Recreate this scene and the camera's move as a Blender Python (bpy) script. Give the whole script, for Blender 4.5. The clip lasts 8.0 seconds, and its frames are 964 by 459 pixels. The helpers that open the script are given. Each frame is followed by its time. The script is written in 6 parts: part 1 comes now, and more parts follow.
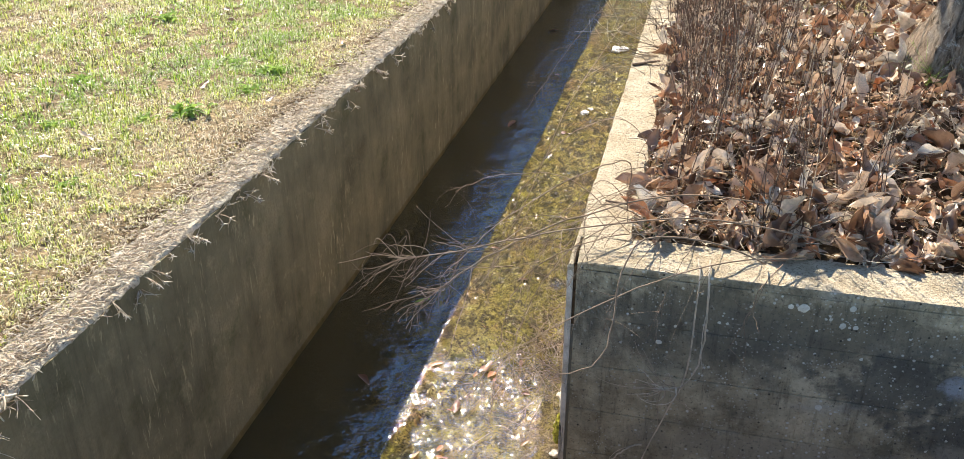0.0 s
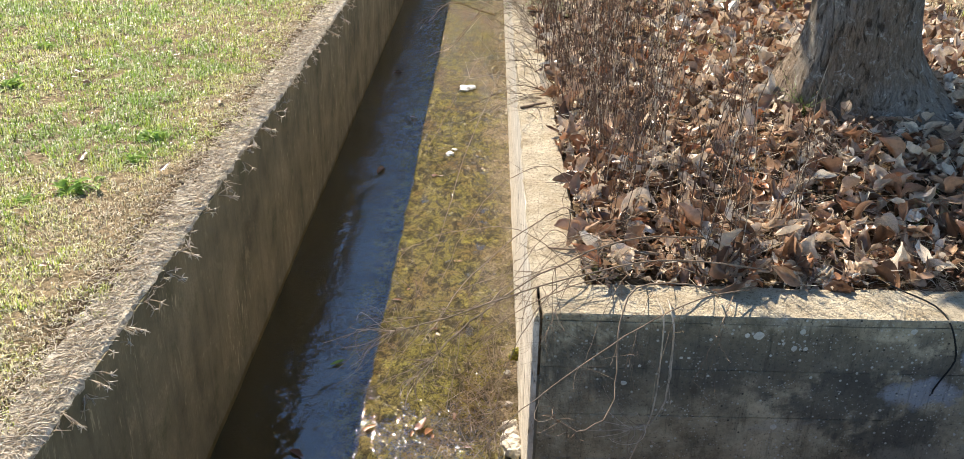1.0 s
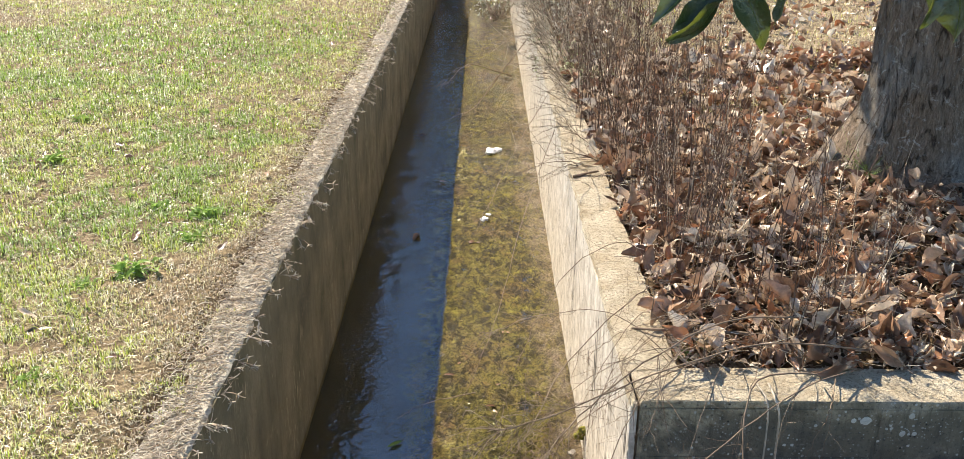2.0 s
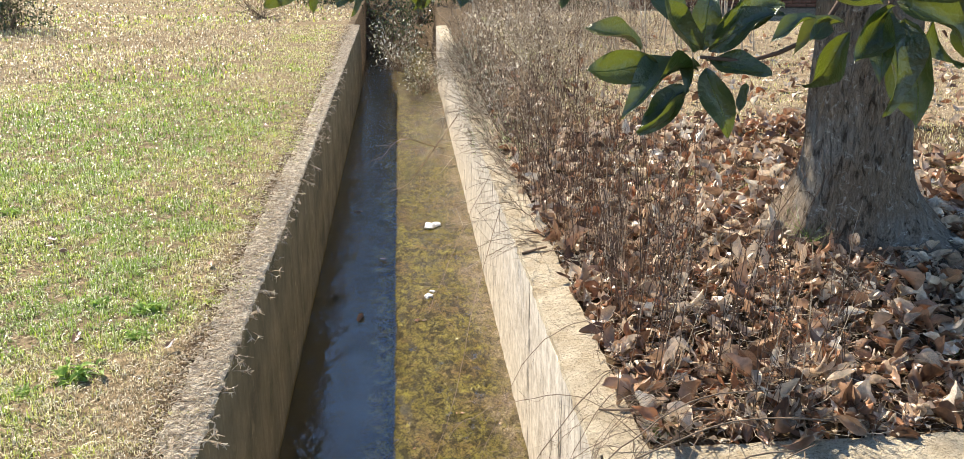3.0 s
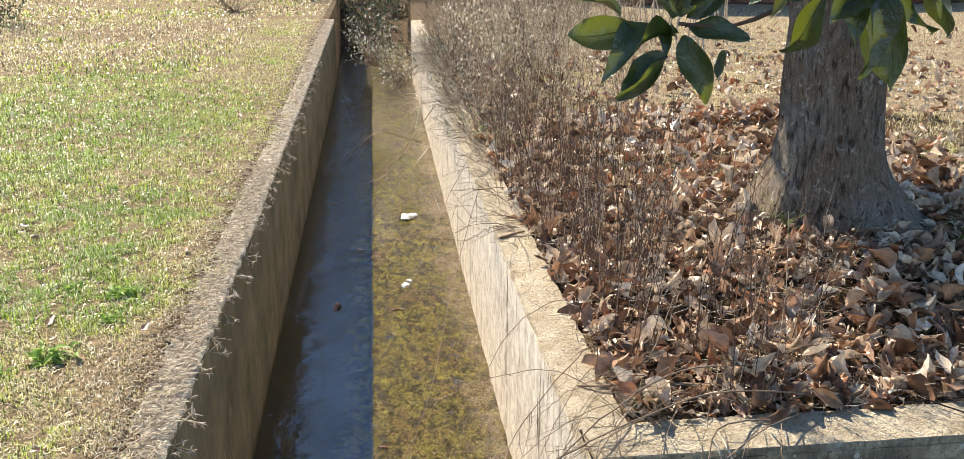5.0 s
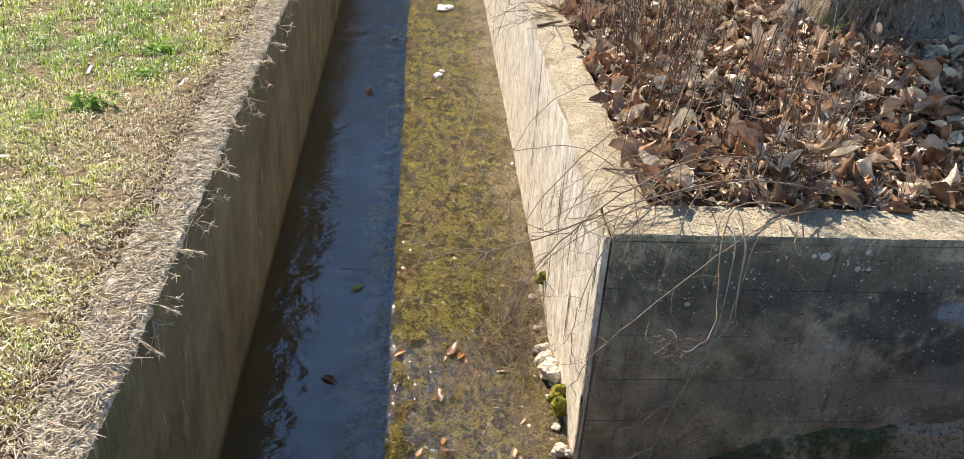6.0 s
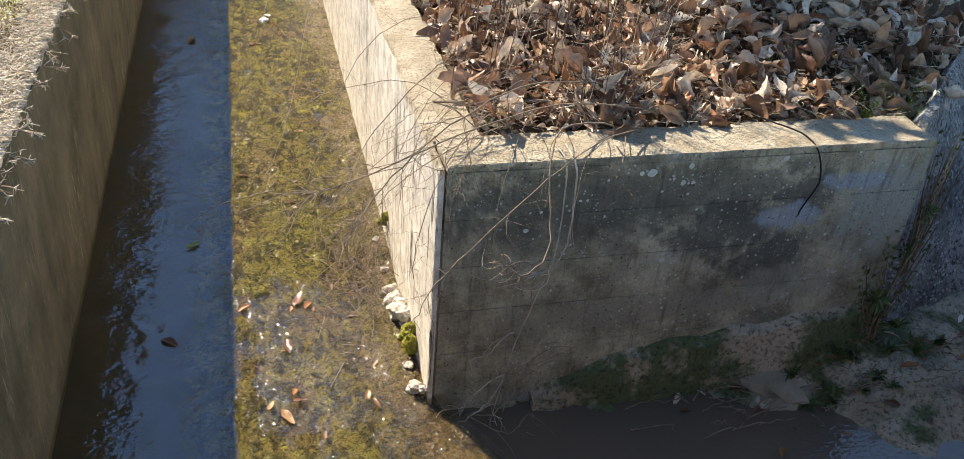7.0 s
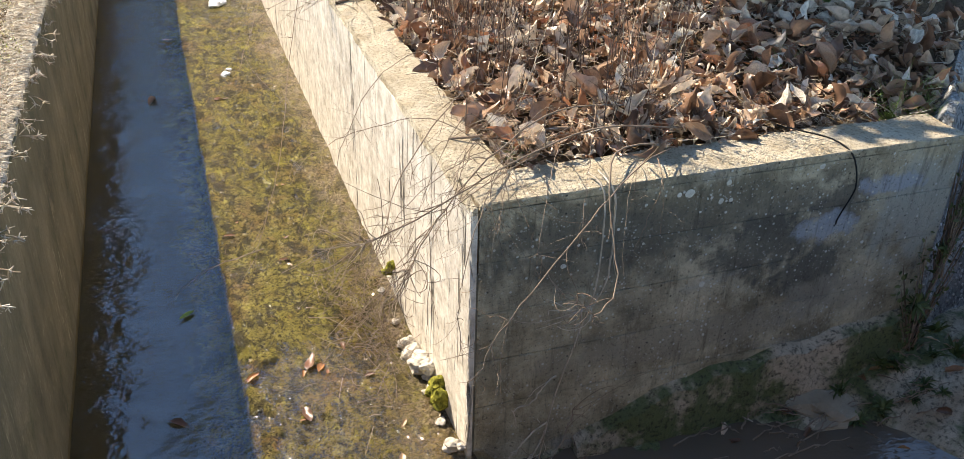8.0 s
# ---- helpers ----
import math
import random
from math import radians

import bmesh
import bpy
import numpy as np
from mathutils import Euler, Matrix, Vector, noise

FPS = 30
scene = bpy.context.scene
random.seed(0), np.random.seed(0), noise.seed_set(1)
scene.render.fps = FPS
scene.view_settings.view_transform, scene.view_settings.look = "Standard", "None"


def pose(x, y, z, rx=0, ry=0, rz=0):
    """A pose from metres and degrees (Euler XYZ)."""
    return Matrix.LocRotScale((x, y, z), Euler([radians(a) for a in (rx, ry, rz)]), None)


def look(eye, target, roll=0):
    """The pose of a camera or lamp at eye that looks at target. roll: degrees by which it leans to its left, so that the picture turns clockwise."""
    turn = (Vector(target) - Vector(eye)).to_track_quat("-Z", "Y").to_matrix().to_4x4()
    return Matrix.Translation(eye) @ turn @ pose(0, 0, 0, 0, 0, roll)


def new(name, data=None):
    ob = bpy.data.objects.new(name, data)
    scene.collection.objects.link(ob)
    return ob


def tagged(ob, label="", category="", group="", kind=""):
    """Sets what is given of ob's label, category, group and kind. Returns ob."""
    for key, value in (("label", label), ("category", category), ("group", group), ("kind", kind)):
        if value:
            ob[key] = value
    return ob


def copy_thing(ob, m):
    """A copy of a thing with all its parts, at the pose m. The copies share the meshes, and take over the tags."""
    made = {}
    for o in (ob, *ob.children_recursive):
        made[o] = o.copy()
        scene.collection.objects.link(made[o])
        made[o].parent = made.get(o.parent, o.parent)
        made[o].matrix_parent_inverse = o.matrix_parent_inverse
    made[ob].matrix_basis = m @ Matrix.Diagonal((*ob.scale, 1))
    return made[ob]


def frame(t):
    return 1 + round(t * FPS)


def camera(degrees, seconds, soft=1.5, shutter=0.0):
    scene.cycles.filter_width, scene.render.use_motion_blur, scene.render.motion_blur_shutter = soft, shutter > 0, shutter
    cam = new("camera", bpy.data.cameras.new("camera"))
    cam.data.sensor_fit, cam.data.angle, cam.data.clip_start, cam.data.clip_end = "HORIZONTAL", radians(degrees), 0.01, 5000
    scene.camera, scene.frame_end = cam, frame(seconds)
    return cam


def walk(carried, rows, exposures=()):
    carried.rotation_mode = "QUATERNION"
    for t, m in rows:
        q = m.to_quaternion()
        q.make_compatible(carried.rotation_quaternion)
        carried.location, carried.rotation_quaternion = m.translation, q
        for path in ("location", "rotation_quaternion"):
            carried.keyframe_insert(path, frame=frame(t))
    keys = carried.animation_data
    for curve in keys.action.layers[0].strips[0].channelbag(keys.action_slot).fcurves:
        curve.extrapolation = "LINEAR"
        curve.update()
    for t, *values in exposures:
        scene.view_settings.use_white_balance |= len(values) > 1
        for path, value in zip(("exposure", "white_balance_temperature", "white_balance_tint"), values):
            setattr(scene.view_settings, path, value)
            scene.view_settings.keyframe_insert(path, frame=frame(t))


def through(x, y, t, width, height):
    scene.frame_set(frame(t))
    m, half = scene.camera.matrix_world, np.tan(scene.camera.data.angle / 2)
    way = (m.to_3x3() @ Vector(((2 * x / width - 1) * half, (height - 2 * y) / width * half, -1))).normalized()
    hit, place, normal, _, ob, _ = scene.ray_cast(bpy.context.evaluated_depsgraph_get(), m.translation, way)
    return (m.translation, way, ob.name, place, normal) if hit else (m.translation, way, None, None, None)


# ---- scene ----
cam = camera(55.9, 8.0, soft=0.35)
PATH = [
    (0, (0.323, -2.677, 1.56), (-0.097, -0.965, 0.615), -0.0),
    (0.3, (0.148, -2.683, 1.584), (-0.25, -0.961, 0.649), -0.3),
    (0.5, (0.065, -2.66, 1.592), (-0.28, -0.917, 0.674), 0.4),
    (0.7, (-0.044, -2.667, 1.586), (-0.264, -0.885, 0.702), 1.0),
    (1, (-0.201, -2.675, 1.624), (-0.21, -0.879, 0.745), 1.1),
    (1.2, (-0.292, -2.668, 1.62), (-0.258, -0.867, 0.75), 1.0),
    (1.5, (-0.416, -2.629, 1.635), (-0.386, -0.826, 0.77), 1.8),
    (1.7, (-0.481, -2.588, 1.638), (-0.484, -0.76, 0.826), 1.3),
    (2, (-0.527, -2.531, 1.669), (-0.525, -0.687, 0.895), 0.4),
    (2.2, (-0.568, -2.504, 1.668), (-0.533, -0.652, 0.915), 0.7),
    (3.3, (-0.655, -2.473, 1.739), (-0.468, -0.572, 1.144), -0.7),
    (3.5, (-0.662, -2.479, 1.738), (-0.466, -0.572, 1.167), -0.6),
    (4, (-0.658, -2.487, 1.72), (-0.451, -0.575, 1.17), -0.6),
    (4.5, (-0.653, -2.492, 1.693), (-0.436, -0.589, 1.115), -0.5),
    (4.7, (-0.655, -2.492, 1.68), (-0.44, -0.594, 1.089), -0.4),
    (5.8, (-0.67, -2.572, 1.551), (-0.49, -0.807, 0.627), 3.1),
    (6, (-0.67, -2.585, 1.531), (-0.519, -0.867, 0.519), 3.7),
    (6.5, (-0.656, -2.581, 1.503), (-0.457, -0.917, 0.41), 3.9),
    (6.7, (-0.637, -2.579, 1.494), (-0.384, -0.924, 0.402), 4.3),
    (7, (-0.607, -2.578, 1.489), (-0.142, -0.969, 0.396), 4.9),
    (7.2, (-0.622, -2.577, 1.471), (-0.06, -0.98, 0.4), 3.5),
    (7.5, (-0.693, -2.533, 1.437), (-0.108, -0.927, 0.399), 2.1),
    (7.8, (-0.757, -2.435, 1.386), (-0.168, -0.82, 0.36), 2.0),
    (8, (-0.83, -2.323, 1.362), (-0.245, -0.701, 0.349), 1.7),
]
walk(cam, [(t, look(eye, target, roll)) for t, eye, target, roll in PATH], [(0, 1.47), (0.5, 1.32), (1.5, 1.19), (2.2, 1.18), (4, 1.20), (6, 1.12), (7, 1.25), (7.5, 1.35), (8, 1.36)])

# ---- world, sun, exposure ----
SUN_DIR = Vector((-0.51, 0.86, 0.835)).normalized()
world = bpy.data.worlds.new("sky")
scene.world = world
world.use_nodes = True
wt = world.node_tree
sky = wt.nodes.new("ShaderNodeTexSky")
sky.sky_type = "NISHITA"
sky.sun_disc = False
sky.air_density, sky.dust_density, sky.ozone_density = 1.0, 0.0, 3.0
sky.sun_elevation = math.asin(SUN_DIR.z)
sky.sun_rotation = math.atan2(SUN_DIR.x, SUN_DIR.y)
wt.nodes["Background"].inputs[1].default_value = 0.098
wt.links.new(sky.outputs[0], wt.nodes["Background"].inputs[0])
sun_data = bpy.data.lights.new("sun", "SUN")
sun_data.energy = 5.0
sun_data.angle = radians(0.5)
sun_data.color = (1.0, 0.88, 0.70)
sun = new("sun", sun_data)
sun.matrix_world = look((0, 0, 12), Vector((0, 0, 12)) - SUN_DIR)


# ---- materials ----
class Nodes:
    """A small helper round one material's node tree."""

    def __init__(self, name):
        self.mat = bpy.data.materials.new(name)
        self.mat.use_nodes = True
        self.tree = self.mat.node_tree
        self.bsdf = self.tree.nodes["Principled BSDF"]
        self.out = self.tree.nodes["Material Output"]
        self.coord = None

    def add(self, kind, operation="", feature="", blend="", attribute=""):
        n = self.tree.nodes.new(kind)
        if operation:
            n.operation = operation
        if feature:
            n.feature = feature
        if blend:
            n.data_type, n.blend_type = "RGBA", blend
        if attribute:
            n.attribute_name = attribute
        return n

    def link(self, a, b):
        self.tree.links.new(a, b)

    def place(self, scale=(1, 1, 1), spread=0.0):
        """World-sized coordinates, stretched; spread shifts them object by object."""
        c = self.add("ShaderNodeTexCoord")
        m = self.add("ShaderNodeMapping")
        m.inputs["Scale"].default_value = scale
        self.link(c.outputs["Object"], m.inputs["Vector"])
        if spread:
            info = self.add("ShaderNodeObjectInfo")
            k = self.add("ShaderNodeMath", operation="MULTIPLY")
            k.inputs[1].default_value = spread
            self.link(info.outputs["Random"], k.inputs[0])
            self.link(k.outputs[0], m.inputs["Location"])
        return m.outputs[0]

    def noise(self, scale, detail=4.0, rough=0.6, vec=None, distort=0.0):
        n = self.add("ShaderNodeTexNoise")
        n.inputs["Scale"].default_value = scale
        n.inputs["Detail"].default_value = detail
        n.inputs["Roughness"].default_value = rough
        n.inputs["Distortion"].default_value = distort
        self.link(vec if vec is not None else self.place(), n.inputs["Vector"])
        return n.outputs[0]

    def cells(self, scale, vec=None, feature="F1"):
        n = self.add("ShaderNodeTexVoronoi", feature=feature)
        n.inputs["Scale"].default_value = scale
        self.link(vec if vec is not None else self.place(), n.inputs["Vector"])
        return n

    def ramp(self, fac, stops):
        r = self.add("ShaderNodeValToRGB")
        while len(r.color_ramp.elements) < len(stops):
            r.color_ramp.elements.new(0.5)
        for e, (p, c) in zip(r.color_ramp.elements, stops):
            e.position = p
            e.color = (c, c, c, 1) if isinstance(c, (int, float)) else (*c, 1)
        self.link(fac, r.inputs[0])
        return r.outputs[0]

    def mix(self, a, b, fac, blend="MIX"):
        m = self.add("ShaderNodeMix", blend=blend)
        for socket, v in ((m.inputs[0], fac), (m.inputs[6], a), (m.inputs[7], b)):
            if isinstance(v, (int, float)):
                socket.default_value = v
            elif isinstance(v, tuple):
                socket.default_value = (*v, 1)
            else:
                self.link(v, socket)
        return m.outputs[2]

    def calc(self, op, a, b):
        m = self.add("ShaderNodeMath", operation=op)
        for socket, v in ((m.inputs[0], a), (m.inputs[1], b)):
            if isinstance(v, (int, float)):
                socket.default_value = v
            else:
                self.link(v, socket)
        return m.outputs[0]

    def bump(self, height, strength=0.4, distance=0.01, base=None):
        b = self.add("ShaderNodeBump")
        b.inputs["Strength"].default_value = strength
        b.inputs["Distance"].default_value = distance
        self.link(height, b.inputs["Height"])
        if base is not None:
            self.link(base, b.inputs["Normal"])
        return b.outputs[0]

    def done(self, color, rough=0.85, normal=None, spec=0.3, metal=0.0, through=0.0, through_color=None):
        for key, v in (("Base Color", color), ("Roughness", rough)):
            if isinstance(v, (int, float)):
                self.bsdf.inputs[key].default_value = v
            elif isinstance(v, tuple):
                self.bsdf.inputs[key].default_value = (*v, 1)
            else:
                self.link(v, self.bsdf.inputs[key])
        self.bsdf.inputs["Specular IOR Level"].default_value = spec
        self.bsdf.inputs["Metallic"].default_value = metal
        if normal is not None:
            self.link(normal, self.bsdf.inputs["Normal"])
        if through:
            t = self.add("ShaderNodeBsdfTranslucent")
            src = through_color if through_color is not None else color
            if isinstance(src, tuple):
                t.inputs[0].default_value = (*src, 1)
            else:
                self.link(src, t.inputs[0])
            m = self.add("ShaderNodeMixShader")
            m.inputs[0].default_value = through
            self.link(self.bsdf.outputs[0], m.inputs[1])
            self.link(t.outputs[0], m.inputs[2])
            self.link(m.outputs[0], self.out.inputs[0])
        return self.mat


def old_concrete(name, light, dark, streak=0.5, spots=0.0, damp=False):
    """Weathered concrete: blotches, running stains down the face, pits and grit."""
    n = Nodes(name)
    v = n.place(spread=7.0)
    blotch = n.noise(2.3, 6, 0.65, v)
    grit = n.noise(95, 3, 0.7, v)
    runs = n.noise(1.0, 5, 0.65, n.place((16, 16, 1.3), 5.0))
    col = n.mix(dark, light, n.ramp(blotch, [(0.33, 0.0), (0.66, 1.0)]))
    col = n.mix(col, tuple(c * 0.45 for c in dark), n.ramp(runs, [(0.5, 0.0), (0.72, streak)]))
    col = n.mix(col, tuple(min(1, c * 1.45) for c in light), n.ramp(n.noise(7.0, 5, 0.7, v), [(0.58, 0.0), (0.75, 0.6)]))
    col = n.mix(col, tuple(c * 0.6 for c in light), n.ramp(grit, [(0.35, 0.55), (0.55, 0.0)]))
    if name.startswith("mossy"):
        fine_runs = n.noise(1.0, 6, 0.75, n.place((34, 34, 6.0), 3.0), 0.8)
        where = n.ramp(n.noise(2.6, 4, 0.6, n.place((1.0, 1.0, 0.8))), [(0.42, 0.0), (0.58, 1.0)])
        col = n.mix(col, tuple(min(1, c * 2.3) for c in light), n.calc("MULTIPLY", n.ramp(fine_runs, [(0.57, 0.0), (0.64, 0.45)]), where))
        col = n.mix(col, tuple(c * 0.35 for c in dark), n.ramp(n.noise(1.0, 6, 0.75, n.place((42, 42, 3.0), 3.0), 0.6), [(0.36, 0.15), (0.44, 0.0)]))
        col = n.mix(col, (0.07, 0.075, 0.03), n.ramp(n.noise(4.2, 5, 0.7, v), [(0.55, 0.0), (0.7, 0.6)]))
    if spots:
        cell = n.cells(13, v)
        col = n.mix(col, (0.55, 0.55, 0.5), n.ramp(cell.outputs["Distance"], [(0.07, spots), (0.12, 0.0)]))
    h = n.calc("ADD", n.calc("MULTIPLY", grit, 0.5), n.noise(24, 5, 0.7, v))
    return n.done(col, 0.9 if not damp else 0.6, n.bump(h, 0.7, 0.006), 0.25)


M = {}
# dark base tone holds part of the wall's shade, besides real moss and streaks
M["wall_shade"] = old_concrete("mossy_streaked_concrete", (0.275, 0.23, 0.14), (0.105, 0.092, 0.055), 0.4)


def wall_top_material():
    """Crumbling sandy wall top: grit, pits, and rough laminations across the wall."""
    n = Nodes("sun_bleached_sandy_top")
    v = n.place()
    lam = n.noise(1.0, 6, 0.75, n.place((30, 46, 30)), 1.0)
    grit = n.noise(85, 4, 0.75, v)
    col = n.mix((0.46, 0.37, 0.25), (0.72, 0.635, 0.49), n.ramp(n.noise(5, 6, 0.7, v), [(0.35, 0.0), (0.62, 1.0)]))
    col = n.mix(col, (0.46, 0.27, 0.10), n.ramp(n.noise(3.1, 5, 0.7, v), [(0.58, 0.0), (0.72, 0.5)]))
    sep = n.add("ShaderNodeSeparateXYZ")
    n.link(v, sep.inputs[0])
    away = n.calc("ADD", sep.outputs["X"], n.calc("MULTIPLY", n.noise(4.0, 5, 0.65, v), 0.5))
    col = n.mix(col, n.mix((0.20, 0.195, 0.165), (0.40, 0.385, 0.33), n.noise(9, 5, 0.7, v)), n.ramp(away, [(1.1, 0.0), (1.5, 0.8)]))
    col = n.mix(col, (0.14, 0.105, 0.07), n.ramp(lam, [(0.34, 0.6), (0.43, 0.0)]))
    col = n.mix(col, (0.17, 0.13, 0.09), n.ramp(grit, [(0.36, 0.7), (0.48, 0.0)]))
    return n.done(col, 0.95, n.bump(n.calc("ADD", lam, n.calc("MULTIPLY", grit, 0.6)), 1.0, 0.022), 0.15)


M["wall_top"] = wall_top_material()


def straw_mat_material():
    """Bleached edge of the wall: cement crumbs, straw dust, dark gaps."""
    n = Nodes("bleached_straw_mat")
    v = n.place()
    grit = n.noise(70, 5, 0.8, v, 0.6)
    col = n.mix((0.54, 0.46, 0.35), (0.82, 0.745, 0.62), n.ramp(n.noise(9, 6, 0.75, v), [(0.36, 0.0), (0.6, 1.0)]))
    col = n.mix(col, (0.15, 0.115, 0.075), n.ramp(n.noise(16, 5, 0.75, v), [(0.34, 0.85), (0.45, 0.0)]))
    col = n.mix(col, (0.12, 0.09, 0.06), n.ramp(grit, [(0.38, 0.8), (0.48, 0.0)]))
    return n.done(col, 0.9, n.bump(grit, 1.0, 0.02), 0.2)


M["straw_mat"] = straw_mat_material()


def block_material():
    """Parged grey blockwork: broad damp stains, bluish scrubbed patches, fine runs, white lichen dots."""
    n = Nodes("stained_grey_block")
    v = n.place()
    own = n.add("ShaderNodeObjectInfo").outputs["Random"]
    base = n.mix((0.18, 0.155, 0.104), (0.55, 0.485, 0.34), n.ramp(n.noise(4.2, 8, 0.74, v), [(0.36, 0.0), (0.62, 1.0)]))
    base = n.mix(base, n.mix(base, (0.30, 0.28, 0.22), 0.5), n.ramp(own, [(0.4, 0.0), (1.0, 0.12)]))
    base = n.mix(base, (0.27, 0.30, 0.33), n.ramp(n.noise(1.7, 4, 0.6, n.place((1.0, 1.0, 2.4))), [(0.57, 0.0), (0.68, 0.5)]))
    base = n.mix(base, (0.075, 0.075, 0.068), n.ramp(n.noise(2.6, 3, 0.5, n.place((1.0, 1.0, 1.3)), 0.3), [(0.55, 0.0), (0.70, 0.45)]))
    wob = n.noise(9.0, 5, 0.65, v)
    for (x, z, rx, rz), tone, much in (((0.70, -0.16, 1.0, 0.20), (0.115, 0.104, 0.080), 0.65), ((1.40, -0.22, 0.16, 0.14), (0.13, 0.12, 0.10), 0.75), ((1.10, -0.33, 0.27, 0.17), (0.085, 0.085, 0.074), 0.75), ((1.34, -0.52, 0.22, 0.18), (0.085, 0.085, 0.075), 0.7), ((0.45, -0.25, 0.50, 0.20), (0.12, 0.118, 0.098), 0.4), ((1.36, -0.30, 0.16, 0.07), (0.36, 0.40, 0.45), 0.8),
                                       ((1.78, -0.26, 0.24, 0.30), (0.36, 0.36, 0.31), 0.8), ((1.62, -0.16, 0.16, 0.05), (0.34, 0.38, 0.45), 0.75), ((0.75, -0.70, 0.7, 0.10), (0.30, 0.27, 0.205), 0.7), ((1.45, -0.62, 0.3, 0.12), (0.34, 0.315, 0.25), 0.6)):
        far = n.add("ShaderNodeVectorMath", operation="LENGTH")
        m = n.add("ShaderNodeMapping")
        m.inputs["Scale"].default_value = (1 / rx, 1, 1 / rz)
        m.inputs["Location"].default_value = (-x / rx, 0, -z / rz)
        n.link(v, m.inputs["Vector"])
        n.link(m.outputs[0], far.inputs[0])
        edge = n.calc("ADD", far.outputs["Value"], n.calc("MULTIPLY", n.calc("SUBTRACT", wob, 0.5), 2.4))
        base = n.mix(base, tone, n.ramp(edge, [(0.55, much), (0.95, 0.0)]))
    runs = n.noise(1.0, 5, 0.7, n.place((30, 30, 3.0)))
    base = n.mix(base, (0.07, 0.066, 0.05), n.ramp(runs, [(0.54, 0.0), (0.72, 0.7)]))
    base = n.mix(base, (0.52, 0.50, 0.43), n.ramp(n.noise(38, 5, 0.75, v), [(0.60, 0.0), (0.70, 0.6)]))
    speck = n.noise(70, 4, 0.75, v)
    base = n.mix(base, (0.05, 0.05, 0.045), n.ramp(speck, [(0.34, 0.7), (0.44, 0.0)]))
    dots = n.calc("MULTIPLY", n.ramp(n.cells(34, v).outputs["Distance"], [(0.13, 1.0), (0.2, 0.0)]), n.ramp(n.noise(4.0, 3, 0.6, v), [(0.44, 0.0), (0.54, 0.9)]))
    base = n.mix(base, (0.56, 0.56, 0.51), dots)
    specks = n.calc("MULTIPLY", n.ramp(n.cells(75, v).outputs["Distance"], [(0.16, 1.0), (0.24, 0.0)]), n.ramp(n.noise(6.0, 4, 0.65, v), [(0.48, 0.0), (0.58, 0.8)]))
    base = n.mix(base, (0.50, 0.50, 0.45), specks)
    h = n.calc("ADD", n.calc("MULTIPLY", speck, 0.6), n.noise(18, 6, 0.7, v))
    pits = n.ramp(n.cells(26, v).outputs["Distance"], [(0.06, 1.0), (0.13, 0.0)])
    some = n.ramp(n.noise(5.0, 3, 0.6, v), [(0.45, 0.0), (0.55, 1.0)])
    base = n.mix(base, (0.03, 0.03, 0.027), n.calc("MULTIPLY", pits, some))
    return n.done(base, 0.92, n.bump(h, 1.0, 0.016), 0.2)


M["block"] = block_material()
M["mortar"] = old_concrete("grey_mortar", (0.26, 0.24, 0.185), (0.13, 0.12, 0.095), 0.4)


def apron_material():
    """Rough dark concrete full of pale pebbles."""
    n = Nodes("rough_pebbly_concrete")
    v = n.place()
    col = n.mix((0.17, 0.17, 0.165), (0.50, 0.50, 0.49), n.ramp(n.noise(3.5, 6, 0.7, v), [(0.36, 0.0), (0.64, 1.0)]))
    peb = n.cells(46, v)
    some = n.ramp(n.noise(8, 4, 0.7, v), [(0.42, 0.0), (0.56, 1.0)])
    col = n.mix(col, (0.72, 0.71, 0.68), n.calc("MULTIPLY", n.ramp(peb.outputs["Distance"], [(0.28, 0.95), (0.42, 0.0)]), some))
    col = n.mix(col, (0.035, 0.035, 0.035), n.ramp(n.noise(45, 4, 0.75, v), [(0.38, 0.9), (0.5, 0.0)]))
    h = n.calc("ADD", n.noise(30, 6, 0.75, v), n.calc("MULTIPLY", n.ramp(peb.outputs["Distance"], [(0.1, 1.0), (0.45, 0.0)]), 0.6))
    return n.done(col, 0.7, n.bump(h, 1.0, 0.03), 0.4)


M["apron"] = apron_material()


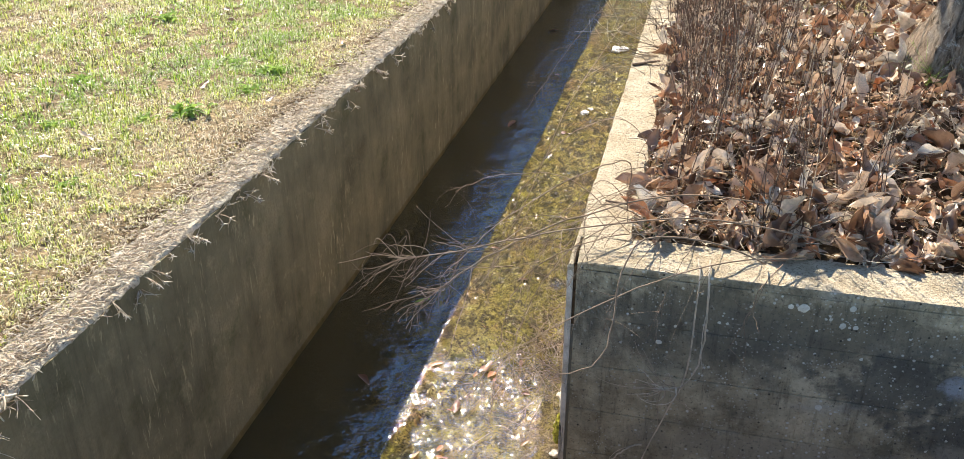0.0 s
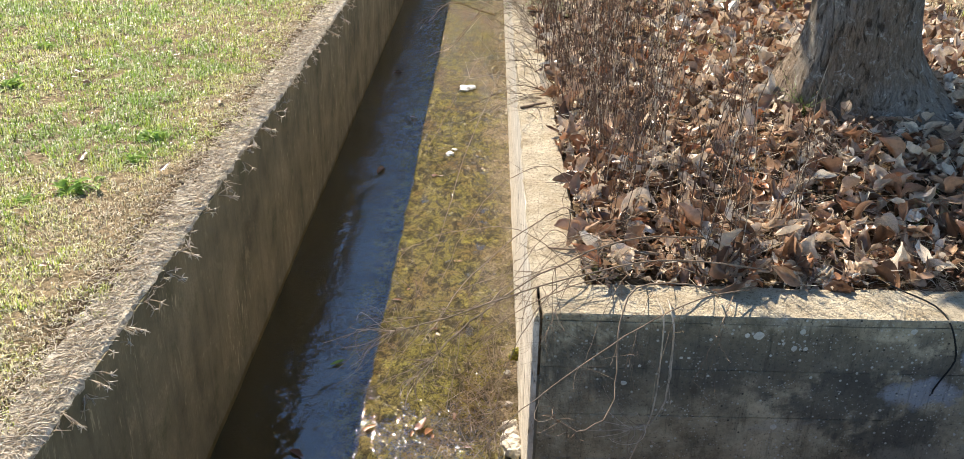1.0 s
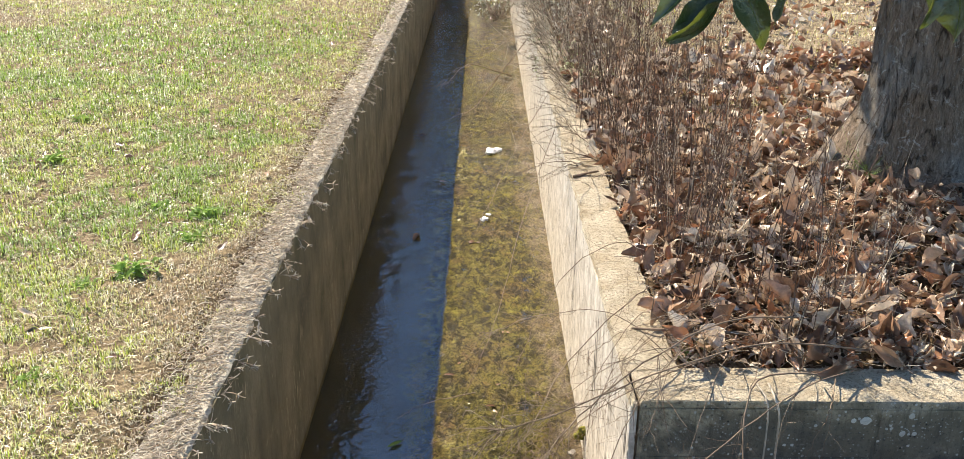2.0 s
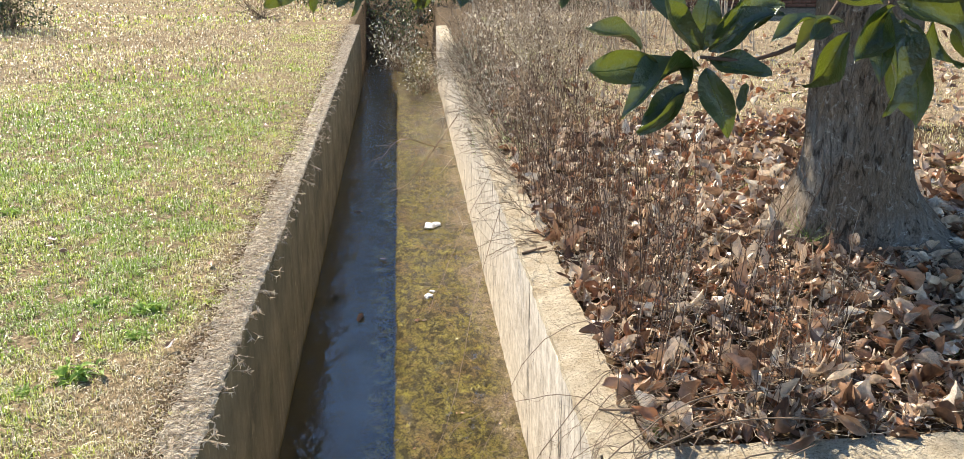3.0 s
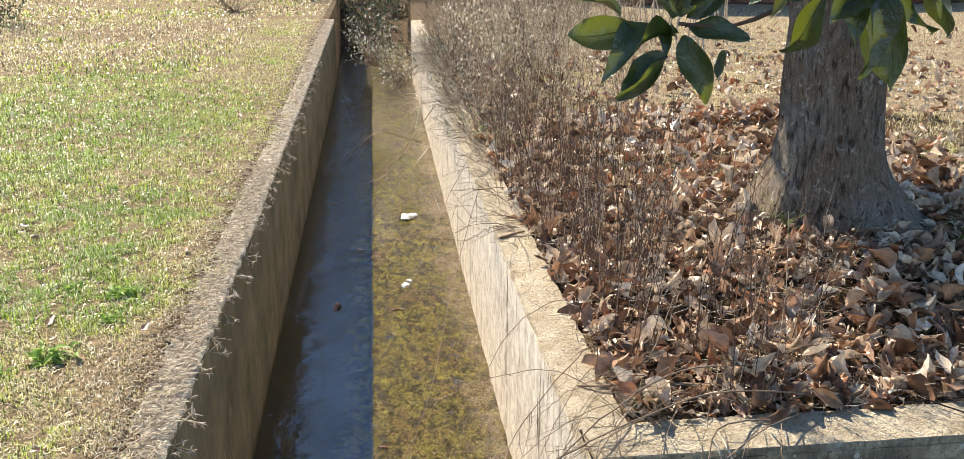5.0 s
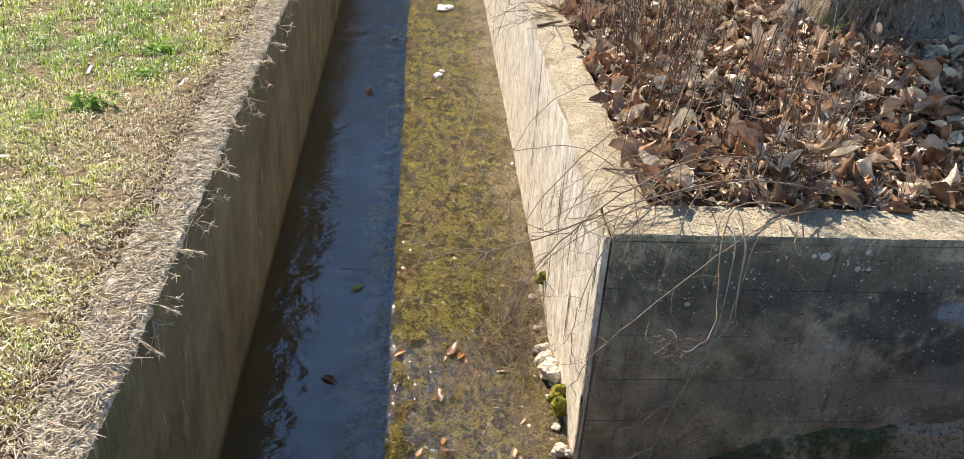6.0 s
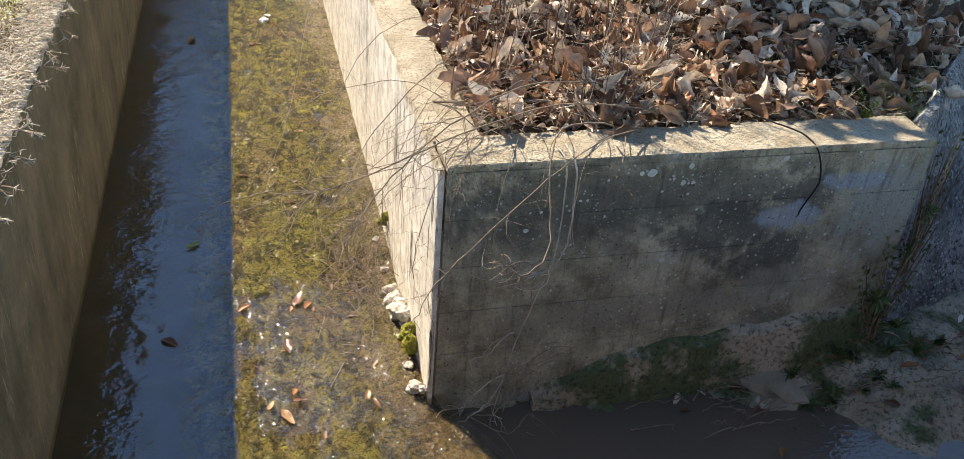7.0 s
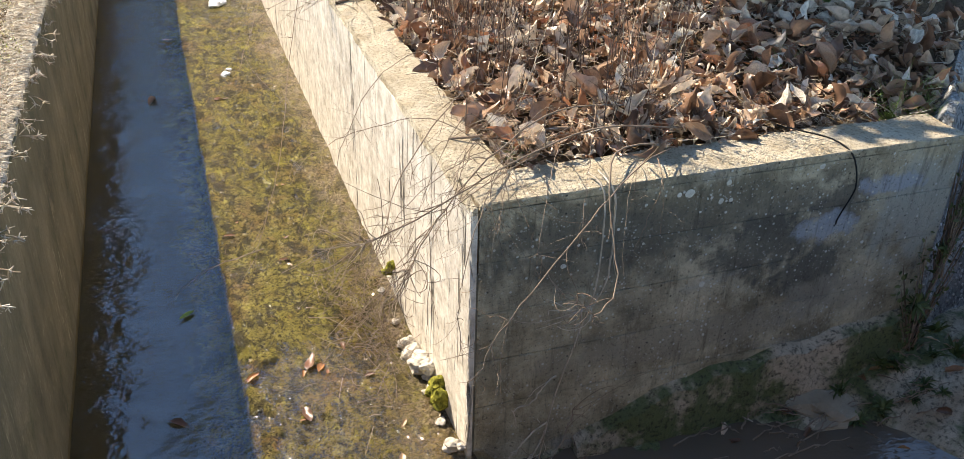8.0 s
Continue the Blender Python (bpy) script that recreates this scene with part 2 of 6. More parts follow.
def pale_groove_material():
    """Pale render on the inner face, split by dark upright cracks."""
    n = Nodes("pale_cracked_render")
    v = n.place()
    fine = n.noise(1.0, 6, 0.75, n.place((34, 34, 2.3)), 1.3)
    wide = n.noise(1.0, 4, 0.6, n.place((13, 13, 1.0)), 0.5)
    crack = n.calc("MAXIMUM", n.ramp(fine, [(0.36, 0.95), (0.40, 0.0)]), n.ramp(wide, [(0.36, 1.0), (0.385, 0.0)]))
    crack = n.calc("MULTIPLY", crack, n.ramp(n.noise(6.0, 4, 0.65, v), [(0.38, 0.15), (0.56, 1.0)]))
    col = n.mix((0.40, 0.345, 0.275), (0.70, 0.635, 0.545), n.ramp(n.noise(14, 6, 0.75, v), [(0.36, 0.0), (0.6, 1.0)]))
    col = n.mix(col, (0.36, 0.32, 0.26), n.ramp(n.noise(1.0, 5, 0.7, n.place((20, 20, 1.2))), [(0.5, 0.0), (0.75, 0.7)]))
    col = n.mix(col, (0.07, 0.06, 0.05), crack)
    h = n.calc("SUBTRACT", n.calc("MULTIPLY", n.noise(40, 4, 0.7, v), 0.3), crack)
    return n.done(col, 0.9, n.bump(h, 0.9, 0.012), 0.2)


def algae_material():
    """Olive and brown algae, combed by the current, with sand at the wall's foot and a mud tone darkened for shade on
    the deep side.
    """
    n = Nodes("algae_on_channel_bed")
    v = n.place()
    patch = n.noise(2.4, 6, 0.7, v)
    fine = n.noise(1.0, 5, 0.75, n.place((44, 66, 40)), 1.6)
    mats = n.noise(1.0, 5, 0.7, n.place((15, 9, 9)), 0.8)
    col = n.mix((0.21, 0.14, 0.05), (0.225, 0.19, 0.04), n.ramp(patch, [(0.36, 0.0), (0.52, 1.0)]))
    col = n.mix(col, (0.36, 0.32, 0.06), n.ramp(n.noise(5.5, 5, 0.7, v), [(0.54, 0.0), (0.66, 0.8)]))
    col = n.mix(col, (0.38, 0.20, 0.07), n.ramp(n.noise(7.5, 5, 0.7, n.place((1.2, 0.8, 1))), [(0.62, 0.0), (0.72, 0.7)]))
    col = n.mix(col, (0.04, 0.032, 0.011), n.ramp(mats, [(0.42, 0.85), (0.54, 0.0)]))
    col = n.mix(col, (0.02, 0.016, 0.006), n.ramp(fine, [(0.40, 0.95), (0.52, 0.0)]))
    sep = n.add("ShaderNodeSeparateXYZ")
    n.link(v, sep.inputs[0])
    reach = n.calc("ADD", sep.outputs["X"], n.calc("MULTIPLY", n.noise(3.5, 5, 0.65, v), 0.4))
    sand = n.calc("ADD", sep.outputs["X"], n.calc("MULTIPLY", n.noise(2.2, 4, 0.6, v), 0.55))
    grain = n.mix((0.09, 0.066, 0.038), (0.50, 0.385, 0.25), n.ramp(n.noise(80, 4, 0.75, v), [(0.38, 0.0), (0.62, 1.0)]))
    col = n.mix(col, grain, n.calc("MULTIPLY", n.ramp(sand, [(0.05, 0.0), (0.20, 0.85)]), n.ramp(n.noise(9.0, 5, 0.7, v), [(0.40, 0.25), (0.58, 1.0)])))
    # dark tone on the west side puts the wall's shade into the bed's colour
    col = n.mix((0.066, 0.066, 0.052), col, n.ramp(n.calc("ADD", reach, 1.0), [(0.24, 0.0), (0.34, 1.0)]))
    return n.done(col, 0.14, n.bump(n.calc("ADD", fine, n.calc("MULTIPLY", mats, 0.5)), 1.0, 0.024), 0.5)


def water_material(name, tint, choppy, scale, cover, murk=None):
    """A film of water: clear, tinted, with mirror-like gloss on ripples."""
    n = Nodes(name)
    big = n.noise(1.0, 1, 0.4, n.place((scale, scale * 0.8, 1)), 0.6)
    small = n.noise(1.0, 1, 0.4, n.place((scale * 3.4, scale * 6.0, 1)), 0.8)
    sep = n.add("ShaderNodeSeparateXYZ")
    n.link(n.place(), sep.inputs[0])
    swift = n.calc("MULTIPLY", n.ramp(n.calc("ADD", sep.outputs["X"], 1.0), [(0.12, 0.0), (0.35, 1.0)]), n.ramp(n.calc("MULTIPLY", sep.outputs["Y"], 0.2), [(0.18, 1.0), (0.5, 0.15)]))
    patch = n.calc("ADD", n.ramp(n.noise(2.4, 3, 0.6), [(0.38, 0.35), (0.62, 1.2)]), n.calc("MULTIPLY", swift, 0.3))
    tiny = n.noise(1.0, 1, 0.4, n.place((scale * 7.0, scale * 10.0, 1)), 0.8)
    height = n.calc("ADD", n.calc("MULTIPLY", big, 0.75), n.calc("MULTIPLY", n.calc("MULTIPLY", small, patch), 0.42))
    nrm = n.bump(n.calc("ADD", height, n.calc("MULTIPLY", n.calc("MULTIPLY", tiny, n.calc("ADD", swift, n.calc("MULTIPLY", patch, 0.16))), 0.85)), choppy, cover)
    gloss = n.add("ShaderNodeBsdfGlossy")
    gloss.inputs["Roughness"].default_value = 0.07
    gloss.inputs[0].default_value = (1, 1, 1, 1)
    n.link(nrm, gloss.inputs["Normal"])
    if murk:
        clear = n.add("ShaderNodeBsdfDiffuse")
        clear.inputs[0].default_value = (*murk, 1)
    else:
        clear = n.add("ShaderNodeBsdfTransparent")
        clear.inputs[0].default_value = (*tint, 1)
    lw = n.add("ShaderNodeLayerWeight")
    lw.inputs["Blend"].default_value = 0.5
    n.link(nrm, lw.inputs["Normal"])
    gain = n.calc("ADD", n.calc("MULTIPLY", n.calc("POWER", lw.outputs["Facing"], 4.0), 0.38), 0.10)
    m = n.add("ShaderNodeMixShader")
    n.link(gain, m.inputs[0])
    n.link(clear.outputs[0], m.inputs[1])
    n.link(gloss.outputs[0], m.inputs[2])
    n.link(m.outputs[0], n.out.inputs[0])
    return n.mat


def soil_material(name, light, dark, scale=5.0):
    n = Nodes(name)
    v = n.place()
    col = n.mix(dark, light, n.ramp(n.noise(scale, 6, 0.7, v), [(0.35, 0.0), (0.65, 1.0)]))
    col = n.mix(col, tuple(c * 0.4 for c in dark), n.ramp(n.noise(60, 4, 0.7, v), [(0.35, 0.8), (0.55, 0.0)]))
    return n.done(col, 0.95, n.bump(n.noise(45, 5, 0.75, v), 0.8, 0.02), 0.1)


def tinted(name, stops, rough, spec, through=0.0, grain=40.0, own=False, bump=0.3):
    """Leaves, blades and stems: a colour of its own for each piece, by object or by island, with a fine grain."""
    n = Nodes(name)
    src = n.add("ShaderNodeObjectInfo").outputs["Random"] if own else n.add("ShaderNodeNewGeometry").outputs["Random Per Island"]
    v = n.place()
    g = n.noise(grain, 4, 0.65, v)
    col = n.ramp(src, stops)
    col = n.mix(col, n.mix(col, (0.02, 0.014, 0.008), 0.6), n.ramp(g, [(0.36, 0.7), (0.58, 0.0)]))
    return n.done(col, rough, n.bump(g, bump, 0.003), spec, through=through)


def grass_material():
    """Mown lawn: straw and green by a tint that each blade carries."""
    n = Nodes("lawn_grass")
    a = n.add("ShaderNodeAttribute", attribute="tint")
    col = n.ramp(a.outputs["Fac"], [(0.0, (0.46, 0.34, 0.20)), (0.22, (0.74, 0.65, 0.44)), (0.42, (0.68, 0.625, 0.31)), (0.6, (0.58, 0.61, 0.14)), (0.82, (0.48, 0.585, 0.08)), (1.0, (0.27, 0.43, 0.055))])
    own = n.add("ShaderNodeNewGeometry").outputs["Random Per Island"]
    col = n.mix(col, n.mix(col, (0.03, 0.028, 0.008), 0.85), n.ramp(own, [(0.16, 1.0), (0.36, 0.0)]))
    col = n.mix(col, (0.86, 0.82, 0.64), n.ramp(own, [(0.76, 0.0), (0.92, 0.8)]))
    return n.done(col, 0.32, None, 0.6, through=0.42)


def bark_material():
    """Grey-brown bark: upright scaly plates between dark furrows, pale lichen flecks."""
    n = Nodes("furrowed_grey_bark")
    v = n.place()
    fur = n.noise(1.0, 7, 0.75, n.place((70, 70, 16.0)), 0.8)
    warp = n.add("ShaderNodeVectorMath", operation="ADD")
    n.link(n.place((30, 30, 9.0)), warp.inputs[0])
    n.link(n.calc("MULTIPLY", n.noise(1.0, 4, 0.7, n.place((24, 24, 14.0))), 3.0), warp.inputs[1])
    gap = n.ramp(n.cells(1.0, warp.outputs[0], "DISTANCE_TO_EDGE").outputs["Distance"], [(0.02, 0.0), (0.16, 1.0)])
    long_gap = n.ramp(n.noise(1.0, 6, 0.72, n.place((24, 24, 7.0)), 1.2), [(0.36, 0.0), (0.44, 1.0)])
    col = n.mix((0.15, 0.108, 0.077), (0.355, 0.278, 0.208), n.ramp(fur, [(0.32, 0.0), (0.66, 1.0)]))
    col = n.mix(col, (0.28, 0.27, 0.25), n.ramp(n.noise(3.0, 4, 0.6, v), [(0.45, 0.0), (0.6, 0.6)]))
    col = n.mix(col, (0.55, 0.53, 0.48), n.ramp(n.noise(16, 6, 0.8, v, 0.8), [(0.57, 0.0), (0.64, 0.8)]))
    col = n.mix((0.05, 0.036, 0.027), col, n.ramp(gap, [(0.0, 0.78), (0.7, 1.0)]))
    col = n.mix((0.05, 0.036, 0.027), col, n.ramp(long_gap, [(0.0, 0.25), (0.8, 1.0)]))
    h = n.calc("ADD", n.calc("MULTIPLY", fur, 0.5), n.calc("ADD", n.calc("MULTIPLY", gap, 0.2), n.calc("MULTIPLY", long_gap, 0.9)))
    return n.done(col, 0.95, n.bump(h, 1.0, 0.03), 0.15)


def green_leaf_material():
    """Leathery evergreen leaf: deep green gloss, paler midrib tone by noise, spotted with age."""
    n = Nodes("glossy_evergreen_leaf")
    v = n.place(spread=9.0)
    src = n.add("ShaderNodeObjectInfo").outputs["Random"]
    col = n.ramp(src, [(0.0, (0.020, 0.042, 0.022)), (0.45, (0.030, 0.058, 0.026)), (0.8, (0.046, 0.076, 0.028)), (0.93, (0.11, 0.11, 0.03)), (1.0, (0.16, 0.10, 0.04))])
    col = n.mix(col, (0.16, 0.19, 0.11), n.ramp(n.cells(60, v).outputs["Distance"], [(0.05, 0.55), (0.11, 0.0)]))
    col = n.mix(col, (0.040, 0.085, 0.036), n.ramp(n.noise(22, 4, 0.6, v), [(0.45, 0.0), (0.7, 0.45)]))
    return n.done(col, 0.30, n.bump(n.noise(9, 4, 0.6, v), 0.5, 0.02), 1.0, through=0.09, through_color=(0.40, 0.50, 0.04))


def silt_material():
    """Damp silt: brown mud, dark green moss, a few pale washed patches."""
    n = Nodes("damp_mossy_silt")
    v = n.place()
    col = n.mix((0.34, 0.275, 0.19), (0.64, 0.53, 0.39), n.ramp(n.noise(5, 6, 0.7, v), [(0.35, 0.0), (0.65, 1.0)]))
    col = n.mix(col, (0.095, 0.125, 0.042), n.ramp(n.noise(3.2, 5, 0.65, v), [(0.44, 0.0), (0.53, 0.92)]))
    col = n.mix(col, (0.42, 0.385, 0.32), n.ramp(n.noise(2.4, 5, 0.65, n.place((1.3, 2.6, 1))), [(0.60, 0.0), (0.68, 0.7)]))
    col = n.mix(col, (0.03, 0.03, 0.02), n.ramp(n.noise(55, 4, 0.75, v), [(0.36, 0.8), (0.5, 0.0)]))
    return n.done(col, 0.7, n.bump(n.noise(40, 5, 0.75, v), 1.0, 0.02), 0.3)


M["inner"] = pale_groove_material()
M["algae"] = algae_material()
M["water"] = water_material("running_water", (0.86, 0.80, 0.64), 1.0, 6.0, 0.011)
M["pool"] = water_material("still_murky_water", (0.3, 0.26, 0.2), 0.5, 5.0, 0.005, (0.125, 0.095, 0.070))
M["ground"] = soil_material("dry_soil", (0.19, 0.135, 0.08), (0.08, 0.055, 0.034))
M["thatch"] = soil_material("dry_lawn_thatch", (0.42, 0.32, 0.19), (0.12, 0.09, 0.052), 22.0)
M["mud"] = silt_material()
M["grass"] = grass_material()
M["straw"] = tinted("dry_straw", [(0.0, (0.50, 0.39, 0.27)), (0.5, (0.76, 0.66, 0.52)), (1.0, (0.90, 0.83, 0.72))], 0.6, 0.3, 0.35)
LEAF_STOPS = [(0.0, (0.11, 0.06, 0.037)), (0.16, (0.29, 0.163, 0.10)), (0.32, (0.50, 0.335, 0.22)), (0.41, (0.44, 0.18, 0.08)), (0.50, (0.61, 0.44, 0.31)), (0.72, (0.77, 0.60, 0.44)), (0.90, (0.87, 0.74, 0.59)), (1.0, (0.94, 0.87, 0.755))]
M["dead_leaf"] = tinted("dry_leaf", LEAF_STOPS, 0.31, 0.5, 0.17, 30.0, own=True)
M["wet_leaf"] = tinted("wet_orange_brown_leaf", [(0.0, (0.12, 0.055, 0.03)), (0.4, (0.26, 0.12, 0.055)), (0.7, (0.38, 0.165, 0.05)), (1.0, (0.46, 0.30, 0.16))], 0.3, 0.4, 0.15, 30.0, own=True)
M["dead_leaves"] = tinted("dry_leaves", LEAF_STOPS, 0.31, 0.5, 0.17, 30.0)
M["stem"] = tinted("brown_weed_stem", [(0.0, (0.055, 0.035, 0.026)), (0.5, (0.125, 0.08, 0.06)), (0.85, (0.26, 0.185, 0.135)), (1.0, (0.46, 0.38, 0.29))], 0.8, 0.2, 0.0, 30.0)
M["twig"] = tinted("grey_brown_twig", [(0.0, (0.14, 0.095, 0.065)), (0.5, (0.24, 0.17, 0.12)), (1.0, (0.40, 0.31, 0.22))], 0.75, 0.25, 0.0, 30.0)
M["cane"] = tinted("pale_dry_cane", [(0.0, (0.36, 0.28, 0.20)), (0.5, (0.62, 0.52, 0.40)), (1.0, (0.86, 0.78, 0.65))], 0.5, 0.4, 0.25, 20.0)
M["midrib"] = soil_material("pale_green_midrib", (0.30, 0.36, 0.14), (0.22, 0.28, 0.10), 20.0)
M["bark"] = bark_material()
M["green_leaf"] = green_leaf_material()
M["green"] = tinted("weed_leaf_green", [(0.0, (0.20, 0.33, 0.07)), (0.6, (0.36, 0.52, 0.12)), (1.0, (0.58, 0.66, 0.28))], 0.45, 0.35, 0.4, 30.0)
M["shrub"] = tinted("small_shrub_leaf", [(0.0, (0.04, 0.065, 0.025)), (0.6, (0.10, 0.12, 0.05)), (1.0, (0.24, 0.23, 0.13))], 0.25, 0.6, 0.15, 30.0)
M["pale_shrub"] = tinted("pale_shrub_leaf", [(0.0, (0.16, 0.16, 0.10)), (0.5, (0.42, 0.40, 0.29)), (1.0, (0.74, 0.71, 0.60))], 0.22, 0.8, 0.25, 30.0)
M["pale_weed"] = tinted("pale_green_weed_leaf", [(0.0, (0.22, 0.26, 0.11)), (0.5, (0.48, 0.52, 0.28)), (1.0, (0.74, 0.74, 0.52))], 0.4, 0.4, 0.35, 30.0)
M["creeper"] = tinted("creeping_weed_leaf", [(0.0, (0.05, 0.07, 0.02)), (0.6, (0.10, 0.13, 0.04)), (1.0, (0.20, 0.22, 0.09))], 0.5, 0.3, 0.2, 30.0)
M["moss"] = soil_material("yellow_green_moss", (0.36, 0.33, 0.05), (0.18, 0.18, 0.03), 30.0)
M["fence"] = old_concrete("weathered_fence_wood", (0.17, 0.13, 0.10), (0.09, 0.07, 0.055), 0.6)
M["siding"] = old_concrete("white_painted_siding", (0.72, 0.72, 0.70), (0.64, 0.64, 0.62), 0.15)
M["brick"] = tinted("red_brown_brick", [(0.0, (0.20, 0.085, 0.06)), (1.0, (0.32, 0.15, 0.10))], 0.9, 0.15, 0.0, 60.0)
M["white"] = old_concrete("crumpled_white_plastic", (0.85, 0.86, 0.88), (0.78, 0.80, 0.84), 0.0)
M["white_mortar"] = old_concrete("white_mortar", (0.64, 0.59, 0.50), (0.40, 0.35, 0.28), 0.1)
M["tan_rubble"] = old_concrete("tan_rubble", (0.46, 0.385, 0.28), (0.24, 0.19, 0.13), 0.3)
M["pebble"] = old_concrete("pale_stone", (0.56, 0.51, 0.44), (0.30, 0.26, 0.215), 0.1)
M["cable"] = old_concrete("black_rubber", (0.02, 0.02, 0.02), (0.015, 0.015, 0.015), 0.0)


# ---- mesh helpers ----
def mesh_of(name, verts, faces, material, smooth=False):
    me = bpy.data.meshes.new(name)
    verts = np.asarray(verts, dtype=np.float32).reshape(-1, 3)
    faces = np.asarray(faces, dtype=np.int32)
    k = faces.shape[1]
    me.vertices.add(len(verts))
    me.vertices.foreach_set("co", verts.ravel())
    me.loops.add(faces.size)
    me.loops.foreach_set("vertex_index", faces.ravel())
    me.polygons.add(len(faces))
    me.polygons.foreach_set("loop_start", np.arange(0, faces.size, k, dtype=np.int32))
    me.polygons.foreach_set("loop_total", np.full(len(faces), k, dtype=np.int32))
    me.update(calc_edges=True)
    me.validate()
    if smooth:
        me.polygons.foreach_set("use_smooth", np.ones(len(me.polygons), dtype=bool))
    me.materials.append(material)
    return me


def piece(name, me, parent=None, m=None, label=""):
    """One mesh object, alone or as a part of parent."""
    ob = new(name, me)
    if parent is not None:
        ob.parent = parent
    if m is not None:
        ob.matrix_basis = m
    if label:
        tagged(ob, label)
    return ob


def from_bmesh(name, bm, material, smooth=False):
    me = bpy.data.meshes.new(name)
    bm.to_mesh(me)
    bm.free()
    if smooth:
        me.polygons.foreach_set("use_smooth", np.ones(len(me.polygons), dtype=bool))
    me.materials.append(material)
    return me


def part(name, bm, material, parent, label="", smooth=False):
    return piece(name, from_bmesh(name, bm, material, smooth), parent, None, label)


def box(lo, hi, bevel=0.0, rough=0.0, cuts=0):
    """A bevelled block from corner to corner, its edges chipped by rough metres."""
    bm = bmesh.new()
    bmesh.ops.create_cube(bm, size=1.0)
    lo, hi = Vector(lo), Vector(hi)
    for v in bm.verts:
        v.co = Vector([lo[i] + (v.co[i] + 0.5) * (hi[i] - lo[i]) for i in range(3)])
    if bevel:
        bmesh.ops.bevel(bm, geom=bm.edges[:], offset=bevel, segments=1, affect="EDGES")
    if cuts:
        bmesh.ops.subdivide_edges(bm, edges=[e for e in bm.edges if e.calc_length() > 0.15], cuts=cuts, use_grid_fill=True)
    if rough:
        for v in bm.verts:
            v.co += noise.noise_vector(v.co * 7.0) * rough + noise.noise_vector(v.co * 23.0) * rough * 0.5
    return bm


def grid(xs, ys, height):
    """A sheet over the lines xs and ys; height takes arrays."""
    X, Y = np.meshgrid(np.asarray(xs, float), np.asarray(ys, float))
    Z = height(X, Y)
    nx, ny = X.shape[1], X.shape[0]
    i = (np.arange(ny - 1)[:, None] * nx + np.arange(nx - 1)[None, :]).ravel()
    return np.stack([X, Y, Z], -1).reshape(-1, 3), np.stack([i, i + 1, i + nx + 1, i + nx], 1)


def waves(X, Y, scale, seed=0, octaves=3):
    """Cheap smooth noise over arrays, about -1 to 1."""
    r = np.random.RandomState(seed)
    out = np.zeros_like(X, dtype=float)
    for o in range(octaves):
        for _ in range(5):
            a, p = r.uniform(0, 2 * np.pi), r.uniform(0, 2 * np.pi)
            f = 2 * np.pi / scale * 2 ** o * r.uniform(0.6, 1.5)
            out += np.sin((X * np.cos(a) + Y * np.sin(a)) * f + p) / 2 ** o / 3.2
    return out


def lumps(X, Y, size, seed=0, octaves=3):
    """Irregular smooth noise over arrays from a shuffled lattice, about -1 to 1."""
    r = np.random.RandomState(seed)
    table = r.uniform(-1, 1, (256, 256))
    out, amp, total = np.zeros_like(X, dtype=float), 1.0, 0.0
    for o in range(octaves):
        c, s = math.cos(0.6 + o), math.sin(0.6 + o)
        U, W = (X * c - Y * s) / size * 2 ** o + 57.3, (X * s + Y * c) / size * 2 ** o + 23.7
        i, j = np.floor(U).astype(int), np.floor(W).astype(int)
        u, w = U - i, W - j
        u, w = u * u * (3 - 2 * u), w * w * (3 - 2 * w)
        a, b = table[i % 256, j % 256], table[(i + 1) % 256, j % 256]
        d, e = table[i % 256, (j + 1) % 256], table[(i + 1) % 256, (j + 1) % 256]
        out += amp * ((a * (1 - u) + b * u) * (1 - w) + (d * (1 - u) + e * u) * w)
        total += amp
        amp *= 0.6
    return out / total * 1.6


def tubes(lines, radii, sides=3):
    """Round stems along many polylines of equal length; radii taper along each."""
    P = np.asarray(lines, float)
    R = np.asarray(radii, float)
    T = np.gradient(P, axis=1)
    T /= np.linalg.norm(T, axis=2, keepdims=True) + 1e-9
    ref = np.where(np.abs(T[..., 2:3]) > 0.9, np.array([1.0, 0, 0]), np.array([0, 0, 1.0]))
    A = np.cross(T, ref)
    A /= np.linalg.norm(A, axis=2, keepdims=True) + 1e-9
    B = np.cross(T, A)
    ang = np.arange(sides) * 2 * np.pi / sides
    V = P[:, :, None] + R[:, :, None, None] * (A[:, :, None] * np.cos(ang)[:, None] + B[:, :, None] * np.sin(ang)[:, None])
    n, k = P.shape[:2]
    base = (np.arange(n)[:, None, None] * k + np.arange(k - 1)[None, :, None]) * sides
    s = np.arange(sides)[None, None, :]
    t = (s + 1) % sides
    F = np.stack([base + s, base + t, base + sides + t, base + sides + s], -1).reshape(-1, 4)
    return V.reshape(-1, 3), F


def joined(chunks):
    """Several (verts, faces) as one."""
    vs, fs, at = [], [], 0
    for v, f in chunks:
        vs.append(v)
        fs.append(np.asarray(f) + at)
        at += len(v)
    return np.concatenate(vs), np.concatenate(fs)


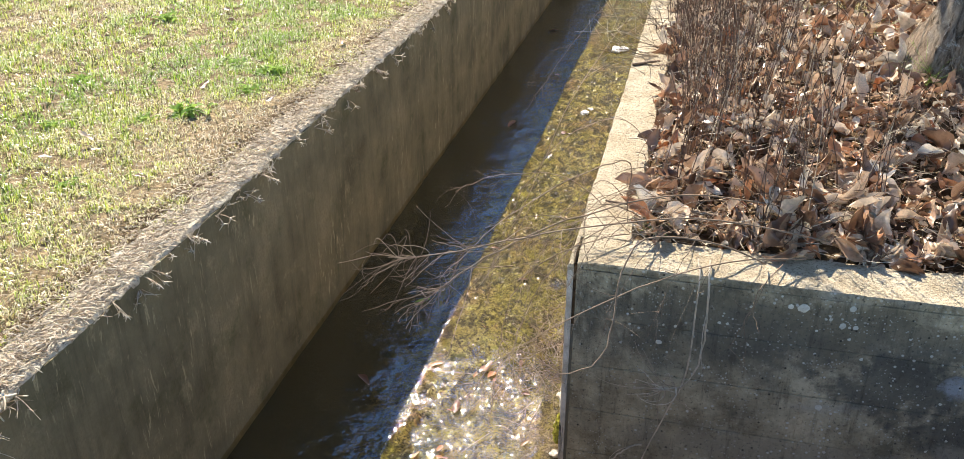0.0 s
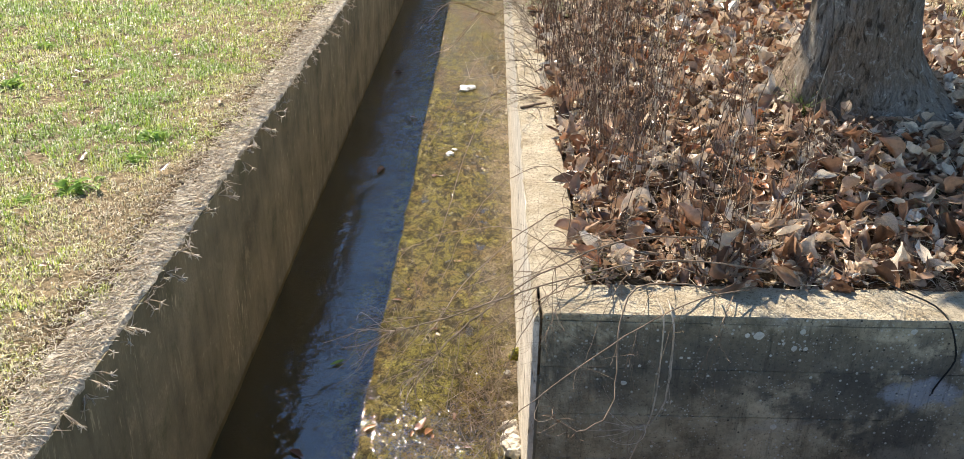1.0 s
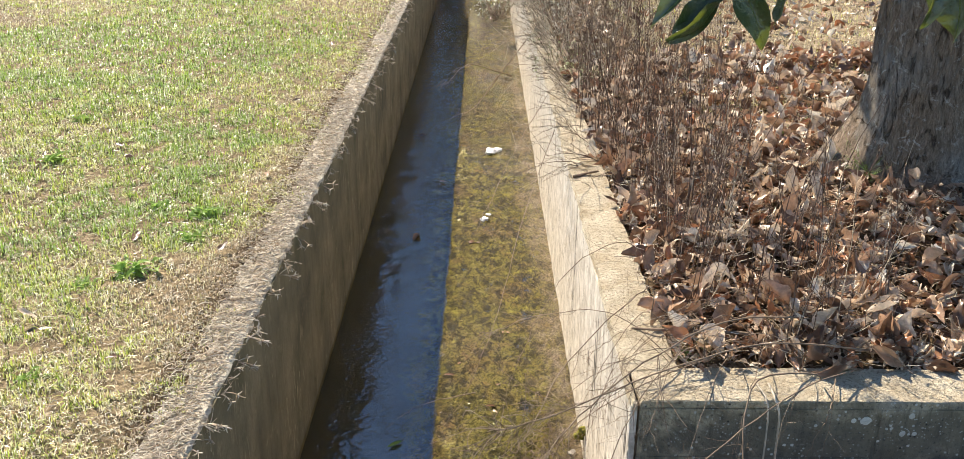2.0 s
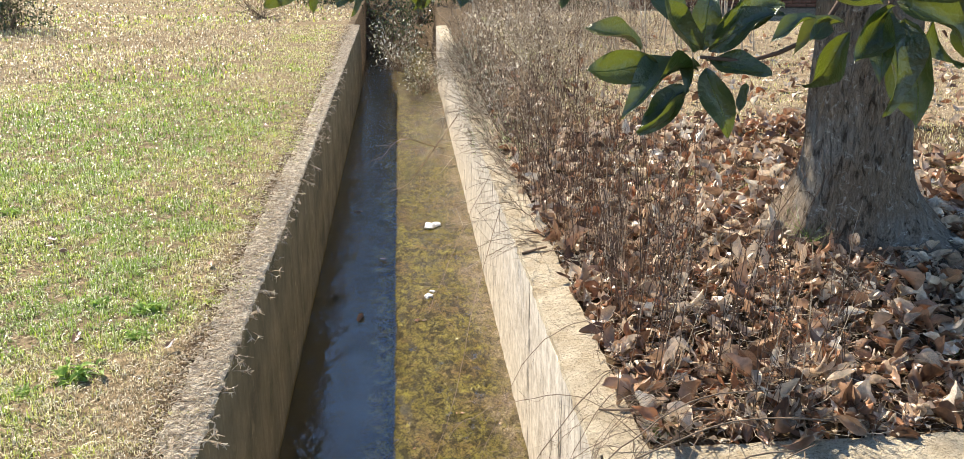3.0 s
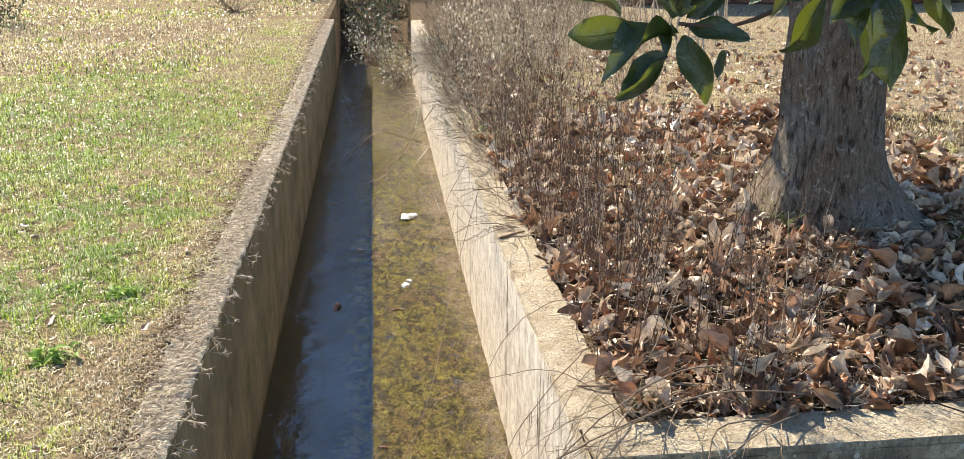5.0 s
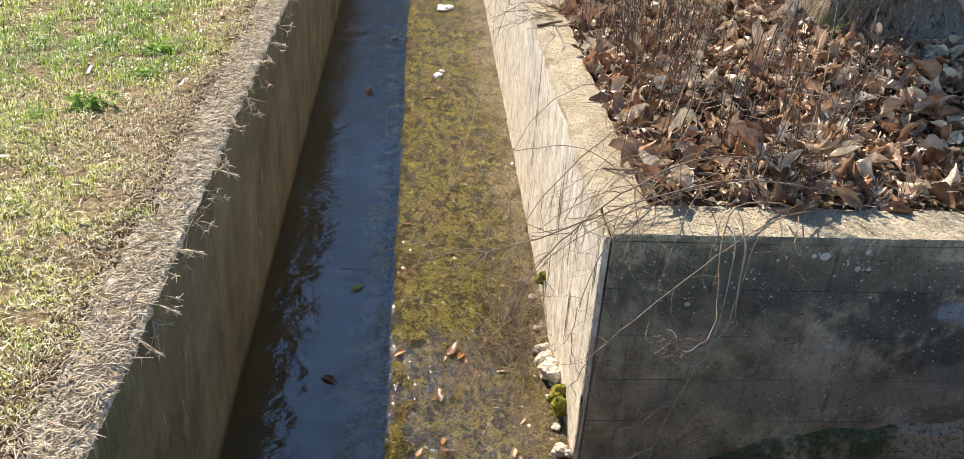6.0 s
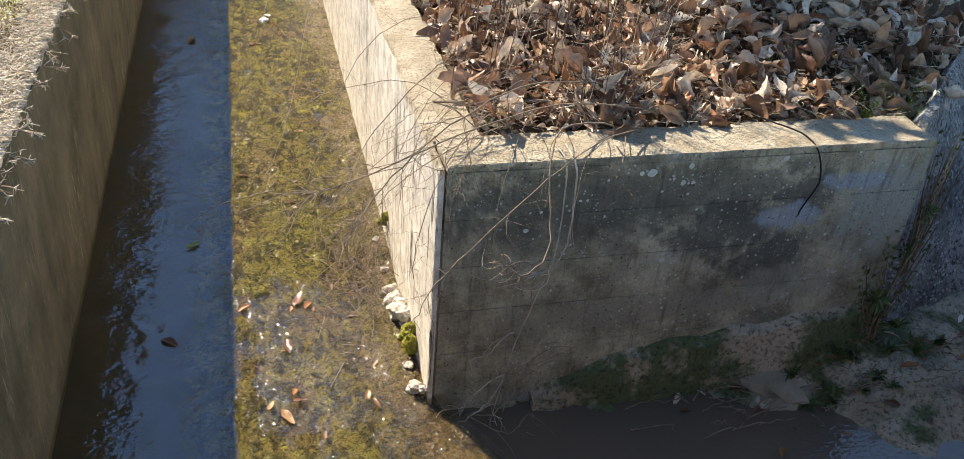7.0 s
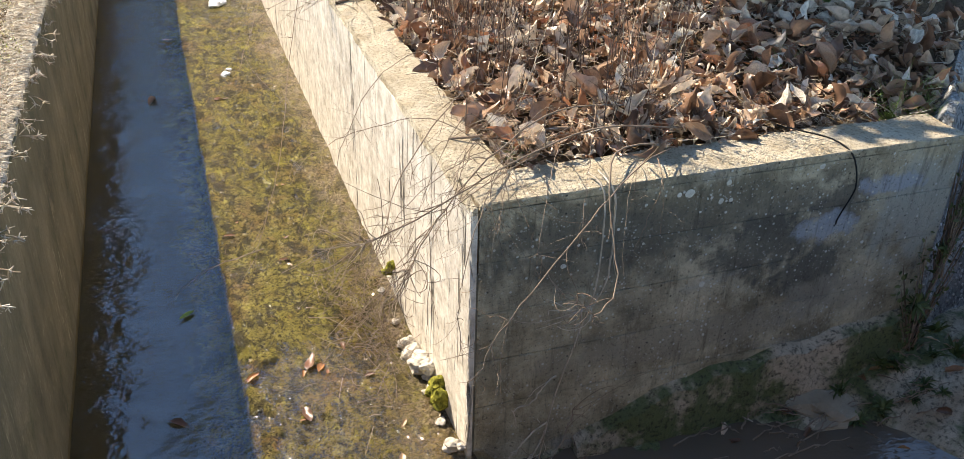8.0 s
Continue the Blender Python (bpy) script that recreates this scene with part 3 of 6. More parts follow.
def spread(variants, which, mats, spots):
    """Copies of small (verts, faces) shapes, turned by mats and moved to spots, joined."""
    chunks = []
    for k, (v, f) in enumerate(variants):
        idx = np.nonzero(which == k)[0]
        if not len(idx):
            continue
        V = np.einsum("nij,vj->nvi", mats[idx], v) + spots[idx][:, None]
        F = f[None] + (np.arange(len(idx)) * len(v))[:, None, None]
        chunks.append((V.reshape(-1, 3), F.reshape(-1, f.shape[1])))
    return joined(chunks)


def turns(rng, n, tilt, sizes):
    """Random rotations: any heading, tilted by about tilt degrees, with sizes."""
    out = np.zeros((n, 3, 3))
    for i in range(n):
        e = Euler((radians(rng.normal(0, tilt)), radians(rng.normal(0, tilt)), rng.uniform(0, 2 * math.pi)), "XYZ")
        out[i] = np.array((Matrix.Rotation(e.z, 3, "Z") @ Matrix.Rotation(e.x, 3, "X") @ Matrix.Rotation(e.y, 3, "Y"))) * sizes[i]
    return out


def leaf_shape(length, width, fold, bend, twist, rows=7, wave=0.0, crumple=0.0):
    """An oval leaf along +y with a sunk midrib, a bend along it and a twist: (verts, quads)."""
    v, f = [], []
    for i in range(rows + 1):
        s = i / rows
        w = width * 0.5 * max(0.03, math.sin(math.pi * min(1, s ** 0.85)) ** 0.75)
        for j in (-1, -0.5, 0, 0.5, 1):
            x = w * j
            z = fold * abs(j) ** 1.5 * w * 2 + bend * (s - 0.35) ** 2 * length + wave * width * math.sin(s * 9 + j * 2) * abs(j)
            a = twist * (s - 0.5)
            p = Vector((x * math.cos(a) - z * math.sin(a), s * length, x * math.sin(a) + z * math.cos(a)))
            if crumple:
                p += noise.noise_vector(p * 5.5 / length + Vector((fold * 31, bend * 17, twist * 9))) * crumple * length
            v.append(p[:])
    for i in range(rows):
        for j in range(4):
            a = i * 5 + j
            f.append((a, a + 1, a + 6, a + 5))
    return np.array(v), np.array(f)


# ---- the lie of the land ----
BED, WATER_Z, POOL_Z = -1.06, -1.04, -1.13
LEFT, RIGHT = -1.40, -0.03


def smooth(a):
    a = np.clip(a, 0, 1)
    return a * a * (3 - 2 * a)


def lawn_z(X, Y):
    return 0.0 + 0.05 * smooth((-1.6 - X) / 3) * waves(X, Y, 9.0, 3, 2) + 0.006 * waves(X, Y, 0.5, 4, 2)


def bank_z(X, Y):
    near = np.minimum(X - 0.15, Y - 0.15)
    z = -0.035 + 0.10 * smooth(near / 1.3) + 0.02 * waves(X, Y, 0.9, 5, 3)
    z = z + 0.12 * np.exp(-((X - 1.72) ** 2 + (Y - 1.95) ** 2) / 0.55)
    z = z - 0.06 * smooth((X - 1.0) / 0.6) * smooth((0.9 - Y) / 0.6)
    return z * (1 - smooth((Y - 8) / 4)) + 0.05 * waves(X, Y, 7.0, 6, 2) * smooth((Y - 5) / 5)


def in_pool(X, Y):
    return (Y > -1.68) & (X > 0.08) & ((Y < 0.1) | ((X > 1.96) & (Y < 0.16 + 0.95 * np.clip(X - 1.93, 0, 0.74)))) & (X + Y < 9) & (X - Y < 4.5)


def ground_z(X, Y):
    z = np.where(X < -1.5, lawn_z(X, Y), bank_z(X, Y))
    z = np.where((Y < -1.68), -0.05, z)
    cut = (X > -1.5) & (X < 0.08) & (Y > -1.68) & (Y < 21)
    return np.where(cut | in_pool(X, Y), -1.28, z)


def swept(profile, y0, y1, step, jitter, size=6.0):
    """A profile (x, z), closed, carried along y and roughened; the ends are closed too."""
    ys = np.arange(y0, y1 + step * 0.5, step)
    k = len(profile)
    v = []
    for y in ys:
        for x, z in profile:
            p = Vector((x, y, z))
            d = noise.noise_vector(p * size) * jitter + noise.noise_vector(p * size * 4) * jitter * 0.5
            v.append((x + d.x, y, z + d.z))
    f = []
    for i in range(len(ys) - 1):
        for j in range(k):
            f.append((i * k + j, (i + 1) * k + j, (i + 1) * k + (j + 1) % k, i * k + (j + 1) % k))
    bm = bmesh.new()
    vs = [bm.verts.new(p) for p in v]
    for q in f:
        bm.faces.new([vs[a] for a in q])
    bm.faces.new(vs[:k])
    bm.faces.new(vs[-k:][::-1])
    bmesh.ops.recalc_face_normals(bm, faces=bm.faces[:])
    return bm


def setting(name, me_or_bm, material, label, category, smooth_it=False):
    me = from_bmesh(name, me_or_bm, material, smooth_it) if isinstance(me_or_bm, bmesh.types.BMesh) else me_or_bm
    return tagged(new(name, me), label, category, kind="structure")


# ---- ground, channel and walls ----
xs = np.concatenate([-1.5 - np.geomspace(0.01, 400, 60)[::-1], np.arange(-1.499, 4.5, 0.08), 4.5 + np.geomspace(0.1, 400, 36)])
ys = np.concatenate([-1.7 - np.geomspace(0.02, 200, 26)[::-1], np.arange(-1.7, 6, 0.09), 6 + np.geomspace(0.1, 600, 60)])
setting("ground", mesh_of("ground", *grid(xs, ys, ground_z), M["ground"], True), None, "dry brown soil sheet under lawn and leaf litter", "ground")
lx = np.concatenate([-1.515 - np.geomspace(0.02, 60, 70)[::-1]])
ly = np.concatenate([np.arange(-1.7, 8, 0.15), 8 + np.geomspace(0.15, 21.5, 30)])
setting("lawn", mesh_of("lawn", *grid(lx, ly, lambda X, Y: lawn_z(X, Y) - 0.006 + 0.014 * smooth((-1.55 - X) / 0.15)), M["thatch"], True), None, "mown lawn of straw-coloured dry thatch", "lawn")


def bed_edge(Y):
    """The bed's right edge: the wall, and past the corner a slab that spreads to the right."""
    return np.where(Y > 0.0, RIGHT + 0.03, 0.02 + np.clip(-Y, 0, 2) * 0.55)


def bed_sheet(rows, cols, height):
    y = np.asarray(rows)
    u = np.linspace(0, 1, cols)
    X = LEFT - 0.02 + (bed_edge(y)[:, None] - LEFT + 0.02) * u[None]
    Y = np.repeat(y[:, None], cols, 1)
    Z = height(X, Y)
    n = cols
    i = (np.arange(len(y) - 1)[:, None] * n + np.arange(n - 1)[None]).ravel()
    return np.stack([X, Y, Z], -1).reshape(-1, 3), np.stack([i, i + 1, i + n + 1, i + n], 1)


def bed_z(X, Y):
    lump = np.array([noise.fractal(Vector((x * 4.2, y * 3.0, 0.3)), 1.0, 2.1, 5) for x, y in zip(X.ravel(), Y.ravel())]).reshape(X.shape)
    tuft = np.array([noise.noise(Vector((x * 46, y * 30, 1.3))) for x, y in zip(X.ravel(), Y.ravel())]).reshape(X.shape)
    fine = np.array([noise.noise(Vector((x * 95, y * 55, 4.3))) for x, y in zip(X.ravel(), Y.ravel())]).reshape(X.shape)
    # the bed rises along the west wall's shadow line, so the mat's edge follows it
    side = smooth((X + 0.785 + 0.012 * lump) / 0.04)
    pools = smooth((0.75 * lumps(X, Y * 0.6, 0.08, 91, 3) - 0.42 + 0.75 * smooth((1.0 - Y) / 0.4) * smooth((Y + 0.15) / 0.15) + 0.35 * smooth((X + 0.36) / 0.12) + 0.6 * smooth((X + 0.72) / 0.15) * smooth((1.05 - Y) / 0.35)) / 0.5)
    z = WATER_Z - 0.035 * (1 - side) + side * (0.010 - 0.0152 * pools + 0.003 * lump + 0.009 * tuft + 0.008 * fine)
    z = z + 0.010 * smooth((X + 0.26) / 0.24) * (0.8 + 0.8 * lump) * smooth((Y + 0.2) / 0.5)
    return z - 0.05 * smooth((X - bed_edge(Y) + 0.10) / 0.1) * (Y < 0)


bed_rows = np.concatenate([np.arange(-1.66, -0.5, 0.04), np.arange(-0.5, 2.3, 0.0085), np.arange(2.31, 5, 0.022), 5 + np.geomspace(0.03, 16, 110)])
setting("channel_bed", mesh_of("channel_bed", *bed_sheet(bed_rows, 165, bed_z), M["algae"], True), None, "channel bed with brown and olive algae under shallow water", "channel bed")
setting("water", mesh_of("water", *bed_sheet(np.concatenate([np.arange(-1.66, 21, 0.25)]), 6, lambda X, Y: np.full_like(X, WATER_Z)), M["water"], True), None,
        "thin running water film with sky reflections and ripples", "water")

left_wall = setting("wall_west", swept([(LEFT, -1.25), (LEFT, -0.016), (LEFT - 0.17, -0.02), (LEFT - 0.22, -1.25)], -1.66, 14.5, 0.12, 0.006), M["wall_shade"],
                    "stained concrete channel wall below the lawn, toned dark for shade", "wall")
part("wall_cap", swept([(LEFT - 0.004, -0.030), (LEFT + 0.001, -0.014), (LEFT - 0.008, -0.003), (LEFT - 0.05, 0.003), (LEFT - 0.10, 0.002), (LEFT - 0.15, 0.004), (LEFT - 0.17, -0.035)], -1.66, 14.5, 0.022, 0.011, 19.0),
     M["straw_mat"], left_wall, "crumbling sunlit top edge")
right_wall = setting("wall_east", swept([(RIGHT, -1.25), (RIGHT, -0.03), (-0.012, -0.03), (-0.012, -1.25)], -0.012, 14.2, 0.08, 0.004), M["inner"],
                     "pale cracked render on the channel wall", "wall")
part("wall_core", swept([(0.004, -1.25), (0.004, -0.03), (0.17, -0.03), (0.17, -1.25)], 0.19, 14.2, 0.4, 0.004), M["block"], right_wall, "grey block core")
part("wall_cap", swept([(RIGHT - 0.002, -0.03), (RIGHT + 0.004, -0.004), (0.04, 0.003), (0.16, 0.002), (0.175, -0.03)], 0.19, 14.2, 0.04, 0.009, 10.0),
     M["wall_top"], right_wall, "crumbling cream-coloured wall top")
part("wall_cap", swept([(RIGHT - 0.002, -0.03), (RIGHT + 0.003, -0.004), (-0.02, 0.0), (-0.013, -0.004), (-0.012, -0.03)], -0.012, 0.19, 0.03, 0.004, 10.0), M["wall_top"], right_wall)

END_LEN = 1.92
part("joint_fill", box((-0.0125, 0.004, -1.26), (0.0015, 0.03, -0.262), 0.001), M["mortar"], right_wall, "grey mortar in the corner joint")
# soil-coloured strip that stands for the shade inside the open upper slot
part("joint_fill", box((-0.0125, 0.007, -0.26), (0.0015, 0.03, -0.022), 0.001), M["ground"], right_wall, "dark strip for the shade in the open corner joint")
end_wall = setting("wall_end", box((0.002, 0.005, -1.28), (END_LEN, 0.2, -0.03)), M["mortar"], "grey concrete block end wall with stains and lichen", "wall")
cap = box((0.0, 0.002, -0.03), (END_LEN + 0.004, 0.215, 0.0), 0.004)
bmesh.ops.subdivide_edges(cap, edges=[e for e in cap.edges if e.calc_length() > 0.5], cuts=40)
bmesh.ops.subdivide_edges(cap, edges=[e for e in cap.edges if abs(e.verts[0].co.y - e.verts[1].co.y) > 0.15], cuts=4)
for v in cap.verts:
    v.co += noise.noise_vector(v.co * 9) * (0.008 if v.co.y > 0.03 else 0.003) + noise.noise_vector(v.co * 31) * 0.003
cap.normal_update()
for fc in cap.faces:
    fc.material_index = 1 if fc.normal.y < -0.6 else 0
part("wall_cap", cap, M["wall_top"], end_wall, "worn sandy top course").data.materials.append(M["block"])
rng = np.random.RandomState(5)
block_mesh = {}
for row in range(6):
    top = -0.018 - 0.203 * row if row else -0.03
    low = -0.018 - 0.203 * (row + 1) + 0.0024
    at = -0.01 if row % 2 == 0 else 0.18 - 0.405
    while at < END_LEN - 0.03:
        a, b = max(0.0, at + 0.0003), min(END_LEN, at + 0.4047)
        if b - a > 0.05:
            bm = box((a, 0.0, low), (b, 0.03, top), 0.0011)
            bmesh.ops.translate(bm, verts=bm.verts[:], vec=(0, rng.uniform(-0.0010, 0.0010), 0))
            part("block", bm, M["block"], end_wall)
        at += 0.405

# ragged edge of the render where it wraps the corner
bm = bmesh.new()
prof = []
for i in range(130):
    z = -1.10 + i * 0.0084
    chip = 0.5 + 0.5 * noise.fractal(Vector((0.4, 2.2, z * 9.0)), 1.0, 2.0, 4)
    out = 0.001 + 0.026 * max(0.0, chip - 0.42)
    y0 = -0.011 - 0.006 * noise.noise(Vector((1.2, 0.3, z * 30)))
    ring = [(RIGHT - 0.002, 0.0), (RIGHT - 0.001, y0 + 0.004), (RIGHT + 0.006, y0), (RIGHT + 0.009 + out * 0.6, y0 + 0.003), (RIGHT + 0.012 + out, -0.002), (RIGHT + 0.011, 0.001)]
    prof.append([bm.verts.new(Vector((x, y, z)) + noise.noise_vector(Vector((x * 40, y * 40, z * 40))) * 0.0025) for x, y in ring])
for a, b in zip(prof, prof[1:]):
    for j in range(6):
        bm.faces.new((a[j], b[j], b[(j + 1) % 6], a[(j + 1) % 6]))
bm.faces.new(prof[0])
bm.faces.new(prof[-1][::-1])
bmesh.ops.recalc_face_normals(bm, faces=bm.faces[:])
part("render_edge", bm, M["inner"], right_wall, "ragged pale edge of broken render")

# footing along the end wall's base, rising to the right
bm = bmesh.new()
prof = []
for i in range(20):
    x = 0.40 + i * 0.0805
    zt = -0.985 + 0.115 * x - 0.13 * max(0.0, 1 - i / 5) + 0.010 * math.sin(i * 1.9) + 0.006 * math.sin(i * 4.7)
    prof.append([bm.verts.new((x, y, z)) for y, z in ((0.0, zt), (-0.05 - 0.012 * math.sin(i * 2.3), zt - 0.02), (-0.09, -1.3), (0.0, -1.3))])
for a, b in zip(prof, prof[1:]):
    for j in range(4):
        bm.faces.new((a[j], b[j], b[(j + 1) % 4], a[(j + 1) % 4]))
bm.faces.new(prof[0])
bm.faces.new(prof[-1][::-1])
bmesh.ops.recalc_face_normals(bm, faces=bm.faces[:])
part("footing", bm, M["mud"], end_wall, "rough mossy footing")

# wing wall that runs off behind the end wall
bm = bmesh.new()
rows_ = []
for i in range(64):
    x = 1.93 + i * 0.045
    ridge_y, ridge_z = 0.09 + 0.95 * min(x - 1.93, 0.74), 0.02 - 0.55 * max(0.0, x - 2.68)
    ridge_z = max(ridge_z, -0.62)
    foot_y = 0.03 + 0.05 * min(1.0, (x - 1.93) / 0.3)
    ring = []
    for u in range(9):
        k = u / 8
        q = Vector((x, foot_y + (ridge_y - foot_y) * k ** 1.25, -1.25 + (ridge_z + 1.25) * k))
        q += noise.noise_vector(q * 4) * 0.035 + noise.noise_vector(q * 15) * 0.018 + noise.noise_vector(q * 42) * 0.007
        ring.append(bm.verts.new(q))
    for y, z in ((ridge_y + 0.04, ridge_z + 0.01), (ridge_y + 0.09, ridge_z - 0.06), (ridge_y + 0.13, ridge_z - 0.3), (ridge_y + 0.14, -1.3)):
        q = Vector((x, y, z))
        ring.append(bm.verts.new(q + noise.noise_vector(q * 5) * 0.012))
    rows_.append(ring)
for a, b in zip(rows_, rows_[1:]):
    for j in range(len(a)):
        bm.faces.new((a[j], b[j], b[(j + 1) % len(a)], a[(j + 1) % len(a)]))
bm.faces.new(rows_[0])
bm.faces.new(rows_[-1][::-1])
bmesh.ops.recalc_face_normals(bm, faces=bm.faces[:])
setting("wall_wing", bm, M["apron"], "rough blue-grey concrete wing wall in shade", "wall")

# side pool, its silt bank, and the head wall under the camera's standpoint
def silt_z(X, Y):
    shore = np.interp(X, (0.0, 0.36, 0.77, 1.1, 1.39, 1.61, 1.74, 1.91, 2.3, 3.0, 5.0), (0.0, -0.02, -0.05, -0.07, -0.15, -0.22, -0.40, -0.52, -0.55, -0.5, -0.5))
    lift = (Y - shore) * 0.42
    return POOL_Z + np.clip(lift, -0.12, 0.16) + 0.018 * waves(X, Y, 0.4, 21, 3) + 0.008 * waves(X, Y, 0.12, 22, 2)


setting("silt_bank", mesh_of("silt_bank", *grid(np.arange(0.1, 4.6, 0.03), np.arange(-1.2, 0.6, 0.03), silt_z), M["mud"], True), None, "damp dark silt with moss at the wall's foot", "silt")
setting("pool_water", mesh_of("pool_water", *grid(np.arange(-0.05, 5, 0.5), np.arange(-1.66, 2, 0.5), lambda X, Y: np.full_like(X, POOL_Z)), M["pool"]), None,
        "still murky brown water in the side pool", "water")
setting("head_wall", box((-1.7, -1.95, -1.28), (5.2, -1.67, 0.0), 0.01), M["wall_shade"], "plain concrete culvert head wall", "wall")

# ---- lawn grass ----
def blades(rng, spots, lengths, width, lean, tint):
    """One bent triangle strip a blade: (verts, faces) and the tint of each vertex."""
    n = len(spots)
    a = rng.uniform(0, 2 * np.pi, n)
    side = np.stack([np.cos(a), np.sin(a), np.zeros(n)], 1)
    fwd = np.stack([-np.sin(a), np.cos(a), np.zeros(n)], 1)
    lean_ = np.minimum(np.abs(rng.normal(0, lean, n)), 0.95)[:, None]
    up = np.array([0, 0, 1.0])
    L = lengths[:, None]
    mid = spots + fwd * L * 0.45 * lean_ + up * L * (0.55 - 0.22 * lean_)
    tip = spots + fwd * L * (0.5 + 0.6 * lean_) * lean_ * 1.3 + up * L * (1.0 - 0.85 * lean_)
    w = width[:, None] * side * 0.5
    V = np.stack([spots - w, spots + w, mid + w * 0.8, mid - w * 0.8, tip], 1)
    i = np.arange(n)[:, None] * 5
    F = np.concatenate([i + np.array([[0, 1, 2]]), i + np.array([[0, 2, 3]]), i + np.array([[3, 2, 4]])], 0)
    return V.reshape(-1, 3), F, np.repeat(tint, 5)


def green_at(X, Y):
    g = 0.58 + 0.46 * lumps(X, Y, 0.8, 31, 3) + 0.30 * lumps(X, Y, 0.14, 32, 2)
    g = g + 0.12 * np.exp(-((X + 2.2) ** 2 / 1.2 + (Y - 2.0) ** 2 / 6)) + 0.44 * np.exp(-((X + 3.2) ** 2 / 3.5 + (Y - 5.8) ** 2 / 7))
    g = g - 0.36 * smooth((X + 1.95) / 0.40) - 0.34 * smooth((X + 2.7) / 0.7) * smooth((2.0 - Y) / 1.5) - 0.36 * smooth((Y - 7) / 5)
    return g


rng = np.random.RandomState(8)
chunks, tints = [], []
for (x0, x1, y0, y1, per, lo, hi, w) in ((-2.6, -1.44, -1.5, 3.0, 24000, 0.012, 0.040, 0.0036), (-4.8, -2.6, -1.0, 4.5, 13000, 0.016, 0.048, 0.0048), (-2.6, -1.44, 3.0, 6.0, 10000, 0.014, 0.042, 0.0050),
                                         (-6.5, -2.6, 4.5, 8.5, 4600, 0.02, 0.05, 0.007), (-2.6, -1.44, 6.0, 14.5, 2600, 0.02, 0.05, 0.008), (-9.5, -2.6, 8.5, 15.0, 800, 0.035, 0.08, 0.014),
                                         (-16.0, -1.6, 15.0, 29.5, 240, 0.04, 0.09, 0.026)):
    n = int((x1 - x0) * (y1 - y0) * per)
    X, Y = rng.uniform(x0, x1, n), rng.uniform(y0, y1, n)
    tint = np.clip(green_at(X, Y) + rng.normal(0, 0.22, n), 0, 1)
    keep = rng.uniform(0, 1, n) < (0.22 + 0.78 * smooth((-1.46 + 0.06 * waves(X, Y, 0.6, 36, 2) - X) / 0.10)) * (0.62 + 0.95 * lumps(X, Y, 0.065, 35, 3))
    X, Y, tint = X[keep], Y[keep], tint[keep]
    n = len(X)
    L = rng.uniform(lo, hi, n) * (0.8 + 0.5 * tint) * (0.45 + 0.55 * smooth((-1.52 - X) / 0.25))
    S = np.stack([X, Y, lawn_z(X, Y) + 0.004], 1)
    v, f, t = blades(rng, S, L, w * rng.uniform(0.7, 1.3, n), 0.95, tint)
    chunks.append((v, f))
    tints.append(t)
V, F = joined(chunks)
grass_me = mesh_of("lawn_grass", V, F, M["grass"])
att = grass_me.attributes.new("tint", "FLOAT", "POINT")
att.data.foreach_set("value", np.concatenate(tints).astype(np.float32))
tagged(new("lawn_grass", grass_me), "short mown grass, green mixed with dry straw", "grass", kind="stuff")


# ---- magnolia tree ----
tree = tagged(new("magnolia_tree"), "thick grey magnolia trunk with glossy evergreen leaves overhead", "tree")
tree.location = (1.69, 1.91, 0.04)
TREE = Vector((1.69, 1.91, 0.04))


def trunk_mesh():
    bm = bmesh.new()
    rings, sides = 56, 72
    rows_ = []
    for i in range(rings):
        z = -0.25 + 3.4 * (i / (rings - 1)) ** 1.35
        h = max(z, 0)
        r = 0.252 + 0.17 * math.exp(-(h / 0.17)) - 0.004 * h
        ring = []
        for j in range(sides):
            a = 2 * math.pi * j / sides
            root = 0.46 * math.exp(-(h / 0.34) ** 2.2) * max(0.0, math.cos(a + 0.6)) ** 1.6 + 0.30 * math.exp(-(h / 0.38) ** 3) * max(0.0, math.cos(a - 2.75)) ** 4
            lobe = root + 0.09 * math.exp(-h / 0.26) * (math.sin(a * 4 + 0.6) + 0.7 * math.sin(a * 7 + 2)) + 0.02 * math.sin(a * 5 + 1 + h)
            p = Vector((math.cos(a), math.sin(a), 0)) * (r + lobe * r * 1.6)
            p += Vector((-0.02 * h, 0.03 * h, z))
            q = Vector((p.x * 5, p.y * 5, p.z * 1.2))
            deep = noise.noise(q * 3.1) * 0.020 + noise.noise(Vector((math.cos(a) * 9, math.sin(a) * 9, p.z * 2.2))) * 0.016
            p += Vector((math.cos(a), math.sin(a), 0)) * deep
            ring.append(bm.verts.new(p))
        rows_.append(ring)
    for a, b in zip(rows_, rows_[1:]):
        for j in range(sides):
            bm.faces.new((a[j], a[(j + 1) % sides], b[(j + 1) % sides], b[j]))
    bm.faces.new(rows_[-1])
    return bm


part("trunk", trunk_mesh(), M["bark"], tree, "furrowed grey-brown bark with flared base", True)


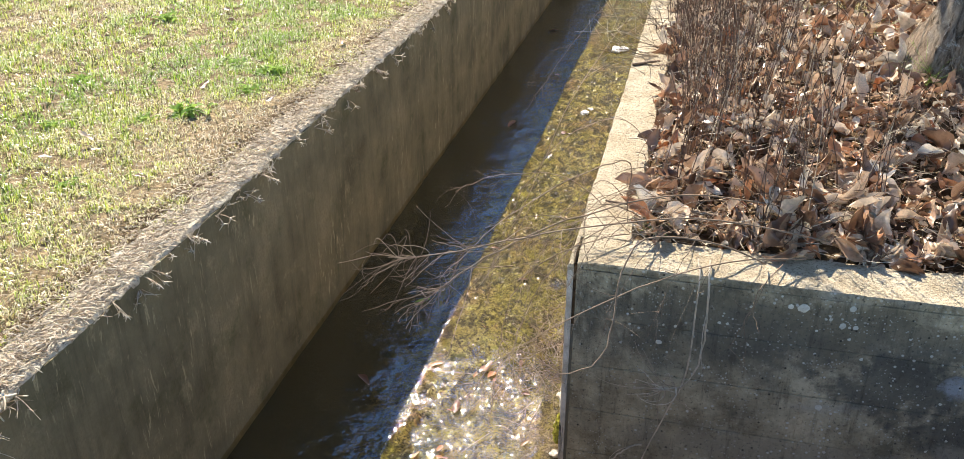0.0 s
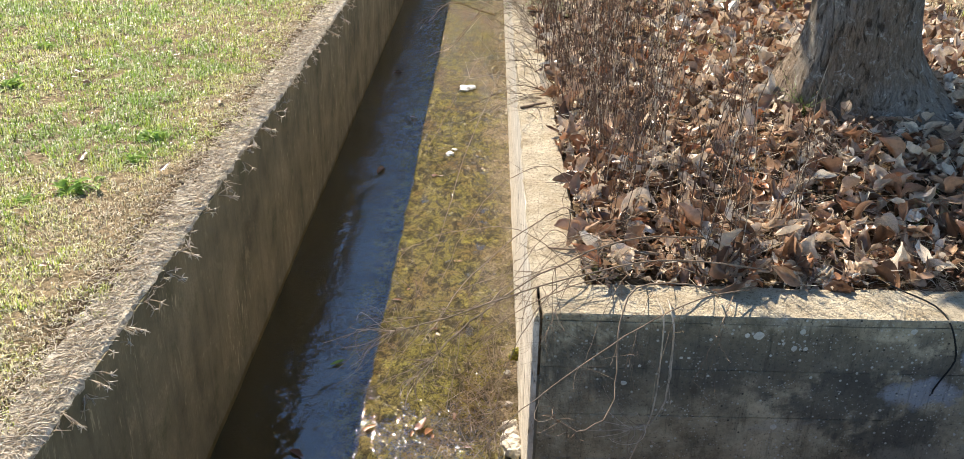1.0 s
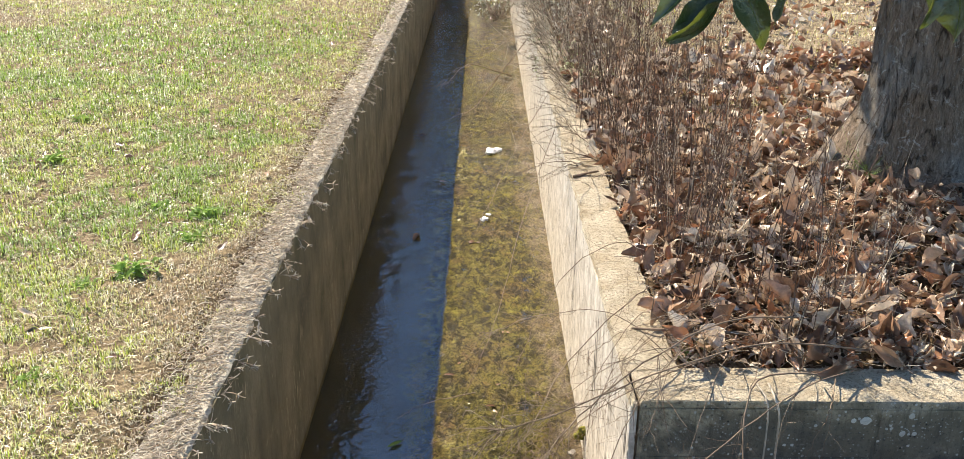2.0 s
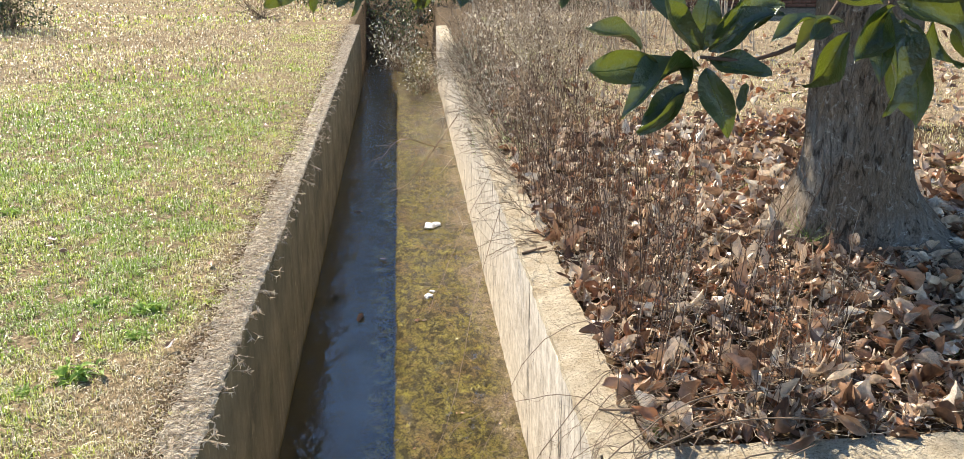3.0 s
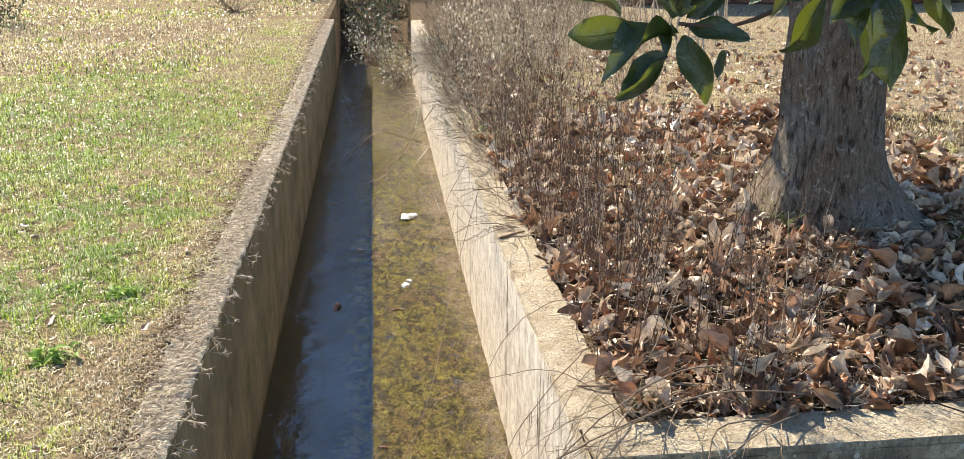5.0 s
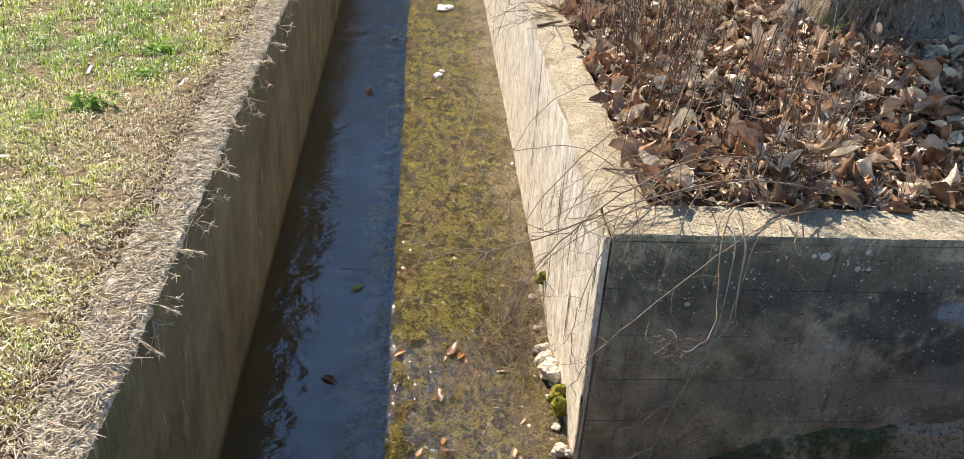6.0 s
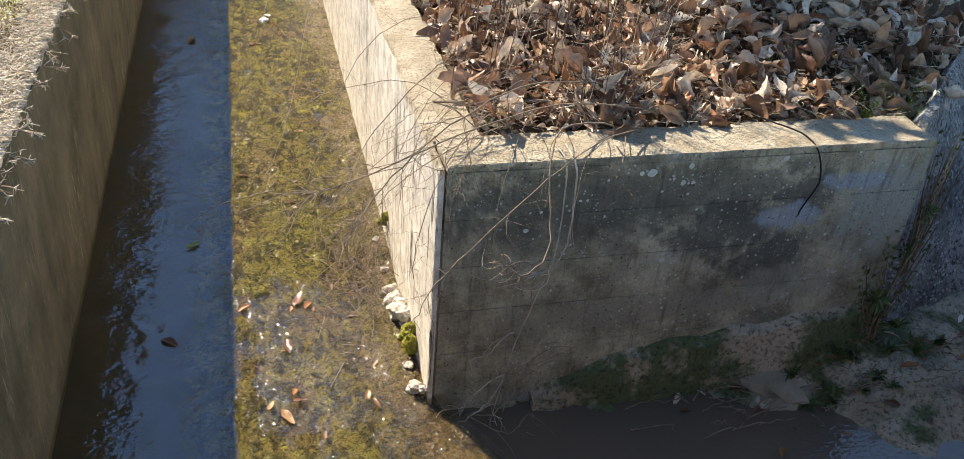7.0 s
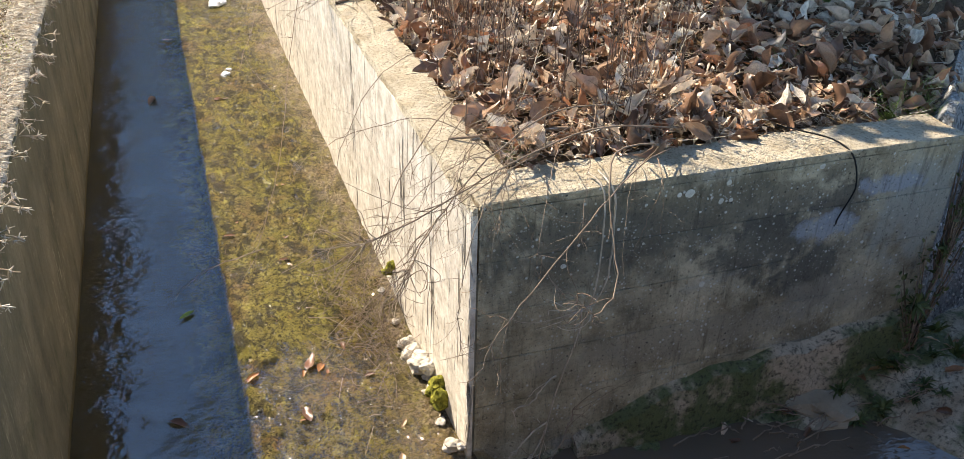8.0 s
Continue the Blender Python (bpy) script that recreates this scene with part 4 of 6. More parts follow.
def limb(points, r0, r1, sides=8):
    """A bent tapering limb through points, smoothed."""
    P = np.array(points, float)
    s = np.linspace(0, len(P) - 1, 14)
    i = np.clip(s.astype(int), 0, len(P) - 2)
    u = (s - i)[:, None]
    Q = P[i] * (1 - u) + P[i + 1] * u
    for _ in range(2):
        Q[1:-1] = (Q[:-2] + 2 * Q[1:-1] + Q[2:]) / 4
    return tubes([Q], [np.linspace(r0, r1, len(Q))], sides)


T0 = np.array(TREE)
for pts, r0, r1 in (([(1.6, 2.1, 2.6), (0.9, 1.6, 2.9), (0.4, 0.6, 2.6), (0.45, -0.2, 2.05)], 0.07, 0.02), ([(1.6, 2.1, 2.9), (0.4, 2.6, 3.5), (-0.6, 2.4, 3.2), (-0.9, 1.2, 2.4)], 0.08, 0.02),
                    ([(1.65, 2.1, 3.0), (2.6, 1.5, 3.6), (3.6, 0.6, 3.6)], 0.09, 0.03), ([(1.6, 2.1, 3.0), (1.7, 3.0, 4.0), (1.4, 4.3, 4.4)], 0.09, 0.03), ([(1.62, 2.07, 3.1), (1.5, 2.0, 4.6), (1.7, 1.8, 6.4)], 0.17, 0.04), ([(1.6, 2.0, 3.0), (0.8, 3.4, 3.8), (0.0, 4.8, 4.2), (-0.8, 6.2, 5.0)], 0.09, 0.03),
                    ([(1.6, 2.0, 2.9), (1.2, 3.6, 3.3), (0.9, 4.6, 3.6), (0.2, 5.8, 4.6)], 0.08, 0.03)):
    v, f = limb(np.array(pts) - T0, r0, r1)
    piece("limb", mesh_of("limb", v, f, M["bark"], True), tree)

# the crown, above the walk


def leaves_sun(c, rng):
    """Whether a spray at c is left out, as the crown is open where the sun comes through on the wall top."""
    g = c - np.array(SUN_DIR) * (c[2] / SUN_DIR.z)
    return g[0] < 1.9 and -0.5 < g[1] < 1.3 and rng.rand() < 0.75


rng = np.random.RandomState(12)
crown_leaves = [leaf_shape(0.17, 0.075, 0.25, -0.2, 0.3, 4), leaf_shape(0.15, 0.065, 0.35, 0.25, -0.3, 4)]
pts, mats, which = [], [], []
while len(pts) < 4400:
    a, z = rng.uniform(0, 2 * np.pi), 2.05 + 5.0 * rng.rand() ** 1.5
    r = (2.55 if z < 4.2 else 2.55 * math.sqrt(max(0.0, 1 - ((z - 4.2) / 3.1) ** 2))) * math.sqrt(rng.uniform(0.12, 1.0)) * (0.9 + 0.2 * math.sin(a * 5 + z))
    c = np.array((1.85 + r * math.cos(a), 1.85 + r * math.sin(a), z))
    if leaves_sun(c, rng):
        continue
    for k in range(11):
        a = rng.uniform(0, 2 * np.pi)
        m = Matrix.Rotation(a, 3, "Z") @ Matrix.Rotation(radians(rng.uniform(-35, 45)), 3, "X") @ Matrix.Rotation(rng.uniform(-0.5, 0.5), 3, "Y")
        pts.append(c + rng.normal(0, 0.02, 3) - T0)
        mats.append(np.array(m) * rng.uniform(0.8, 1.15))
        which.append(rng.randint(2))
for k in range(100):
    a, z, r = rng.uniform(0, 2 * np.pi), rng.uniform(2.05, 2.75), 2.35 * math.sqrt(rng.uniform(0.25, 1.0))
    c = np.array((1.85 + r * math.cos(a), 1.85 + r * math.sin(a), z))
    if leaves_sun(c, rng):
        continue
    for _ in range(11):
        m = Matrix.Rotation(rng.uniform(0, 2 * np.pi), 3, "Z") @ Matrix.Rotation(radians(rng.uniform(-45, 35)), 3, "X") @ Matrix.Rotation(rng.uniform(-0.5, 0.5), 3, "Y")
        pts.append(c + rng.normal(0, 0.02, 3) - T0)
        mats.append(np.array(m) * rng.uniform(0.8, 1.15))
        which.append(rng.randint(2))
for k in range(9):
    c = np.array((rng.uniform(-0.75, 0.5), rng.uniform(2.3, 3.7), rng.uniform(2.2, 3.1)))
    for _ in range(9):
        m = Matrix.Rotation(rng.uniform(0, 2 * np.pi), 3, "Z") @ Matrix.Rotation(radians(rng.uniform(-45, 35)), 3, "X") @ Matrix.Rotation(rng.uniform(-0.5, 0.5), 3, "Y")
        pts.append(c + rng.normal(0, 0.02, 3) - T0)
        mats.append(np.array(m) * rng.uniform(0.8, 1.15))
        which.append(rng.randint(2))
# the wide outer crown towards the sun, which dapples the litter
for k in range(330):
    gx = 1.15 + 2.6 * rng.rand() ** 0.7
    gy, h = rng.uniform(0.35, 1.7), rng.uniform(2.6, 5.6)
    if k > 210:
        gx, gy = rng.uniform(1.75, 3.2), rng.uniform(0.9, 2.1)
    elif rng.rand() > 0.2 + 0.45 * (gx - 1.15):
        continue
    c = np.array((gx, gy, 0.0)) + np.array(SUN_DIR) * (h / SUN_DIR.z)
    for _ in range(7):
        m = Matrix.Rotation(rng.uniform(0, 2 * np.pi), 3, "Z") @ Matrix.Rotation(radians(rng.uniform(-45, 35)), 3, "X") @ Matrix.Rotation(rng.uniform(-0.5, 0.5), 3, "Y")
        pts.append(c + rng.normal(0, 0.03, 3) - T0)
        mats.append(np.array(m) * rng.uniform(0.8, 1.15))
        which.append(rng.randint(2))
v, f = spread(crown_leaves, np.array(which), np.array(mats), np.array(pts))
tagged(piece("crown", mesh_of("crown", v, f, M["green_leaf"], True), tree), kind="stuff")

# low branches that hang into view


def ribbed(me):
    """Pale midrib: a narrow raised strip along the leaf's middle."""
    rows = len(me.vertices) // 5
    pts = np.array([me.vertices[5 * i + 2].co for i in range(rows)])
    side = np.array([me.vertices[5 * i + 3].co for i in range(rows)]) - pts
    side /= np.linalg.norm(side, axis=1, keepdims=True) + 1e-9
    w = np.linspace(0.013, 0.004, rows)[:, None]
    up = np.array((0, 0, 0.006))
    bm = bmesh.new()
    bm.from_mesh(me)
    strip = [[bm.verts.new(p) for p in (pts[i] - side[i] * w[i] + up, pts[i] + side[i] * w[i] + up)] for i in range(rows)]
    for p, q in zip(strip, strip[1:]):
        bm.faces.new((p[0], p[1], q[1], q[0])).material_index = 1
    bm.to_mesh(me)
    bm.free()
    me.materials.append(M["midrib"])
    me.polygons.foreach_set("use_smooth", np.ones(len(me.polygons), dtype=bool))
    return me


LEAVES = [ribbed(mesh_of("leaf", *leaf_shape(1.0, w, fo, be, tw, 12, wa), M["green_leaf"], True))
          for w, fo, be, tw, wa in ((0.42, 0.42, -0.5, 0.7, 0.12), (0.46, 0.30, 0.4, -0.6, 0.11), (0.38, 0.65, -0.8, 0.8, 0.13), (0.46, 0.25, -0.4, 0.6, 0.15), (0.40, 0.55, 0.6, -0.9, 0.12))]


def hang_leaf(branch, base, tip, face, size_scale=1.0, kind=0):
    """A leaf from base towards tip with its upper side turned towards face."""
    base, tip = Vector(base), Vector(tip)
    y = (tip - base)
    ln = y.length * size_scale
    y.normalize()
    z = Vector(face) - y * Vector(face).dot(y)
    z.normalize()
    x = y.cross(z)
    m = Matrix((x, y, z)).transposed().to_4x4() @ Matrix.Scale(ln, 4)
    m.translation = base
    ob = piece("leaf", LEAVES[kind % len(LEAVES)], branch)
    ob.matrix_basis = Matrix.Translation(-TREE) @ m
    return ob


def low_branch(points, r0, r1):
    v, f = limb(np.array(points) - T0, r0, r1, 7)
    return piece("branch", mesh_of("branch", v, f, M["stem"], True), tree)


rng = np.random.RandomState(21)


def rosette(branch, c, px, leaves):
    """Leaves round a bud at c; each: across and down from the bud to base and tip, nearer by depth, in units of px metres."""
    for k, (bx, by, tx, ty, dep) in enumerate(leaves):
        b = Vector(c) + Vector((bx * px, 0.0, -by * px))
        t = Vector(c) + Vector((tx * px, -dep, -ty * px))
        flat = rng.rand() < 0.55
        hang_leaf(branch, b, t, ((-0.64 if flat else 0.0) + rng.normal(0, 0.15), (-0.24 if flat else -0.8) + rng.normal(0, 0.12), (0.73 if flat else 0.5) + rng.normal(0, 0.15)), 1.0, k)


bA = low_branch([(0.07, -0.32, 1.42), (0.20, -0.37, 1.41), (0.36, -0.42, 1.50), (0.44, -0.3, 1.75), (0.45, -0.2, 2.05)], 0.0045, 0.008)
rosette(bA, (0.07, -0.32, 1.42), 1 / 640, ((-90, -18, -178, -55, 0.0), (-70, 8, -186, 24, 0.03), (-8, 6, -131, 50, 0.09), (-25, 42, -92, 112, 0.05), (-14, 52, -82, 122, 0.09), (8, 18, 48, 116, 0.06),
                                           (10, 8, 93, 26, 0.10), (14, -8, 105, -86, 0.03), (4, -10, 8, -110, 0.0), (-6, -12, -92, -76, 0.05), (34, -40, 146, -92, -0.06), (78, 42, 72, 88, 0.02),
                                           (-4, 10, -38, 30, 0.08), (-30, -50, -80, -130, -0.05)))
bB = low_branch([(0.40, -0.56, 1.56), (0.44, -0.5, 1.72), (0.45, -0.3, 2.05)], 0.005, 0.008)
rosette(bB, (0.40, -0.56, 1.56), 1 / 670, ((2, 14, 14, 146, 0.08), (24, 20, 76, 170, 0.02), (10, -4, 111, 40, 0.08), (60, 10, 122, 106, -0.04), (-6, 6, -79, 92, 0.10), (-8, 10, -46, 82, 0.12), (-12, 0, -98, 4, 0.04),
                                           (-60, 40, -86, 140, -0.05), (10, -8, 66, -86, 0.06), (24, -20, 120, -70, 0.03), (100, -40, 168, 60, 0.0), (-8, -12, -60, -70, 0.05), (0, -10, 10, -110, 0.04),
                                           (140, -20, 150, 110, -0.05), (-100, -20, -150, -70, 0.0), (-110, 14, -172, 44, 0.0), (-90, 20, -130, 52, 0.05), (-70, 18, -136, 60, -0.02)))
bC = low_branch([(-0.95, 0.20, 1.62), (-0.6, 0.12, 1.66), (-0.2, 0.0, 1.68), (0.1, -0.1, 1.85), (0.45, -0.2, 2.05)], 0.006, 0.013)
for cx, cy, cz, down in ((-0.92, 0.20, 1.61, 8), (-0.76, 0.16, 1.63, 9), (-0.60, 0.12, 1.65, 8), (-0.46, 0.08, 1.65, 7), (-0.20, 0.0, 1.67, 9), (-0.05, -0.05, 1.70, 6)):
    for k in range(down):
        a = rng.uniform(-2.6, 2.6)
        ln = rng.uniform(0.10, 0.16)
        t = Vector((cx + math.sin(a) * ln * 0.75, cy + rng.uniform(-0.07, 0.07), cz - math.cos(a * 0.6) * ln))
        hang_leaf(bC, (cx + rng.normal(0, 0.02), cy, cz), t, (rng.normal(0, 0.5), -0.7, rng.uniform(-0.2, 0.8)), 1.0, k)


# ---- leaf litter on the bank ----
rng = np.random.RandomState(33)
DEAD = []
for w, fo, be, tw, wa in ((0.40, 0.5, 0.35, 0.6, 0.09), (0.44, 0.3, -0.45, 0.5, 0.11), (0.36, 1.1, 0.5, -0.9, 0.09), (0.42, -0.7, 0.5, 0.6, 0.11), (0.44, 0.2, 0.5, -0.5, 0.11), (0.32, 1.6, -0.4, 1.1, 0.09),
                          (0.38, 0.6, -1.0, 1.3, 0.17), (0.32, 1.3, 0.3, -1.6, 0.11), (0.38, -1.4, 0.35, -0.8, 0.13)):
    DEAD.append(leaf_shape(1.0, w, fo, be, tw, 8, wa, 0.07))
FLAT = [leaf_shape(1.0, 0.40, 0.15, 0.25, 0.3, 6, 0.08, 0.04), leaf_shape(1.0, 0.36, 0.25, -0.2, -0.3, 6, 0.06, 0.05)]
flat_me = [mesh_of("flat_leaf", v, f, M["dead_leaf"], True) for v, f in FLAT]
wet_me = [mesh_of("wet_leaf", v, f, M["wet_leaf"], True) for v, f in FLAT]
dead_me = [mesh_of("dead_leaf", v, f, M["dead_leaf"], True) for v, f in DEAD]
litter = tagged(new("leaf_litter"), "thick layer of curled brown and tan fallen leaves", "leaf litter", kind="stuff")


def litter_spots(n, x0, x1, y0, y1, lift):
    X, Y = rng.uniform(x0, x1, n), rng.uniform(y0, y1, n)
    away = ((X - 1.70) ** 2 + (Y - 1.97) ** 2 > 0.2) & ((X - 2.12) ** 2 + (Y - 1.62) ** 2 > 0.13 * (0.4 + 1.2 * lumps(X, Y, 0.12, 58, 2)))
    away &= (X < 1.5 + 0.4 * lumps(X, Y, 0.3, 57, 2)) | (Y > 0.95) | (lumps(X, Y, 0.1, 59, 2) < 0.45)
    wall = (X - Y < 1.84) & (X > 0.13) & (Y > 0.20 + 0.12 * (X > 1.2))
    k = away & wall
    X, Y = X[k], Y[k]
    Z = bank_z(X, Y) + rng.uniform(0.005, lift, len(X))
    return np.stack([X, Y, np.maximum(Z, -0.01)], 1)


S = litter_spots(460, 0.16, 2.2, 0.22, 2.3, 0.085)[:300]
R = turns(rng, len(S), 33, rng.uniform(0.095, 0.155, len(S)))
for p, r in zip(S, R):
    m = Matrix(r.tolist()).to_4x4()
    m.translation = p
    piece("dead_leaf", dead_me[rng.randint(9)], litter, m)
chunks = []
for n, box_, lift, lo, hi in ((2100, (0.16, 2.8, 0.2, 2.6), 0.085, 0.065, 0.14), (5200, (0.16, 2.6, 0.2, 2.8), 0.085, 0.016, 0.05), (2600, (0.15, 3.2, 2.4, 5.0), 0.085, 0.07, 0.145), (900, (0.15, 6.0, 4.5, 9.0), 0.05, 0.07, 0.14), (500, (2.2, 9.0, 2.0, 12.0), 0.04, 0.07, 0.14)):
    S = litter_spots(n, *box_, lift)
    chunks.append(spread(DEAD, rng.randint(0, 9, len(S)), turns(rng, len(S), 34, rng.uniform(lo, hi, len(S))), S))
v, f = joined(chunks)
tagged(piece("dead_leaves", mesh_of("dead_leaves", v, f, M["dead_leaves"], True), litter), kind="stuff")


# ---- straw along the wall's edge ----
rng = np.random.RandomState(41)


def fan(rng, n, reach, droop, w):
    """A tuft of straw blades that spring from the origin towards +x."""
    lines, rad = [], []
    for _ in range(n):
        a = rng.normal(0, 0.75)
        e = rng.normal(-0.05, 0.4)
        L = reach * rng.uniform(0.4, 1.0)
        d = np.array([math.cos(a) * math.cos(e), math.sin(a) * math.cos(e), math.sin(e)])
        s = np.linspace(0, 1, 5)[:, None]
        p = d * s * L + np.array([0, 0, -droop]) * s ** 2 * L + rng.normal(0, 0.6, 3) * s ** 2 * L + rng.normal(0, 0.006, 3)
        lines.append(p)
        rad.append(np.linspace(w, w * 0.35, 5))
        if rng.rand() < 0.6:
            b = p[3]
            for _ in range(3):
                q = b + rng.normal(0, 0.5, 3) * np.linspace(0, 1, 5)[:, None] * 0.022
                lines.append(q)
                rad.append(np.linspace(w * 0.7, w * 0.3, 5))
    return tubes(lines, rad, 3)


def sprig(rng, reach, w):
    """A bent runner that springs out from the wall and ends in curled blades."""
    lines, rad = [], []
    for _ in range(rng.randint(1, 4)):
        a, L = rng.normal(0, 0.6), reach * rng.uniform(0.6, 1.1)
        s = np.linspace(0, 1, 5)[:, None]
        d = np.array([math.cos(a), math.sin(a), rng.normal(-0.25, 0.3)])
        P = d * s * L + np.array([0, 0, 0.35]) * s * (1 - s) * L
        lines.append(P)
        rad.append(np.linspace(w * 0.6, w * 0.6, 5))
        for _ in range(rng.randint(4, 8)):
            b = rng.normal(0, 1, 3) * (1, 1.2, 0.7) + d * 0.6
            b /= np.linalg.norm(b)
            lines.append(P[-1] + b * s * rng.uniform(0.010, 0.024) + rng.normal(0, 0.006, 3) * s * s)
            rad.append(np.linspace(w, w * 0.45, 5))
    return tubes(lines, rad, 3)


sprig_me = [mesh_of("grass_sprig", *sprig(rng, 0.046 + 0.004 * k, 0.0029), M["straw"]) for k in range(7)]
y = -0.6
while y < 9.0:
    for _ in range(rng.randint(1, 3)):
        m = Matrix.Translation((LEFT - 0.002, y + rng.normal(0, 0.03), -0.004 - abs(rng.normal(0.018, 0.022)))) @ Euler((rng.normal(0, 0.4), rng.normal(0.05, 0.25), rng.normal(0, 0.4))).to_matrix().to_4x4() @ Matrix.Scale(rng.uniform(0.75, 1.25), 4)
        tagged(piece("grass_sprig", sprig_me[rng.randint(7)], None, m), "curled bleached grass sprig hanging over the wall edge", "grass sprig", "sprigs along the wall edge")
    y += rng.choice([0.06, 0.12, 0.20, 0.30]) * (1 + max(0, y) * 0.05)
tuft_me = [mesh_of("grass_tuft", *fan(rng, 5 + k, 0.055 + 0.007 * k, 0.15 + 0.05 * k, 0.0027), M["straw"]) for k in range(5)]
spots = [(-0.66, 0.8), (0.065, 0.7), (-0.13, 0.6), (0.15, 0.6), (1.116, 0.6), (-1.16, 1.0), (-1.05, 0.9), (-1.25, 1.0), (-1.2, 0.8), (-1.1, 0.9)]
y = -0.45
while y < 9.5:
    spots.append((y, rng.uniform(0.4, 0.7) * (1 + y * 0.03)))
    y += rng.choice([0.2, 0.35, 0.6]) * (1 + max(0, y) * 0.07)
for k, (y, s) in enumerate(spots):
    me = tuft_me[rng.randint(5)]
    ob = piece("grass_tuft", me, None, Matrix.Translation((LEFT + 0.003, y, -0.012 - abs(rng.normal(0.015, 0.022)))) @ Euler((rng.normal(0, 0.3), rng.normal(-0.1, 0.3), rng.normal(0, 0.5))).to_matrix().to_4x4() @ Matrix.Scale(s, 4))
    tagged(ob, "dry straw-coloured grass tuft hanging over the wall edge", "grass tuft", "tufts along the wall edge")

for k in range(8):
    m = Matrix.Translation((LEFT - 0.05 + rng.normal(0, 0.04), -1.2 + rng.normal(0, 0.07), rng.uniform(0.0, 0.04))) @ Euler((rng.normal(0, 0.5), rng.normal(-0.3, 0.4), rng.normal(0, 1.0))).to_matrix().to_4x4() @ Matrix.Scale(rng.uniform(1.4, 2.1), 4)
    tagged(piece("grass_sprig", sprig_me[rng.randint(7)], None, m), "large spiky bleached grass sprig on the wall edge", "grass sprig", "sprigs along the wall edge")

n = 15000
Y = np.concatenate([-1.4 + 5.4 * rng.rand(2 * n // 3) ** 1.3, rng.uniform(4, 14.4, n - 2 * n // 3)])
X = LEFT - 0.014 - np.abs(rng.normal(0.0, 0.085, n))
Zb = np.where(X > -1.43, 0.002 - (X + 1.43) * 0.7, np.where(X > -1.56, 0.006, lawn_z(X, Y) + 0.01)) + rng.uniform(0, 0.013, n) * rng.rand(n)
a = rng.uniform(0, 2 * np.pi, n)
L = rng.uniform(0.012, 0.045, n)
lines = np.stack([np.stack([X + np.cos(a) * L * s, Y + np.sin(a) * L * s, Zb + (s - s * s) * 0.012 * rng.uniform(-0.2, 1.2, n)], 1) for s in (0, 0.5, 1.0)], 1)
v, f = tubes(lines, np.tile(np.array([0.0013, 0.0018, 0.0007]), (n, 1)) * (1 + np.maximum(Y - 2, 0) * 0.12)[:, None], 3)
tagged(new("straw_thatch", mesh_of("straw_thatch", v, f, M["straw"])), "bleached dry straw lying along the wall top", "straw", kind="stuff")


n = 9000
Y = -1.2 + 9.5 * rng.rand(n) ** 1.3
X = -1.55 - rng.rand(n) * (2.2 + 0.5 * np.maximum(Y, 0))
Zb = lawn_z(X, Y) + rng.uniform(0.012, 0.034, n)
a = rng.uniform(0, 2 * np.pi, n)
L = rng.uniform(0.010, 0.032, n)
lines = np.stack([np.stack([X + np.cos(a + s) * L * s, Y + np.sin(a + s) * L * s, Zb + (s - s * s) * 0.02], 1) for s in (0, 0.5, 1.0)], 1)
v, f = tubes(lines, np.tile(np.array([0.0012, 0.0013, 0.0007]), (n, 1)) * (1 + np.maximum(Y, 0) * 0.08)[:, None], 3)
tagged(new("lawn_clippings", mesh_of("lawn_clippings", v, f, M["straw"])), "pale dry grass clippings strewn over the lawn", "straw", kind="stuff")


# ---- broad-leaved weeds and bits on the lawn ----
def rosette_plant(seed, n, reach):
    r = np.random.RandomState(seed)
    shapes = [leaf_shape(1.0, 0.22, 0.3, -0.35, 0.3, 5, 0.05), leaf_shape(1.0, 0.3, 0.2, -0.6, -0.3, 5, 0.08)]
    mats, pts, which = [], [], []
    for i in range(n):
        m = Matrix.Rotation(r.uniform(0, 2 * math.pi), 3, "Z") @ Matrix.Rotation(radians(r.uniform(10, 55)), 3, "X")
        mats.append(np.array(m) * reach * r.uniform(0.5, 1.0))
        pts.append(r.normal(0, 0.012, 3) * (1, 1, 0))
        which.append(r.randint(2))
    return spread(shapes, np.array(which), np.array(mats), np.array(pts))


weed_leaf = [mesh_of("leaf", *leaf_shape(1.0, w, fo, be, tw, 5, 0.06), M["green"], True) for w, fo, be, tw in ((0.26, 0.3, -0.5, 0.5), (0.32, 0.4, -0.9, -0.5))]


def lawn_weed(m, leaves, reach):
    """A low rosette of broad leaves."""
    root = tagged(new("lawn_weed"), "bright green broad-leaved weed growing in the lawn", "weed", "weeds in the lawn")
    root.matrix_basis = m
    for _ in range(leaves):
        q = Matrix.Rotation(rng.uniform(0, 2 * math.pi), 4, "Z") @ Matrix.Rotation(radians(rng.uniform(5, 60)), 4, "X") @ Matrix.Scale(reach * rng.uniform(0.35, 1.0), 4)
        q.translation = (rng.normal(0, 0.028), rng.normal(0, 0.028), 0.0)
        piece("leaf", weed_leaf[rng.randint(2)], root, q)


